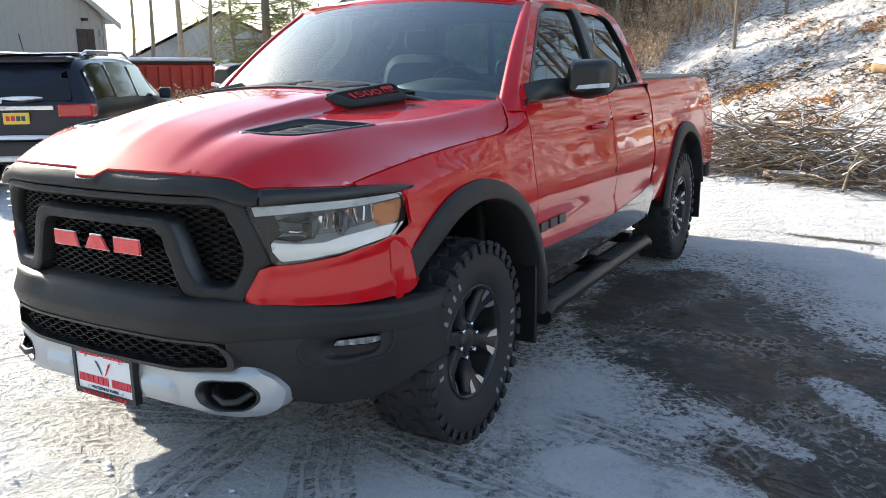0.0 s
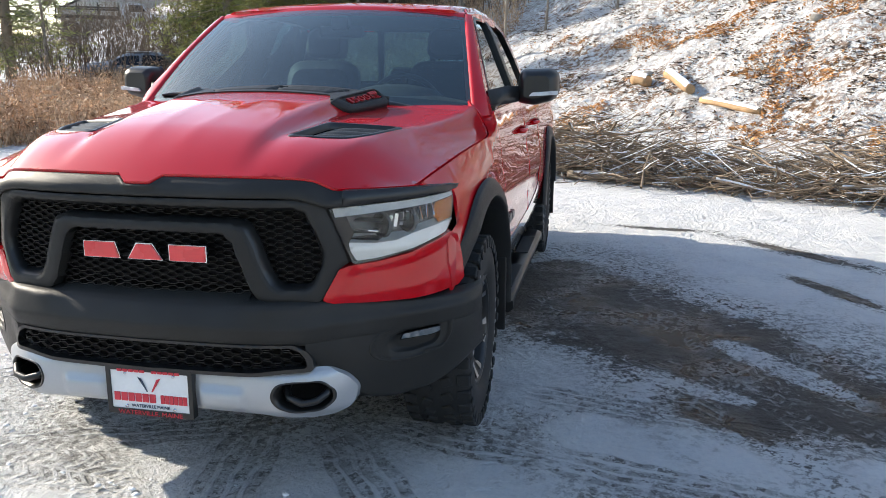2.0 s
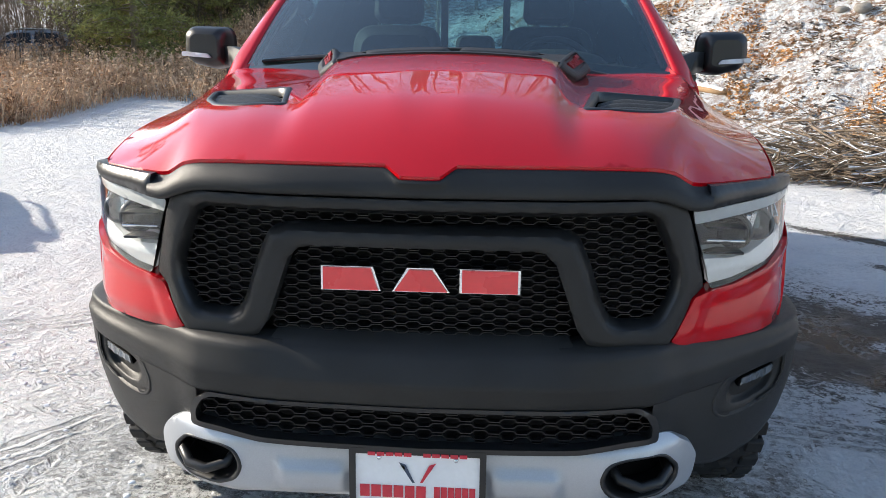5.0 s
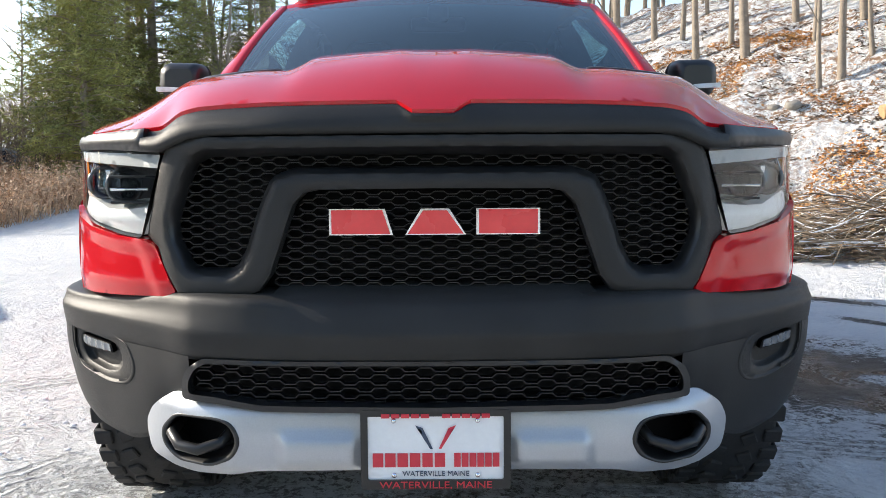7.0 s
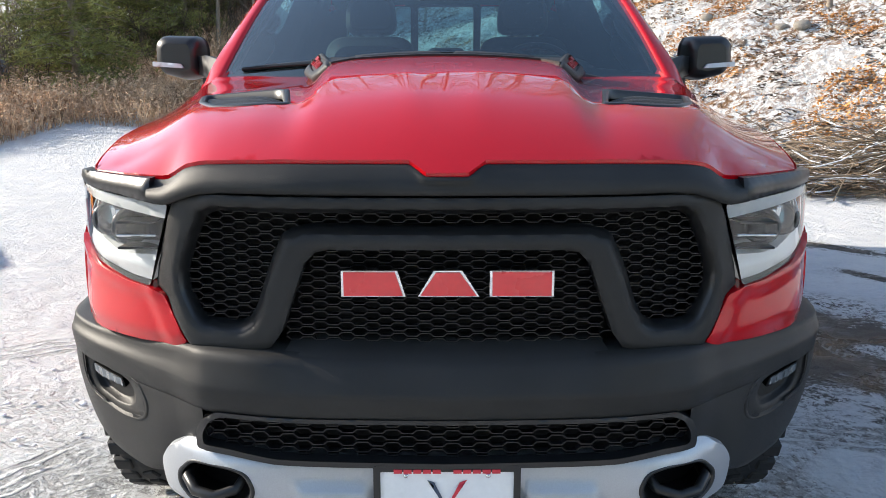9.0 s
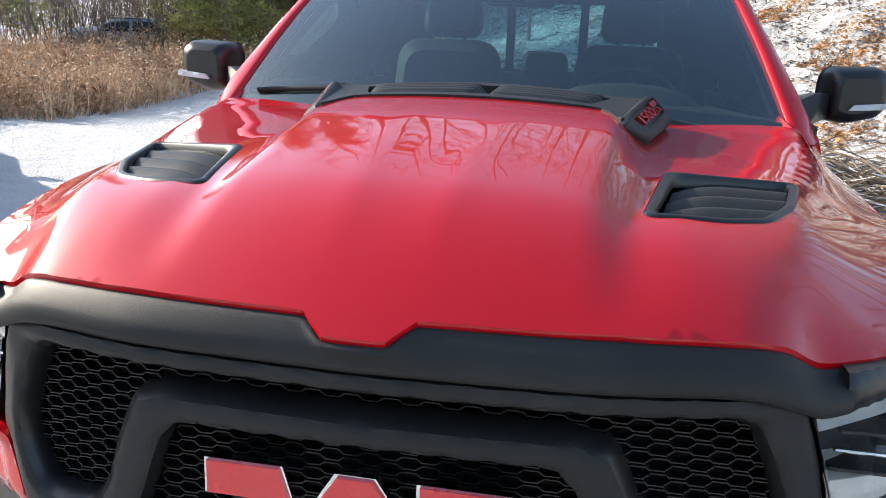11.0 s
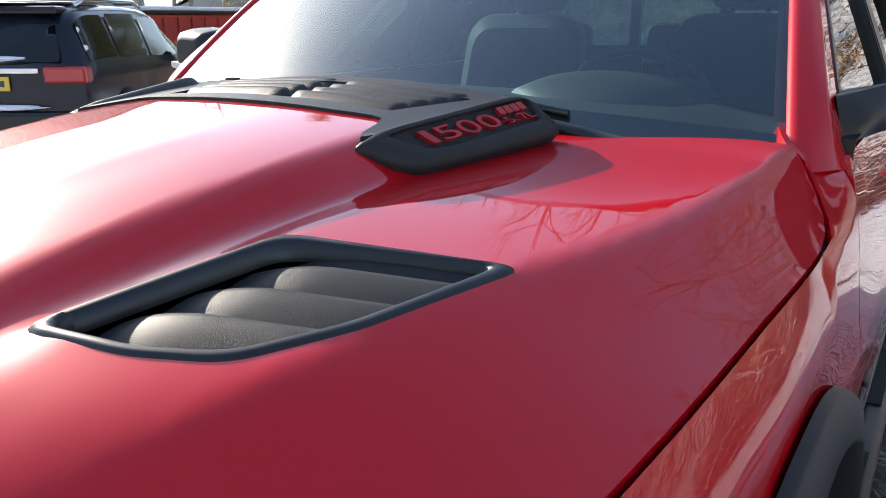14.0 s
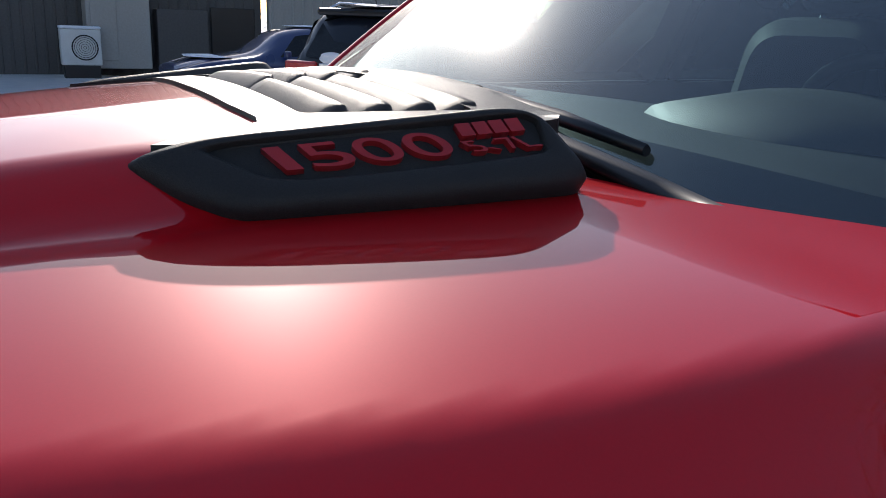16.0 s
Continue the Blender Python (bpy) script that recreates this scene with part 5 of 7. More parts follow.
# wheels
def wheel():
    w = sub("wheel", "off-road tyre on a dark six-spoke rim with machined facets", "wheel")
    R, W = WHEEL_R, .275
    prof = [(-.11, .235), (-.13, .26), (-.1375, .31), (-.134, .36), (-.122, .395), (-.105, .408), (0, .411), (.105, .408), (.122, .395), (.134, .36), (.1375, .31), (.13, .26), (.11, .235)]
    ty = part("tyre", spin_of(prof, 72), rubber, w, "black off-road tyre with blocky tread and white sidewall marks")
    bm = bmesh.new()
    for k in range(34):
        a = 360 * k / 34
        for s in (-1, 1):
            m = pose(0, 0, 0, a + (360 / 68 if s > 0 else 0))
            box((s * .085, -.024, .395), (s * .137, .024, .416), .004, bm, m, 1)
            box((s * .134, -.02, .362), (s * .142, .014, .405), .003, bm, m, 1)
            box((s * .035 - .022, -.020, .402), (s * .035 + .022, .022, .420), .004, bm, m @ pose(0, 0, 0, 4, 0, s * 24), 1)
    part("tread_block", bm, rubber, ty, kind="stuff")
    # plain raised marks on the sidewall, in two arcs
    for a0, n in ((20, 8), (200, 8)):
        for k in range(n):
            bm = box((.137, -.008, .304), (.1390, .008, .336), .001, None, pose(0, 0, 0, a0 + k * 9.5), 1)
            for v in bm.verts:
                pass
            part("sidewall_mark", bm, white_bar, ty)
    prof = [(.10, .238), (.118, .236), (.118, .226), (.09, .222), (-.12, .215), (-.12, .2)]
    rim = part("rim", spin_of(prof, 60), black_satin, w, "dark alloy rim")
    bm = spin_of([(-.06, .222), (-.06, .0)], 40)
    part("brake_disc", bm, surf("brake_steel", (.10, .095, .09), .5, .8, .2, 8, 60), w)
    for k in range(6):
        a = 60 * k
        rows = []
        for r, hw, x in ((.05, .030, .075), (.10, .026, .070), (.15, .030, .075), (.19, .044, .088), (.226, .066, .106)):
            rows.append([(x - .035, -hw * 1.1, r), (x - .004, -hw, r), (x, -hw * .62, r), (x, hw * .62, r), (x - .004, hw, r), (x - .035, hw * 1.1, r)])
        bm = loft(rows)
        bmesh.ops.transform(bm, matrix=pose(0, 0, 0, a), verts=bm.verts)
        sp = part("spoke", bm, black_satin, w)
        for s in (-1, 1):
            bm = bmesh.new()
            quad = [(.0845, s * .016, .176), (.0905, s * .040, .186), (.1085, s * .064, .224), (.1085, s * .028, .224)]
            q = [bm.verts.new(p) for p in quad]
            bm.faces.new(q)
            bmesh.ops.transform(bm, matrix=pose(.002, 0, 0, a), verts=bm.verts)
            part("machined_facet", bm, machined, sp)
        bm = spin_of([(.0, .010), (.03, .010), (.034, .007), (.034, .0)], 10)
        bmesh.ops.transform(bm, matrix=pose(0, 0, 0, a + 30) @ Matrix.Translation((.062, 0, .07)), verts=bm.verts)
        part("lug_nut", bm, chrome, rim)
    bm = spin_of([(.03, .055), (.082, .05), (.09, .035), (.09, .0)], 28)
    part("hub_cap", bm, black_satin, rim)
    return w


wh = wheel()
wh.parent = truck
wh.matrix_basis = pose(.872, FRONT, WHEEL_R - .004, 12)
for x, y, rz, rx in ((.872, REAR, 0, 40), (-.872, FRONT, 180, 0), (-.872, REAR, 180, 20)):
    o = copy_thing(wh, pose(x, y, WHEEL_R - .004, 0, 0, rz) @ pose(0, 0, 0, rx))
    o.parent = truck

# wiper arms: a flat arm from its pivot to the middle of a blade that lies along the foot of the glass
def ribbon(pts, w, h):
    """A flat bar with a soft section along a path."""
    rows = []
    for i, p in enumerate(pts):
        p, d = Vector(p), (Vector(pts[min(i + 1, len(pts) - 1)]) - Vector(pts[max(i - 1, 0)])).normalized()
        a = Vector((0, .75, .66))
        a = (a - d * a.dot(d)).normalized()
        b = d.cross(a)
        ww = w[i] if isinstance(w, (list, tuple)) else w
        rows.append([tuple(p + a * ww * u + b * h * v) for u, v in ((-.5, 0), (-.4, .45), (0, .6), (.4, .45), (.5, 0), (.4, -.45), (0, -.6), (-.4, -.45))])
    return loft(rows, closed=True, cap=True)


for dx in (0, -.60):
    on = lambda u, v, d: ws_fn(max(u + dx / .84, -.95), v, d)
    arm = [on(.74, -.085, -.010), on(.60, -.060, -.018), on(.42, -.028, -.024), on(.27, .012, -.024), on(.15, .034, -.020)]
    wp = part("wiper", ribbon(arm, [.018, .028, .028, .022, .016], .010), black_satin, truck, "black wiper arm")
    part("wiper_blade", ribbon([on(u, v, -.012) for u, v in ((-.20, .032), (-.05, .034), (.16, .034), (.38, .018), (.55, -.006))], [.010, .018, .024, .022, .012], .012), black_satin, wp)
    part("blade_clip", box((-.018, -.012, -.008), (.018, .012, .012), .004, None, Matrix.Translation(on(.15, .036, -.024))), black_grain, wp)

# side plaques of the cowl panel, with raised red numerals on each
T0, T1, B0, B1 = Vector((.362, .93, 1.402)), Vector((.434, 1.272, 1.437)), Vector((.418, .945, 1.350)), Vector((.500, 1.290, 1.374))
nrm = (T1 - T0).cross(B1 - T0).normalized()
nrm = nrm if nrm.z > 0 else nrm * -1


def plq(s, t, h):
    """On the plaque: s along it, t from its upper edge down, h off it."""
    return T0.lerp(T1, s).lerp(B0.lerp(B1, s), t) + nrm * h


def even(poly, n):
    """A closed outline as n points at even steps."""
    p = [Vector(q) for q in poly] + [Vector(poly[0])]
    run = np.concatenate([[0], np.cumsum([(b - a).length for a, b in zip(p, p[1:])])])
    return [(float(np.interp(d, run, [q.x for q in p])), float(np.interp(d, run, [q.y for q in p]))) for d in np.linspace(0, run[-1], n, endpoint=False)]


outer = even(rounded([(-.165, .12), (.0, -.10), (.5, -.10), (.965, -.10), (1.02, .18), (1.05, .80), (1.02, 1.03), (.5, 1.04), (.05, 1.04), (-.07, .66)], .10), 96)
field = even(rounded([(.05, .10), (.12, .06), (.5, .06), (.955, .06), (.985, .16), (.95, .60), (.5, .66), (.26, .66), (.17, .58), (.10, .30)], .05), 96)
mixed = lambda f: [(a[0] + (b[0] - a[0]) * f, a[1] + (b[1] - a[1]) * f) for a, b in zip(outer, field)]
rings = [(outer, -.035), (outer, -.004), (mixed(.14), .004), (mixed(.4), .0075), (mixed(.84), .0085), (mixed(.93), .007), (field, -.001)]
bmq = loft([[tuple(plq(a, b, h)) for a, b in r] for r, h in rings], closed=True)
bmq.faces.new([bmq.verts.new(plq(a, b, -.001)) for a, b in field])
plaque = part("badge_plaque", bmq, black_grain, truck, "black side plaque with raised red numerals")
plaque2 = twin(plaque)


numeral_red = surf("numeral_red", (.38, .02, .025), .32, 0, .08, 8, 100)


def badge_words(txt, s0, s1, t0, t1, par, side):
    """One slanted raised character on a plaque."""
    w = words("numeral", txt, 1.0, Matrix.Identity(4), numeral_red, par, .02)
    co = np.array([v.co[:] for v in w.data.vertices])
    lo, hi = co.min(0), co.max(0)
    for v in w.data.vertices:
        u, q = (v.co.x - lo[0]) / (hi[0] - lo[0]), (v.co.y - lo[1]) / (hi[1] - lo[1])
        u = u if side > 0 else 1 - u
        v.co = plq(s0 + (s1 - s0) * u + .035 * (q - .5) * -side, t1 + (t0 - t1) * q, -.001 + .009 * (v.co.z > 0))
    return w


for par, side in ((plaque, 1), (plaque2, -1)):
    for c, a, b in (("1", .205, .250), ("5", .285, .405), ("0", .425, .545), ("0", .565, .685)) if side > 0 else (("0", .19, .31), ("0", .33, .45), ("5", .47, .59), ("1", .615, .68)):
        badge_words(c, a, b, .19, .54, par, side)
    for k, c in enumerate("5.7L" if side > 0 else "L7.5"):
        a = .73 + k * .052
        badge_words(c, a + (.018 if c == "." else 0), a + (.028 if c == "." else .046), .37 if c != "." else .48, .53, par, side)
    for k in range(4):
        a, b = .735 + k * .050, .735 + k * .050 + .042
        bm = loft([[tuple(plq(x, t, h)) for x, t in ((a, .12), (b, .12), (b, .30), (a, .30))] for h in (-.001, .008)], closed=True)
        bm.faces.new([bm.verts.new(plq(x, t, .008)) for x, t in ((a, .12), (b, .12), (b, .30), (a, .30))])
        part("name_bar", bm, numeral_red, par)

# ==== cabin of the pickup ====
dash_grey = surf("dash_plastic", (.030, .033, .032), .55, 0, .2, 6, 300, bump=.0005, bump_scale=400)
rows = []
for y, z in ((1.40, 1.36), (1.52, 1.395), (1.70, 1.40), (1.86, 1.385), (1.93, 1.33), (1.95, 1.20), (1.93, .85)):
    rows.append([(x, y + .04 * (abs(x) / .8) ** 2, z + .012 * math.exp(-((x) / .35) ** 2) - .03 * step(.6, .84, abs(x))) for x in np.linspace(-.84, .84, 29)])
dash = part("dashboard", loft(rows), dash_grey, truck, "dark grey dashboard top")
rows = [[(.40 + dx * s, y, 1.395 + h * math.sqrt(max(0, 1 - s * s))) for s in np.linspace(-1, 1, 15)] for y, dx, h in ((1.60, .10, .005), (1.64, .2, .045), (1.80, .23, .06), (1.93, .22, .05))]
part("instrument_hood", loft(rows), dash_grey, dash)
rows = [[(-.18 + .16 * s, 1.50 + .09 * t + .01 * s * s, 1.412 + .006 * (1 - s * s)) for s in np.linspace(-1, 1, 11)] for t in np.linspace(0, 1, 5)]
spk = part("speaker_cover", loft(rows), black_satin, dash)
for k in range(6):
    part("speaker_rib", tube([(-.32, 1.515 + k * .013, 1.416), (-.18, 1.512 + k * .013, 1.421), (-.04, 1.515 + k * .013, 1.416)], .003, 4), dash_grey, spk)
c, tilt = Vector((.40, 2.02, 1.33)), pose(0, 0, 0, -62, 0, 0)
ring_pts = [tuple(c + tilt @ Vector((.19 * math.cos(a), .19 * math.sin(a), 0))) for a in np.linspace(0, 2 * math.pi, 33)]
steer = part("steering_wheel", tube(ring_pts, .015, 8), black_satin, truck, "black steering wheel")
bm = box((-.07, -.06, -.03), (.07, .06, .03), .02, None, Matrix.Translation(c) @ tilt)
part("wheel_hub", bm, black_satin, steer)
for a in (0, 180, 270):
    bm = box((.05, -.018, -.008), (.185, .018, .008), .006, None, Matrix.Translation(c) @ tilt @ pose(0, 0, 0, 0, 0, a))
    part("wheel_spoke", bm, black_satin, steer)


def cushion(w, h, d, r, m):
    """A padded block with a rounded outline."""
    bm = bmesh.new()
    o = rounded([(-w / 2, 0), (-w / 2 * .9, h), (w / 2 * .9, h), (w / 2, 0)], r, 6)
    mid = Vector((0, h / 2))
    rows = []
    for f, y in ((.80, -d / 2), (.94, -d * .42), (1, -d * .2), (1, d * .2), (.94, d * .42), (.8, d / 2)):
        rows.append([tuple(m @ Vector((*[(mid + (Vector(p) - mid) * f)[0]], y, (mid + (Vector(p) - mid) * f)[1]))) for p in o])
    return loft(rows, closed=True, cap=True)


for x in (-.40, .44):
    seat = part("front_seat", cushion(.54, .68, .17, .12, pose(x, 2.78, .92, -14)), cloth_black, truck, "black front seat")
    part("seat_base", cushion(.54, .52, .2, .08, pose(x, 2.74, .86, 80)), cloth_black, seat)
    part("headrest", cushion(.29, .20, .12, .07, pose(x, 2.98, 1.60, -8)), cloth_black, seat)
    for s in (-.06, .06):
        part("headrest_post", tube([(x + s, 2.94, 1.54), (x + s, 2.975, 1.64)], .007, 6), chrome, seat)
bench = part("rear_bench", cushion(1.5, .62, .14, .1, pose(0, 3.42, .82, -8)), cloth_black, truck, "black rear bench")
for x in (-.48, .02, .50):
    part("headrest", cushion(.26, .13, .09, .05, pose(x, 3.47, 1.42, -6)), cloth_black, bench)
part("cabin_floor", box((-.86, 1.4, .52), (.86, 3.5, .56)), black_deep, truck)
head = [[(x, y, roof_z(x, y) - .05) for x in np.linspace(-.66, .66, 11)] for y in np.linspace(2.1, 3.5, 8)]
part("headliner", loft(head), surf("grey_headliner", (.10, .10, .10), .9, 0, .1, 5, 200), truck)
part("rear_view_mirror", box((-.13, 2.10, 1.70), (.13, 2.13, 1.77), .02), black_satin, truck, "black rear-view mirror")
part("mirror_stalk", box((-.05, 2.06, 1.74), (.05, 2.13, 1.82), .02), black_satin, truck)
# curtain-like pillar trims seen through the glass
for s in (-1, 1):
    part("pillar_trim", loft([[Vector(ws_fn(s * .975, v)) + Vector((-s * .01, .05, -.01)), Vector(ws_fn(s * .995, v)) + Vector((0, .10, -.01))] for v in np.linspace(.05, .97, 8)]), surf("pale_trim", (.17, .18, .17), .8, 0, .1, 5, 200) if s < 0 else bpy.data.materials["pale_trim"], truck)

# ==== trees, brush, branches ====
def limbs(bm, start, way, length, r, depth, rnd, n=5):
    pts, p, d = [start], Vector(start), Vector(way).normalized()
    k = 4
    for i in range(k):
        d = (d + Vector((rnd.uniform(-1, 1), rnd.uniform(-1, 1), rnd.uniform(-.3, .6))) * .16).normalized()
        p = p + d * length / k
        pts.append(tuple(p))
    tube(pts, r, n if depth > 1 else 3, bm, False, [1 - .75 * i / k for i in range(k + 1)])
    if depth > 0:
        for i in range(rnd.randint(3, 5)):
            q = Vector(pts[rnd.randint(1, k)])
            a = rnd.uniform(0, 2 * math.pi)
            side = d.orthogonal().normalized()
            side.rotate(Matrix.Rotation(a, 3, d))
            limbs(bm, tuple(q), d * .8 + side * rnd.uniform(.5, .95), length * rnd.uniform(.42, .65), r * .45, depth - 1, rnd, n)


def bare_tree(h, r, seed, low=.45, name="bare_tree", lb="leafless grey-barked tree standing in snow"):
    rnd = random.Random(seed)
    t = thing(name, lb, "tree", group="leafless trees")
    pts, p = [(0, 0, -.3)], Vector((0, 0, 0))
    lean = Vector((rnd.uniform(-.05, .05), rnd.uniform(-.05, .05), 1))
    for i in range(9):
        pts.append(tuple(p))
        p = p + lean * h / 8 + Vector((rnd.uniform(-.1, .1), rnd.uniform(-.1, .1), 0)) * .5
    part("trunk", tube(pts, r, 10, None, True, [1.35, 1.15] + [1 - .85 * i / 8 for i in range(1, 9)]), bark, t)
    bm = bmesh.new()
    for i in range(int(h * 1.3)):
        k = rnd.uniform(low, 1) * 8
        a, b = Vector(pts[int(k)]), Vector(pts[min(int(k) + 1, 9)])
        q = a + (b - a) * (k % 1)
        az = rnd.uniform(0, 6.283)
        limbs(bm, tuple(q), (math.cos(az), math.sin(az), rnd.uniform(.4, 1.1)), h * rnd.uniform(.14, .26), r * .28, 2, rnd)
    part("crown", bm, bark, t)
    return t


def pine_tree(h, r, seed, low=.06):
    rnd = random.Random(seed)
    t = thing("pine_tree", "green pine tree with drooping needle sprays", "tree", group="pines")
    part("trunk", tube([(0, 0, -.3), (0, 0, h * .4), (.1, .05, h)], r, 10, None, True, [1.2, .8, .1]), bark, t)
    bb, vs, fs = bmesh.new(), [], []
    for i in range(150):
        z = h * (low + (1 - low) * (i / 150) ** 1.05)
        L = (h - z) * .30 * rnd.uniform(.55, 1.2) + .35
        az = i * 2.4 + rnd.uniform(-.4, .4)
        d = Vector((math.cos(az), math.sin(az), rnd.uniform(-.15, .25)))
        tip = Vector((0, 0, z)) + d * L + Vector((0, 0, -.08 * L * L))
        midp = Vector((0, 0, z)) + d * L * .5
        tube([(0, 0, z), tuple(midp), tuple(tip)], .03, 3, bb, False, [1, .7, .25])
        for j in range(int(6 + L * 11)):
            f = rnd.uniform(.22, 1.02)
            c = Vector((0, 0, z)).lerp(midp, f * 2) if f < .5 else midp.lerp(tip, f * 2 - 1)
            c = c + Vector((rnd.uniform(-1, 1), rnd.uniform(-1, 1), rnd.uniform(-.6, .6))) * .24 * (.5 + f)
            for q in range(7):
                w = Vector((rnd.uniform(-1, 1), rnd.uniform(-1, 1), rnd.uniform(-.5, .8))).normalized() * rnd.uniform(.14, .30)
                s = w.orthogonal().normalized() * .016
                k = len(vs)
                vs += [tuple(c - s), tuple(c + s), tuple(c + w)]
                fs.append((k, k + 1, k + 2))
    part("branch_work", bb, bark, t)
    me = bpy.data.meshes.new("crown")
    me.from_pydata(vs, [], fs)
    me.materials.append(needle)
    o = new("crown", me)
    o.parent = t
    return t


def plant_at(ob, places, turn_seed=1):
    rnd = random.Random(turn_seed)
    for i, (x, y, s) in enumerate(places):
        m = pose(x, y, bank(x, y) - .05, 0, 0, rnd.uniform(0, 360)) @ Matrix.Scale(s, 4)
        if i == 0:
            ob.matrix_basis = m
        else:
            copy_thing(ob, m)


t1, t2, t3, t4 = bare_tree(11, .085, 3), bare_tree(13, .105, 5), bare_tree(9, .065, 8, .3), bare_tree(10, .075, 12, .35)
plant_at(t1, HILL_TREES[0::4], 2)
plant_at(t2, HILL_TREES[1::4], 3)
plant_at(t3, HILL_TREES[2::4], 4)
plant_at(t4, HILL_TREES[3::4], 5)
s1, s2 = bare_tree(7.5, .08, 21, .18), bare_tree(9, .10, 22, .15)
plant_at(s1, LOT_TREES[0::2], 6)
plant_at(s2, LOT_TREES[1::2], 7)
plant_at(bare_tree(13, .11, 51, .2), FAR_TREES[0::2] + UNSEEN_WOOD[1::4], 15)
plant_at(bare_tree(12, .10, 53, .15), FAR_TREES[1::2] + UNSEEN_WOOD[3::4], 16)
b1, b2 = bare_tree(8.5, .06, 41, .06), bare_tree(8, .055, 43, .08)
plant_at(b1, BRUSH_TREES[0::2], 11)
plant_at(b2, BRUSH_TREES[1::2], 12)
p1, p2 = pine_tree(9.5, .16, 4), pine_tree(7.5, .13, 9, .03)
plant_at(p1, PINES[0::2] + UNSEEN_WOOD[0::2], 8)
plant_at(p2, PINES[1::2], 9)


def weed_belt(name, spots, seed, tall, lb, blades=3):
    """A stand of dead stalks with seed heads, over patches (x, y, spread x, spread y, count)."""
    rnd = random.Random(seed)
    vs, fs = [], []
    for cx, cy, sx, sy, cnt in spots:
        for i in range(cnt):
            x, y = cx + rnd.uniform(-1, 1) * sx, cy + rnd.uniform(-1, 1) * sy
            z = bank(x, y) - .03
            h = tall * rnd.uniform(.25, 1.0) ** 1.2 * (1.0 + .35 * noise.noise(Vector((x * .8, y * .8, 3))))
            lean = Vector((rnd.uniform(-.45, .45), rnd.uniform(-.45, .45), 1)) * h
            w = Vector((rnd.uniform(-1, 1), rnd.uniform(-1, 1), 0)).normalized() * .010
            b = Vector((x, y, z))
            midp, tip = b + lean * .55, b + lean + Vector((rnd.uniform(-.1, .1), rnd.uniform(-.1, .1), -.05))
            k = len(vs)
            vs += [tuple(b - w), tuple(b + w), tuple(midp + w), tuple(midp - w), tuple(tip)]
            fs += [(k, k + 1, k + 2, k + 3), (k + 3, k + 2, k + 4)]
            for q in range(rnd.randint(blades, blades + 4)):
                c = b + lean * rnd.uniform(.3, 1.0)
                v = Vector((rnd.uniform(-1, 1), rnd.uniform(-1, 1), rnd.uniform(-.5, .9))) * rnd.uniform(.04, .13)
                s = v.orthogonal().normalized() * rnd.uniform(.012, .03)
                k = len(vs)
                vs += [tuple(c), tuple(c + v * .5 + s), tuple(c + v), tuple(c + v * .5 - s)]
                fs.append((k, k + 1, k + 2, k + 3))
    me = bpy.data.meshes.new(name)
    me.from_pydata(vs, [], fs)
    me.materials.append(straw)
    return tagged(new(name, me), lb, "weeds", kind="stuff")


weed_belt("dry_weeds", [(-12.2, 15, 1.9, 4.5, 4300), (-12.6, 23, 2.2, 5, 3000), (-8, 29, 4.5, 2.5, 4200), (-11, 26, 3.5, 3, 3600), (-15.5, 17, 1.5, 6, 1500), (-12.8, 10.6, 1.6, 1.2, 900), (-4.5, 26, 3, 2.5, 900), (-8.6, 21.5, 2.2, 3.0, 3200), (-10.2, 15.5, .9, 3.5, 1500), (-6.2, 24.5, 2.4, 2.2, 2200)], 31, 1.05, "tall brown dead weeds standing out of snow")


def thicket(spots, seed, tall):
    """Leafless brush: thin forked stems."""
    rnd = random.Random(seed)
    bm = bmesh.new()
    for cx, cy, sx, sy, cnt in spots:
        for i in range(cnt):
            x, y = cx + rnd.uniform(-1, 1) * sx, cy + rnd.uniform(-1, 1) * sy
            b = Vector((x, y, bank(x, y) - .05))
            h = tall * rnd.uniform(.4, 1.2)
            d = Vector((rnd.uniform(-.35, .35), rnd.uniform(-.35, .35), 1))
            tip = b + d * h
            tube([tuple(b), tuple(b + d * h * .5 + Vector((rnd.uniform(-.1, .1), rnd.uniform(-.1, .1), 0))), tuple(tip)], .016, 3, bm, False, [1, .7, .2])
            for q in range(6):
                p = b.lerp(tip, rnd.uniform(.25, .9))
                w = Vector((rnd.uniform(-1, 1), rnd.uniform(-1, 1), rnd.uniform(.3, 1.2))).normalized() * h * rnd.uniform(.15, .4)
                tube([tuple(p), tuple(p + w)], .008, 3, bm, False, [1, .3])
    me = bpy.data.meshes.new("bare_brush")
    bm.to_mesh(me)
    bm.free()
    me.materials.append(brush_bark)
    tagged(new("bare_brush", me), "tangled leafless brush behind the dead weeds", "brush", kind="stuff")


brush_bark = surf("brush_bark", (.13, .095, .07), .9, 0, .5, 1.2, 9)
thicket([(-17, 29, 5, 4, 420), (-10, 29, 5, 3, 420), (-23, 34, 6, 5, 300), (-28, 42, 8, 4, 260), (-14.5, 23, 3, 3, 160), (-4, 30, 4, 3, 160)], 63, 2.3)


def stick(bm, a, b, r, rnd, n=4, sag=.1):
    a, b = Vector(a), Vector(b)
    L = (b - a).length
    mids = [a.lerp(b, f) + Vector((rnd.uniform(-1, 1), rnd.uniform(-1, 1), rnd.uniform(-1, 1))) * sag * L * .35 for f in (.33, .66)]
    tube([tuple(a), tuple(mids[0]), tuple(mids[1]), tuple(b)], r, n, bm, False, [1, .85, .6, .25])


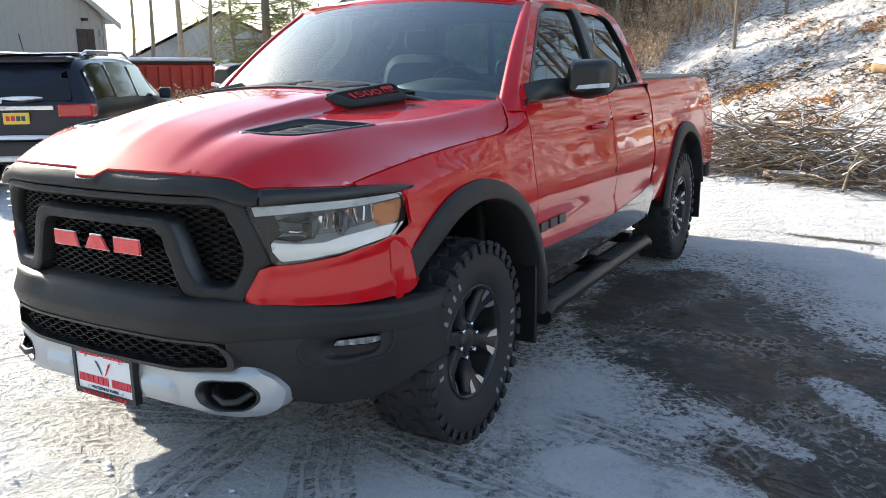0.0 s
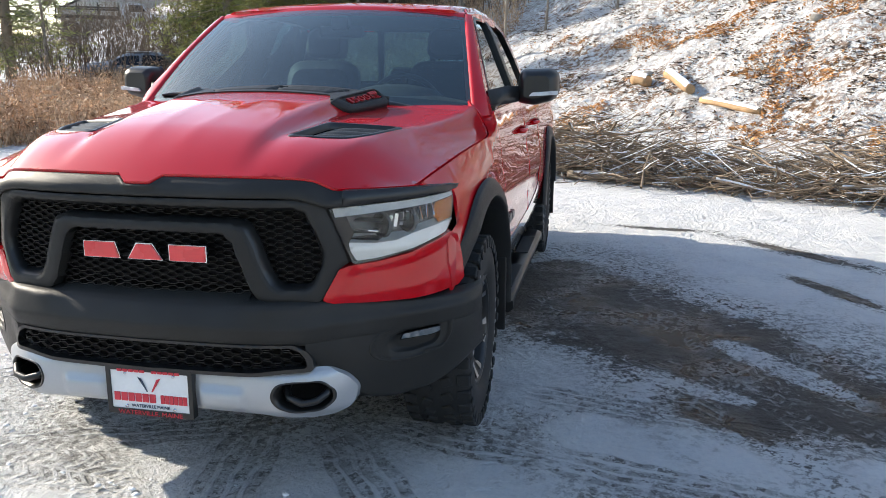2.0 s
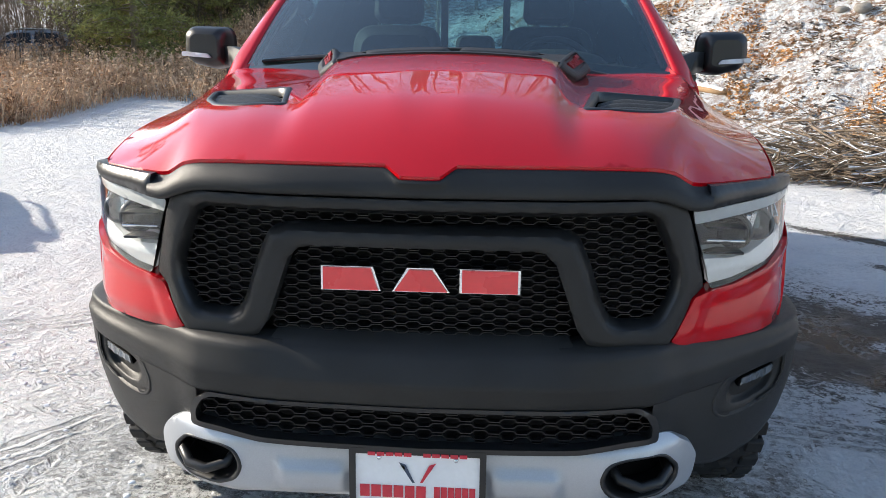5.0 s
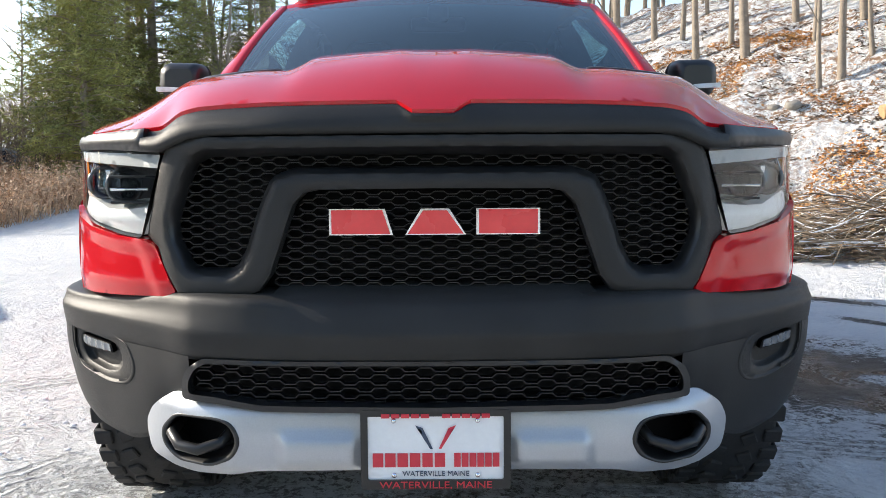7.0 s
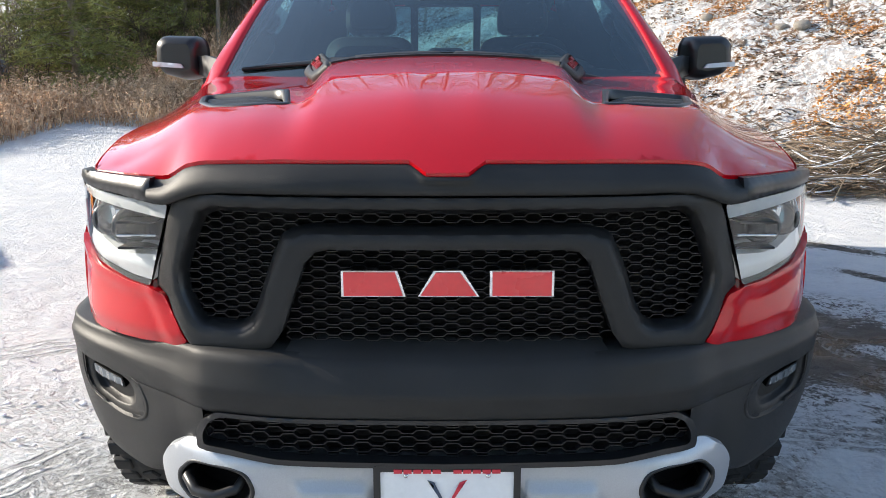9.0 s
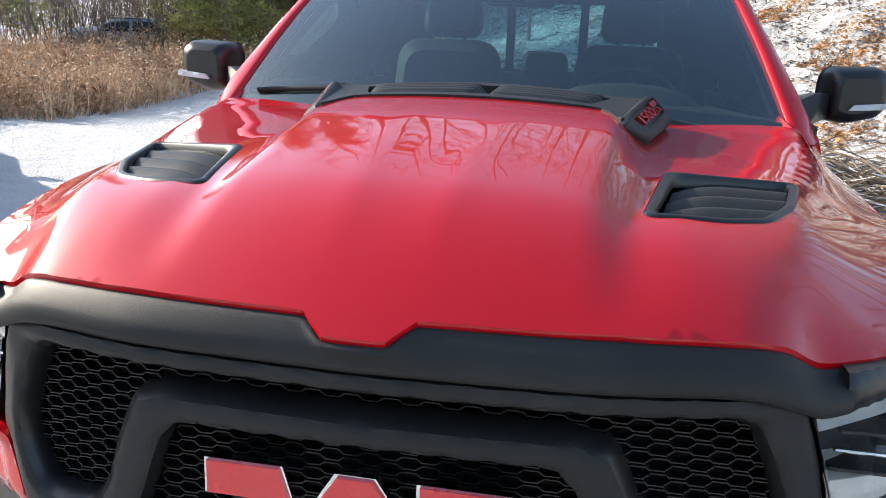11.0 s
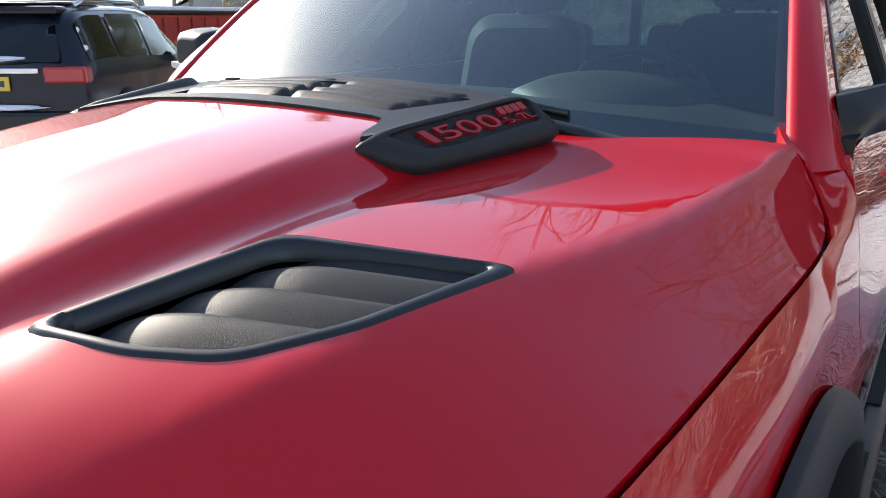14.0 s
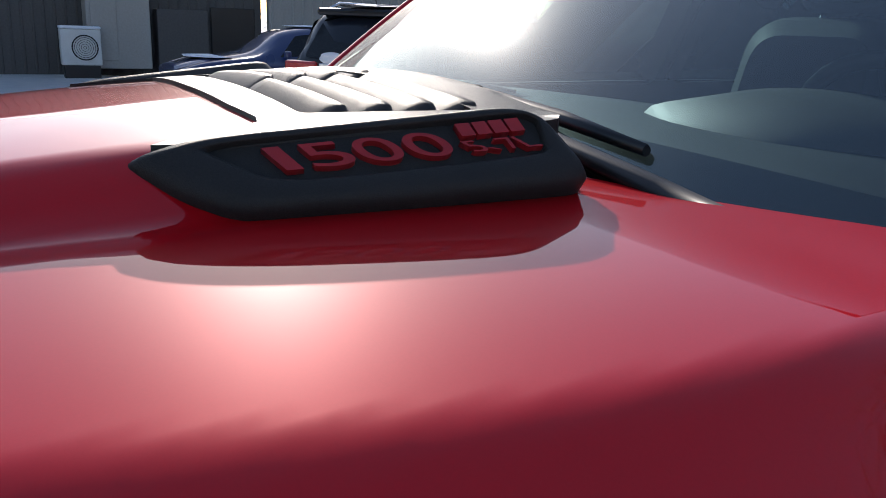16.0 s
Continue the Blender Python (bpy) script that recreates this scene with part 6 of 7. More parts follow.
def branch_pile():
    rnd = random.Random(77)
    bm, snow = bmesh.new(), bmesh.new()
    for i in range(2600):
        t = rnd.random()
        cx, cy = PILE[0][0] + (PILE[1][0] - PILE[0][0]) * t, PILE[0][1] + (PILE[1][1] - PILE[0][1]) * t
        d = abs(rnd.gauss(0, .9))
        x, y = cx + d * .55 + rnd.uniform(-.3, .3), cy + d * .75 + rnd.uniform(-.3, .3)
        top = (.62 + .3 * math.sin(t * 9)) * math.exp(-((d - .8) / 1.1) ** 2)
        z = bank(x, y) + rnd.uniform(.02, 1) ** 1.3 * top
        L = rnd.uniform(.3, 1.5)
        az = rnd.gauss(math.atan2(PILE[1][1] - PILE[0][1], PILE[1][0] - PILE[0][0]), 1.0)
        up = rnd.gauss(.06, .30)
        v = Vector((math.cos(az), math.sin(az), up)) * L / 2
        c = Vector((x, y, z))
        e = c + v
        e.z = max(e.z, bank(e.x, e.y) + .02)
        s = c - v
        s.z = max(s.z, bank(s.x, s.y) + .02)
        r = rnd.choice((.004, .004, .005, .006, .007, .008, .010, .013, .020))
        stick(bm, s, e, r, rnd)
        if i % 5 == 0:
            lift = Vector((0, 0, r + .003))
            a, b = rnd.uniform(0, .4), rnd.uniform(.6, 1)
            stick(snow, s.lerp(e, a) + lift, s.lerp(e, b) + lift, r * .8 + .004, rnd)
    me = bpy.data.meshes.new("branch_pile")
    bm.to_mesh(me)
    bm.free()
    me.materials.append(twig)
    me2 = bpy.data.meshes.new("pile_snow")
    snow.to_mesh(me2)
    snow.free()
    me2.materials.append(snow_cap)
    tagged(new("pile_snow", me2), "thin snow caught along the heaped branches", "snow", kind="stuff")
    tagged(new("branch_pile", me), "long heap of cut grey branches at the foot of the bank", "branch pile", kind="stuff")


branch_pile()


def log_at(p, q, r, seed, mat, snow=True, lb="cut log lying on the snowy bank"):
    rnd = random.Random(seed)
    a, b = Vector(p), Vector(q)
    t = thing("log", lb, "log", tuple(a), group="cut logs")
    d = b - a
    pts = [tuple(d * f + Vector((0, 0, rnd.uniform(-.02, .02)))) for f in (0, .25, .5, .75, 1)]
    part("wood", tube(pts, r, 11, None, True, [1, .97, .93, .95, .86]), mat, t)
    if snow:
        side = d.cross(Vector((0, 0, 1))).normalized()
        rows = []
        for s, h in ((-.85, .45), (-.5, .95), (0, 1.15), (.5, .95), (.85, .45)):
            rows.append([tuple(d * f + side * s * r + Vector((0, 0, h * r + (.012 if .1 < f < .95 else 0) + rnd.uniform(-.006, .006)))) for f in (.04, .2, .35, .5, .65, .8, .96)])
        part("snow_cover", loft(rows), snow_cap, t, "strip of settled snow")
    return t


rnd = random.Random(5)
for p, q, r, mt, sn in LOGS:
    log_at((p[0], p[1], bank(*p) + r * .8), (q[0], q[1], bank(*q) + r * .8), r, int(p[0] * 100), cutwood if mt == "wood" else bark, sn)


def scatter_leaves():
    rnd = random.Random(9)
    vs, fs = [], []
    for i in range(110000):
        x, y = rnd.uniform(-2, 12), rnd.uniform(5, 22)
        d = (.40 * x + .36 * y - 5.0) / .538
        if d < .3 or d > 9:
            continue
        if noise.noise(Vector((x * .55, y * .55, 11))) + .35 * noise.noise(Vector((x * 2, y * 2, 4))) < .36 - .26 * step(2.5, 6.5, x) + .24 * step(7.2, 9.2, x) and rnd.random() > .03:
            continue
        c = Vector((x, y, bank(x, y) + rnd.uniform(.01, .05)))
        v = Vector((rnd.uniform(-1, 1), rnd.uniform(-1, 1), rnd.uniform(-.2, .6))).normalized() * rnd.uniform(.022, .05)
        s = v.cross(Vector((rnd.uniform(-.5, .5), rnd.uniform(-.5, .5), 1))).normalized() * rnd.uniform(.014, .03)
        k = len(vs)
        vs += [tuple(c - v), tuple(c + s), tuple(c + v), tuple(c - s + Vector((0, 0, .015)))]
        fs.append((k, k + 1, k + 2, k + 3))
    me = bpy.data.meshes.new("fallen_leaves")
    me.from_pydata(vs, [], fs)
    me.materials.append(leaf)
    tagged(new("fallen_leaves", me), "brown oak leaves scattered over the snowy bank", "leaves", kind="stuff")


scatter_leaves()


def bank_debris():
    rnd = random.Random(19)
    vs, fs = [], []
    for i in range(52000):
        x, y = rnd.uniform(-2, 13), rnd.uniform(5, 24)
        d = (.40 * x + .36 * y - 5.0) / .538
        if d < .4 or d > 10 or noise.noise(Vector((x * 1.3, y * 1.3, 5))) + .5 * noise.noise(Vector((x * 4, y * 4, 1))) < .02:
            continue
        c = Vector((x, y, bank(x, y) + .012))
        az = rnd.uniform(0, 6.28)
        L = rnd.choice((.02, .03, .04, .06, .12))
        v = Vector((math.cos(az), math.sin(az), rnd.uniform(-.1, .5))) * L
        s = Vector((-math.sin(az), math.cos(az), .5)) * rnd.uniform(.008, .026)
        k = len(vs)
        vs += [tuple(c - v), tuple(c + s), tuple(c + v), tuple(c - s)]
        fs.append((k, k + 1, k + 2, k + 3))
    me = bpy.data.meshes.new("bank_debris")
    me.from_pydata(vs, [], fs)
    me.materials.append(brush_bark)
    tagged(new("bank_debris", me), "dark twigs and bark bits strewn on the bank", "debris", kind="stuff")


bank_debris()
for i, (x, y, s) in enumerate(STONES):
    rnd = random.Random(100 + i)
    bm = bmesh.new()
    bmesh.ops.create_icosphere(bm, subdivisions=2, radius=s)
    for v in bm.verts:
        v.co = v.co * (1 + .25 * noise.noise(v.co * 2 / s + Vector((i, 0, 0))) + .18 * noise.noise(v.co * 5 / s)) * Vector((1.1, .9, .7))
    o = part("stone", bm, surf("field_stone", (.24, .22, .19), .85, 0, .3, 4, 40, bump=.006) if i == 0 else bpy.data.materials["field_stone"])
    o.location = (x, y, bank(x, y) + s * .3)
    tagged(o, "weathered brown stone half sunk in snow", "stone", "stones on the bank")
    for f in o.data.polygons:
        f.use_smooth = True

# snow lumps kicked up round the lot
def snow_lump(x, y, s, seed):
    bm = bmesh.new()
    bmesh.ops.create_icosphere(bm, subdivisions=2, radius=1)
    for v in bm.verts:
        v.co = v.co * (1 + .35 * noise.noise(v.co * 1.7 + Vector((seed, 0, 0))))
        v.co = Vector((v.co.x * s, v.co.y * s * .8, v.co.z * s * .45))
    return bm


vs, fs = [], []
rnd = random.Random(14)
for i in range(1300):
    x, y = (rnd.uniform(-6, 5), rnd.uniform(-3, 9)) if i < 420 else (rnd.uniform(-2.4, 2.8), rnd.uniform(-1.2, 2.2))
    if (-1.0 < x < 1.0 and .2 < y < 5.8) or (x > .9 and y > .4):
        continue
    s = rnd.choice((.006, .008, .010, .014))
    bm = snow_lump(x, y, s, i)
    k = len(vs)
    z = bank(x, y)
    vs += [(v.co.x + x, v.co.y + y, v.co.z + z) for v in bm.verts]
    fs += [tuple(k + v.index for v in f.verts) for f in bm.faces]
    bm.free()
me = bpy.data.meshes.new("snow_crumbs")
me.from_pydata(vs, [], fs)
me.materials.append(snow_cap)
me.shade_smooth()
tagged(new("snow_crumbs", me), "loose crumbs of kicked-up snow on the lot", "snow", kind="stuff")


# ==== parked vehicles ====
def small_wheel(par, x, y, r, w=.22):
    wl = part("wheel", spin_of([(-w / 2, r * .62), (-w / 2, r * .93), (-w * .38, r), (w * .38, r), (w / 2, r * .93), (w / 2, r * .62), (w * .42, r * .6)], 32), rubber, par)
    wl.location = (x, y, r)
    rm = part("rim", spin_of([(.0, r * .62), (w * .3, r * .6), (w * .3, r * .54), (.0, r * .5)], 28), machined, wl)
    s = 1 if x > 0 else -1
    if s < 0:
        rm.rotation_euler = (0, 0, math.pi)
    for k in range(5):
        bm = box((.02, -.03, .03), (.06, .03, r * .58), .006)
        bmesh.ops.transform(bm, matrix=pose(0, 0, 0, 0, 0, 0 if s > 0 else 180) @ pose(0, 0, 0, 72 * k), verts=bm.verts)
        part("spoke", bm, machined, wl)
    bm = spin_of([(.01, r * .56), (.01, 0)], 20)
    if s < 0:
        bmesh.ops.transform(bm, matrix=pose(0, 0, 0, 0, 0, 180), verts=bm.verts)
    part("wheel_well", bm, black_deep, wl)
    return wl


def vehicle(name, label, at, turn, stations, paint, r, axles, snow=True):
    """A parked car: stations (y, half width, sill, belt, roof half width, roof) from tail to nose."""
    v = thing(name, label, "car", at, turn)
    f = [curve_of([s[0] for s in stations], [s[k] for s in stations]) for k in range(1, 6)]
    y0, y1 = stations[0][0], stations[-1][0]
    ys = np.linspace(y0, y1, 44)

    def section(y):
        hw, lo, be, hr, ro = (g(y) for g in f)
        half = [(0, lo), (hw * .86, lo), (hw * .97, lo + .10), (hw, lo + .28), (hw, be - .12), (hw * .975, be), (hr + (hw * .975 - hr) * .35, be + (ro - be) * .62), (hr, ro - .07), (hr * .88, ro - .015), (hr * .5, ro + .01), (0, ro + .015)]
        return [(x, y, z) for x, z in half] + [(-x, y, z) for x, z in reversed(half[1:-1])]

    rails = [section(y) for y in ys]
    bm = loft(rails, closed=True, cap=True)
    bmesh.ops.recalc_face_normals(bm, faces=bm.faces)
    part("body", bm, paint, v)
    for x in (-1, 1):
        for ay in axles:
            bm = spin_of([(0, r * 1.22), (.02, r * 1.2), (.02, 0)], 30)
            o = part("wheel_arch", bm, black_deep, v)
            o.location = (x * (f[0](ay) - .012), ay, r * 1.02)
            if x < 0:
                o.rotation_euler = (0, 0, math.pi)
            small_wheel(v, x * (f[0](ay) - .09), ay, r)

    def side_pane(a, b, lo, hi, nm="side_window", rise=0.0):
        for s in (-1, 1):
            def fn(y, t):
                hw, l, be, hr, ro = (g(y) for g in f)
                x0, x1 = hw * .975, hr
                q = (t * (ro - be)) / (ro - be)
                xx = x0 + (hr + (x0 - hr) * .35 - x0) * min(q / .62, 1) if q < .62 else hr + (x0 - hr) * .35 * (1 - (q - .62) / .38)
                return (s * (xx + .008), y, be + t * (ro - be))
            part(nm, panel(rounded([(a, lo), (b + rise, lo), (b, hi), (a + .06, hi)], .05), fn, .08), dark_pane, v)
    return v, f, side_pane


SUV_ST = [(0, .90, .45, 1.02, .68, 1.10), (.10, .93, .35, 1.05, .69, 1.30), (.30, .945, .33, 1.06, .70, 1.62), (.6, .95, .32, 1.07, .70, 1.69), (1.8, .96, .30, 1.05, .70, 1.70), (2.7, .96, .30, 1.04, .68, 1.66), (3.25, .95, .30, 1.04, .66, 1.45), (3.7, .94, .30, 1.02, .70, 1.10), (4.5, .92, .32, .96, .66, 1.0), (4.85, .84, .38, .85, .55, .92)]
suv, sf, pane = vehicle("suv", "dark SUV dusted with snow, parked nose-in beside the building", SUV_AT, SUV_TURN, SUV_ST, suv_paint, .37, (.95, 3.85))
pane(.22, .95, .14, .84)
pane(1.02, 1.95, .12, .86)
pane(2.02, 2.8, .10, .82, rise=.28)
back_glass = rounded([(-.68, 1.14), (.68, 1.14), (.56, 1.57), (-.56, 1.57)], .06)
part("rear_window", panel(back_glass, lambda x, z: (x, -.022 + max(0, z - 1.10) * .58, z), .1), dark_pane, suv, "dark rear window")
part("chrome_strip", box((-.46, -.03, 1.03), (.46, .0, 1.085), .01), chrome, suv)
for s in (-1, 1):
    tl = part("tail_lamp", box((s * .50, -.035, .93), (s * .93, .16, 1.10), .03), tail_red, suv, "red tail lamp")
    part("roof_rail", tube([(s * .66, .5, 1.68), (s * .67, .7, 1.74), (s * .67, 2.2, 1.75), (s * .65, 2.5, 1.68)], .022, 8), chrome, suv)
    m = part("door_mirror", box((s * .95, 3.0, 1.05), (s * 1.14, 3.12, 1.22), .04), suv_paint, suv)
part("plate", box((-.155, -.03, .86), (.155, -.005, 1.0), .005), yellow_plate, suv, "yellow number plate with plain bars")
for k in range(4):
    part("plate_bar", box((-.12 + k * .062, -.034, .90), (-.075 + k * .062, -.029, .96)), plate_red if k < 2 else plate_ink, suv)
part("rear_bumper", box((-.88, -.07, .42), (.88, .10, .66), .05), black_satin, suv)
part("lower_trim", box((-.60, -.085, .40), (.60, -.02, .48), .02), machined, suv)
part("name_bar", box((-.30, -.036, 1.05), (-.10, -.028, 1.08)), machined, suv)
part("antenna", tube([(.0, .45, 1.68), (.02, .3, 1.95)], .008, 6), black_satin, suv)
part("spoiler", box((-.62, .16, 1.60), (.62, .45, 1.68), .03), suv_paint, suv)
part("wiper", tube([(.05, -.05, 1.13), (.35, -.04, 1.16)], .012, 6), black_satin, suv)
for c, s in (((0, 1.0, 1.715), (.60, .9, .025)), ((.08, .02, 1.17), (.26, .04, .03)), ((-.30, -.01, 1.14), (.16, .04, .07)), ((0, -.06, .70), (.5, .05, .03))):
    bm = bmesh.new()
    bmesh.ops.create_icosphere(bm, subdivisions=3, radius=1)
    for v in bm.verts:
        k = 1 + .3 * noise.noise(v.co * 2 + Vector(c))
        v.co = Vector((c[0] + v.co.x * s[0] * k, c[1] + v.co.y * s[1] * k, c[2] + v.co.z * s[2]))
    part("snow_patch", bm, snow_cap, suv, "patch of snow")

SEDAN_ST = [(0, .80, .40, .82, .55, .95), (.25, .88, .28, .90, .60, 1.02), (.9, .92, .24, .92, .58, 1.10), (1.5, .93, .22, .92, .56, 1.36), (2.3, .93, .22, .91, .56, 1.42), (2.9, .93, .22, .90, .56, 1.34), (3.5, .92, .22, .88, .66, .98), (4.3, .90, .24, .80, .66, .86), (4.75, .80, .30, .66, .55, .74)]
for at, turn, paint, lb in CARS:
    car, cf, cpane = vehicle("sedan", lb, at, turn, SEDAN_ST, paint, .33, (.85, 3.75))
    cpane(1.1, 1.95, .12, .80, rise=.0)
    cpane(2.02, 2.75, .10, .80, rise=.35)
    for s in (-1, 1):
        part("tail_lamp", box((s * .45, -.01, .70), (s * .80, .06, .82), .02), tail_red, car)
        part("door_mirror", box((s * .92, 2.95, .92), (s * 1.06, 3.05, 1.04), .03), paint, car)
    for c, s in (((0, 2.1, 1.44), (.5, .6, .02)), ((0, 4.0, .90), (.6, .5, .02)), ((0, .6, 1.06), (.5, .3, .02))):
        bm = bmesh.new()
        bmesh.ops.create_icosphere(bm, subdivisions=3, radius=1)
        for v in bm.verts:
            k = 1 + .3 * noise.noise(v.co * 2 + Vector(c))
            v.co = Vector((c[0] + v.co.x * s[0] * k, c[1] + v.co.y * s[1] * k, c[2] + v.co.z * s[2]))
        part("snow_patch", bm, snow_cap, car, "patch of snow")

# flat-bed work truck far beyond the brush
wt = thing("work_truck", "white cab work truck with a dark flat bed beyond the brush", "truck", *WORK_TRUCK)
bm = loft([[(-.95, y, lo), (.95, y, lo), (.98, y, (lo + hi) / 2), (.85, y, hi), (-.85, y, hi), (-.98, y, (lo + hi) / 2)] for y, lo, hi in ((0, .55, 2.15), (.9, .55, 2.2), (1.5, .55, 2.1), (1.95, .55, 1.5), (2.9, .6, 1.42), (3.05, .7, 1.2))], closed=True, cap=True)
part("cab", bm, pale_paint, wt)
part("flat_bed", box((-1.15, -4.2, 1.0), (1.15, -.1, 1.25), .03), black_satin, wt)
for y in (-4.1, -2.8, -1.5, -.2):
    for s in (-1, 1):
        part("stake", box((s * 1.05, y, 1.25), (s * 1.12, y + .08, 2.1), .01), black_satin, wt)
for s in (-1, 1):
    part("bed_rail", box((s * 1.05, -4.1, 1.7), (s * 1.12, -.1, 1.82), .01), black_satin, wt)
    part("side_window", panel(rounded([(.5, 1.55), (1.6, 1.55), (1.35, 2.0), (.55, 2.0)], .05), lambda y, z: (s * (.99 - (z - 1.4) * .16 + .01), y, z), .1), dark_pane, wt)
    for y in (-3.2, 2.2):
        small_wheel(wt, s * .88, y, .45, .28)


# ==== buildings ====
def ribbed_wall(p, q, z0, tops, mat, name, pitch=.3):
    """A wall of ribbed sheet from p to q; tops: (along 0..1, height)."""
    p, q = Vector((*p, 0)), Vector((*q, 0))
    L = (q - p).length
    d = (q - p) / L
    n = Vector((d.y, -d.x, 0))
    ht = lambda t: float(np.interp(t, [a for a, _ in tops], [b for _, b in tops]))
    bot, top = [], []
    x = 0.0
    while x <= L:
        for dx, o in ((0, 0), (.22 * pitch, 0), (.28 * pitch, .02), (.42 * pitch, .02), (.48 * pitch, 0)):
            s = min(x + dx, L)
            b = p + d * s + n * o
            bot.append((b.x, b.y, z0)), top.append((b.x, b.y, ht(s / L)))
        x += pitch
    bm = loft([bot, top])
    for f in bm.faces:
        f.smooth = False
    back = [(a[0] - n.x * .2, a[1] - n.y * .2, a[2]) for a in (bot[0], bot[-1])], [(a[0] - n.x * .2, a[1] - n.y * .2, a[2]) for a in (top[0], top[-1])]
    loft([top, [(a[0] - n.x * .2, a[1] - n.y * .2, a[2]) for a in top]], bm=bm)
    loft(list(back), bm=bm)
    return bm, d, n


shop = thing("metal_building", "beige metal shop building with a brown panelled door", "building")
A, B = SHOP
bm, d, n = ribbed_wall(A, B, -.1, [(0, 5.6), (.62, 5.6), (1, 3.24)], siding, "wall")
part("wall", bm, siding, shop)
pa, pb = Vector((*A, 0)), Vector((*B, 0))
L = (pb - pa).length
bm, d2, n2 = ribbed_wall(B, tuple((pb - n * 14)[:2]), -.1, [(0, 3.24), (1, 3.24)], siding, "wall")
part("wall", bm, siding, shop)


def on_wall(s0, s1, z0, z1, depth, off=0.0):
    a, b = pa + d * (L - s1), pa + d * (L - s0)
    m = Matrix(((d.x, n.x, 0, a.x), (d.y, n.y, 0, a.y), (0, 0, 1, 0), (0, 0, 0, 1)))
    bm = box((0, off, z0), ((b - a).length, off + depth, z1), .01, None, m)
    bmesh.ops.recalc_face_normals(bm, faces=bm.faces)
    return bm


door = part("door", on_wall(.42, 1.07, 1.9, 2.8, .05, .02), brown_paint, shop, "dark brown panelled loft door")
for i in range(2):
    for j in range(3):
        part("door_panel", on_wall(.47 + i * .29, .47 + i * .29 + .24, 1.95 + j * .28, 2.18 + j * .28, .03, .06), brown_paint, door)
part("wall_lamp", on_wall(.70, .86, 3.05, 3.15, .18, .02), black_satin, shop, "small dark wall lamp")
part("meter_box", on_wall(.12, .22, 2.6, 2.8, .1, .02), siding, shop)
part("corner_trim", on_wall(-.06, .06, -.1, 3.2, .05, .01), siding, shop)
up0 = pa + d * (L * .62)
roof_pts = [[up0 + Vector((0, 0, 5.66)) + n * o, pb + d * .45 + Vector((0, 0, 3.0)) + n * o] for o in (.35, -14)]
bm = loft([[tuple(p) for p in r] for r in roof_pts])
loft([[tuple(p - Vector((0, 0, .22))) for p in roof_pts[0]], [tuple(p) for p in roof_pts[0]]], bm=bm)
loft([[tuple(p) for p in (pa + Vector((0, 0, 5.66)) + n * o, up0 + Vector((0, 0, 5.66)) + n * o)] for o in (.35, -14)], bm=bm)
part("roof", bm, roofing, shop)
annex = thing("annex_building", "dark charcoal sided annex with equipment along its wall", "building")
C, D = ANNEX
bm, d3, n3 = ribbed_wall(C, D, -.1, [(0, 5.2), (1, 5.2)], siding_dark, "wall", .25)
part("wall", bm, siding_dark, annex)
part("roof", box((min(C[0], D[0]) - 8, C[1], 5.1), (max(C[0], D[0]) + .3, D[1], 5.3), .02), roofing, annex)
part("service_door", box((ANNEX[0][0] + .02, 6.4, .1), (ANNEX[0][0] + .08, 7.6, 1.8), .02), black_satin, annex)
part("storage_cabinet", box((ANNEX[0][0] + .05, 3.2, .2), (ANNEX[0][0] + .8, 4.7, 2.3), .03), siding, annex, "tan storage cabinet against the wall")
part("cabinet_door", box((ANNEX[0][0] + .81, 3.3, .4), (ANNEX[0][0] + .83, 3.9, 2.2), .01), siding, annex)
part("dark_cabinet", box((ANNEX[0][0] + .05, 4.9, .2), (ANNEX[0][0] + .6, 6.2, 1.7), .03), siding_dark, annex)
hp = thing("heat_pump", "white outdoor heat pump unit with a round fan grille", "heat pump", HEAT_PUMP, 0)
part("case", box((-.2, -.45, .3), (.2, .45, 1.15), .03), unit_white, hp)
bm = spin_of([(.21, .30), (.225, .29), (.225, .27)], 32)
part("fan_ring", bm, black_satin, hp)
for k in range(5):
    part("grille_ring", spin_of([(.212, .05 * k + .03), (.220, .05 * k + .035), (.212, .05 * k + .04)], 24), black_satin, hp)
for o in hp.children:
    if o.name.startswith(("fan_ring", "grille_ring")):
        o.location = (0, .08, .72)
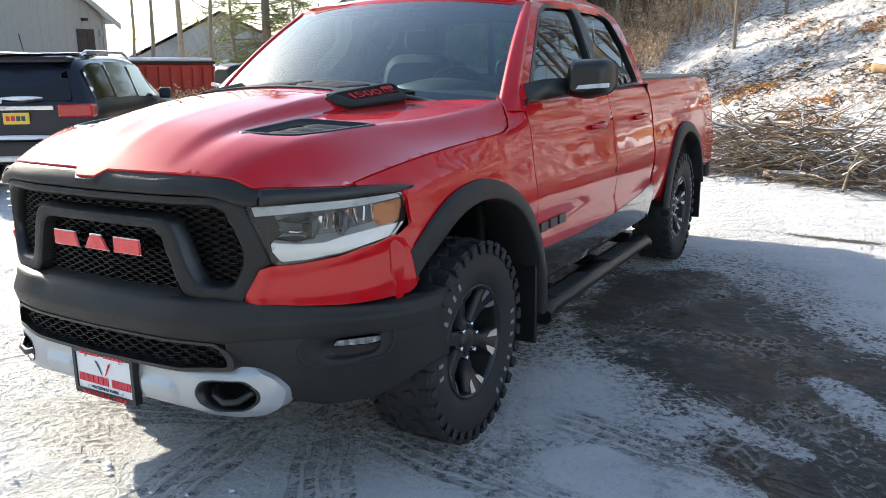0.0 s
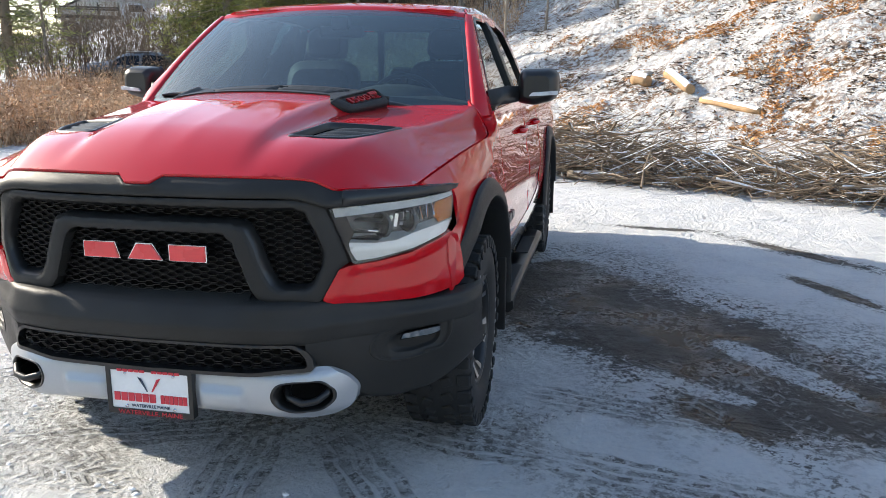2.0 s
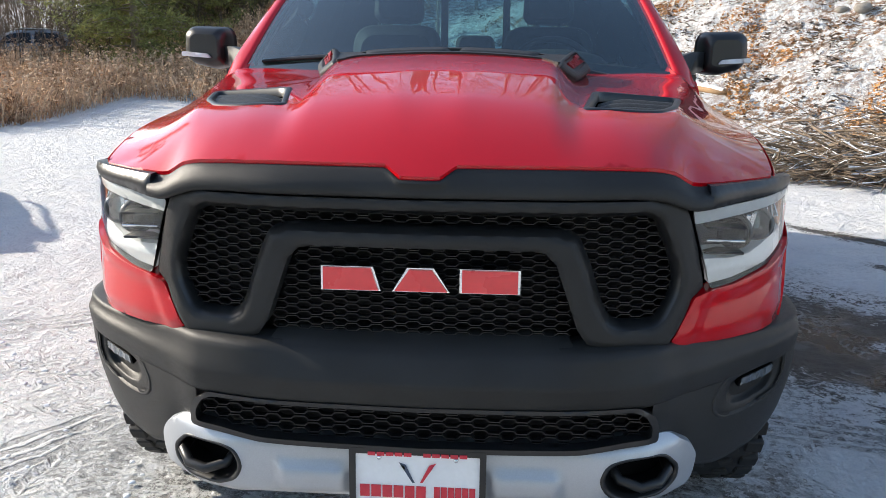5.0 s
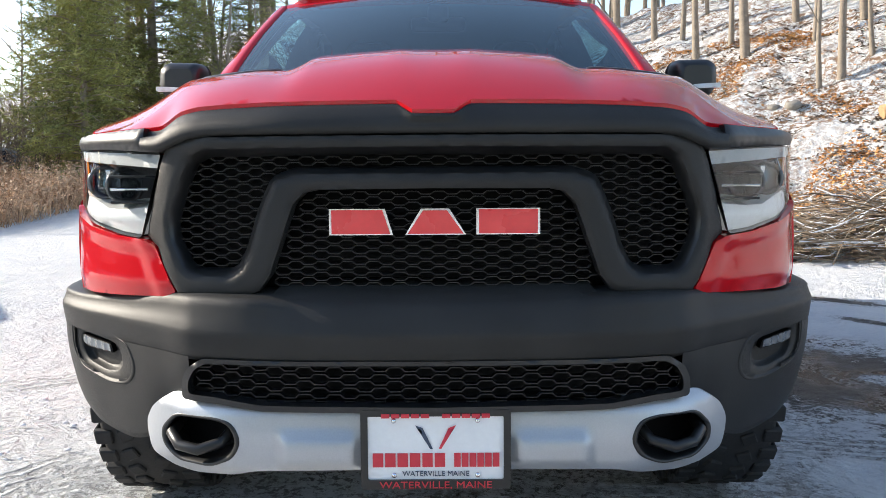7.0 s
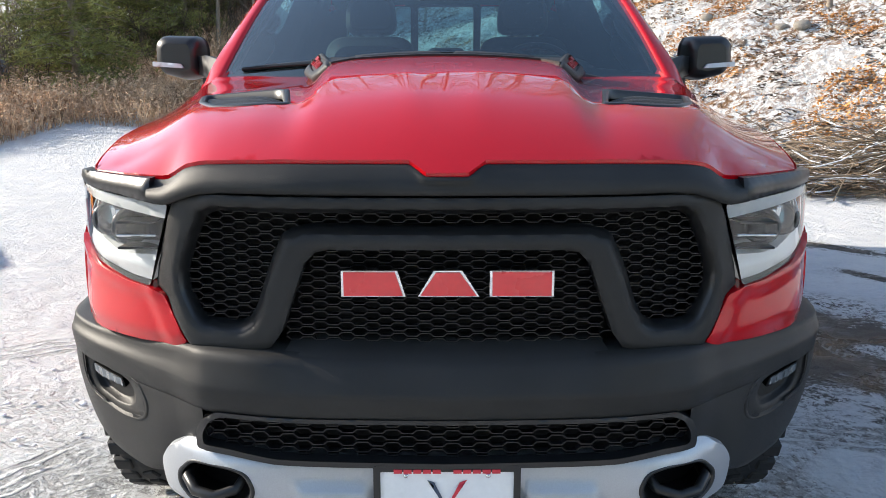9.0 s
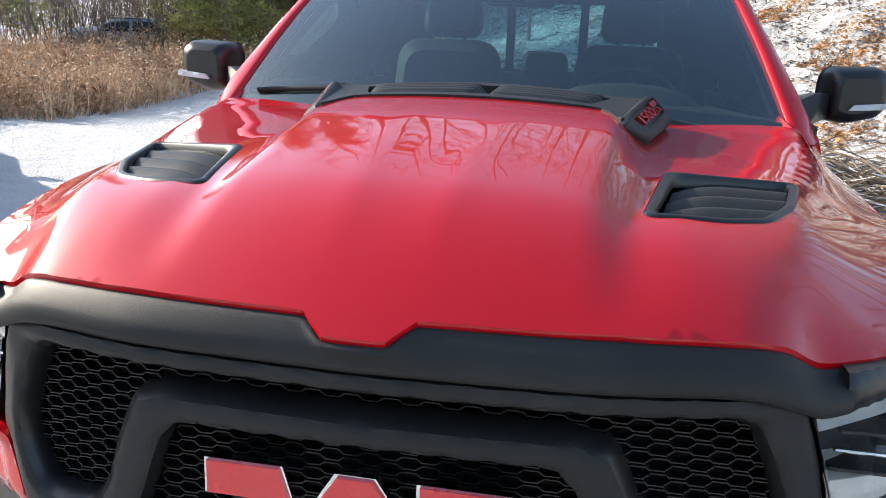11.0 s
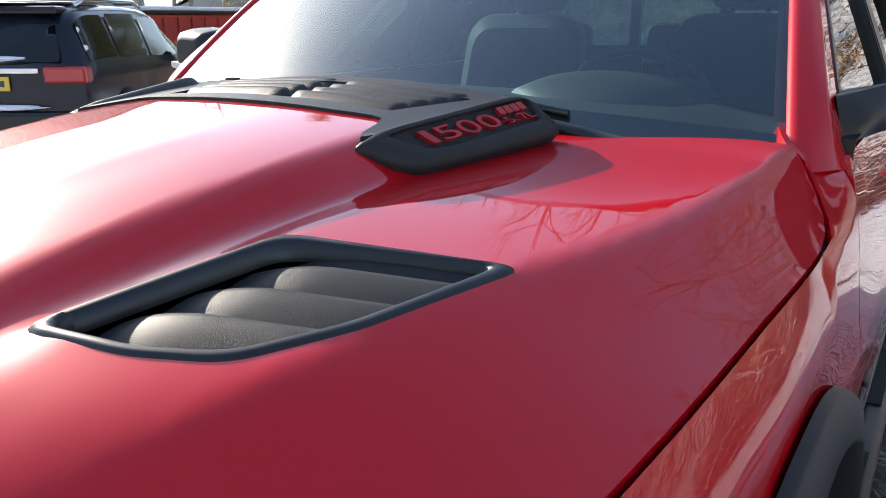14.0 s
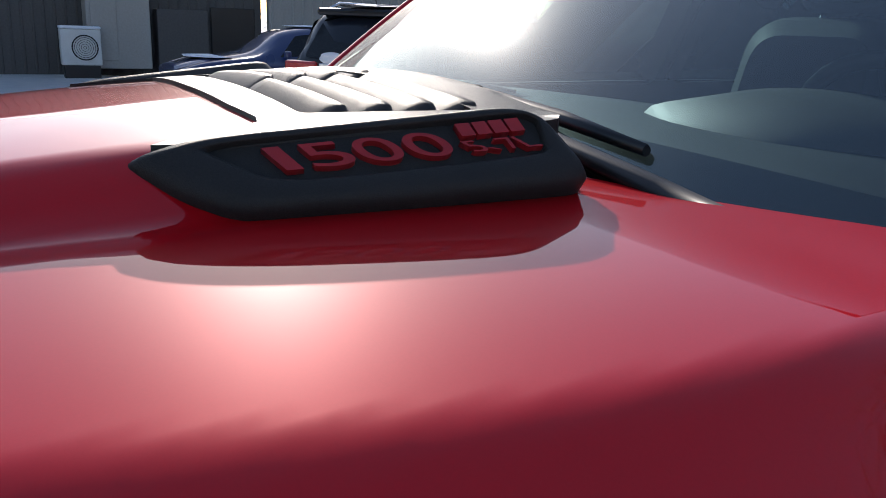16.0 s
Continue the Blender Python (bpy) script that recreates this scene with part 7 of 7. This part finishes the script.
part("stand", box((-.2, -.4, -.05), (.2, .4, .30), .02), black_satin, hp)
bm = box((-.22, -.46, 1.15), (.22, .46, 1.22), .03)
part("snow_cover", bm, snow_cap, hp)

# red steel container with snow on its lid
box_c = thing("waste_container", "red steel roll-off container with snow on its lid", "container", CONTAINER, CONTAINER_TURN)
part("tub", box((-1.0, -2.1, .15), (1.0, 2.1, 1.62), .03), crate_red, box_c)
for k in range(9):
    for s in (-1, 1):
        part("rib", box((s * 1.0, -2.0 + k * .5, .2), (s * 1.06, -1.92 + k * .5, 1.55), .01), crate_red, box_c)
part("lid", box((-1.05, -2.15, 1.62), (1.05, 2.15, 1.70), .02), black_satin, box_c)
bm = box((-1.0, -2.1, 1.70), (1.0, 2.1, 1.80), .05)
part("snow_cover", bm, snow_cap, box_c)

# far house with a gable, and a pole
far = thing("far_house", "pale grey gabled house beyond the lot", "house", FAR_HOUSE, FAR_TURN)
part("wall", panel([(-6, 0), (6, 0), (6, 3.2), (0, 6.2), (-6, 3.2)], lambda u, v: (u, 0, v), 2, (), (0, 12, 0)), siding, far)
for s in (-1, 1):
    bm = loft([[(0, -.4, 6.4), (s * 6.6, -.4, 3.1)], [(0, 12.4, 6.4), (s * 6.6, 12.4, 3.1)]])
    part("roof", bm, roofing, far)
part("garage_door", box((-1.8, -.06, 0), (1.2, .02, 2.6), .02), unit_white, far)
part("window", box((2.6, -.05, 1.4), (3.8, .02, 2.5), .02), dark_pane, far)
far2 = copy_thing(far, pose(*FAR_HOUSE_2))
pole = thing("utility_pole", "wooden utility pole with a cross arm and wires", "utility pole", POLE)
part("post", tube([(0, 0, -.3), (0, 0, 9)], .14, 10, None, True, [1, .7]), bark, pole)
part("cross_arm", box((-.9, -.05, 8.2), (.9, .05, 8.35), .01), bark, pole)
for x in (-.8, 0, .8):
    part("insulator", spin_of([(-.06, .0), (-.05, .04), (.05, .04), (.06, 0)], 10), unit_white, pole).location = (x, 0, 8.45)
part("transformer", tube([(.3, 0, 6.9), (.3, 0, 7.6)], .2, 12), grey_paint, pole)
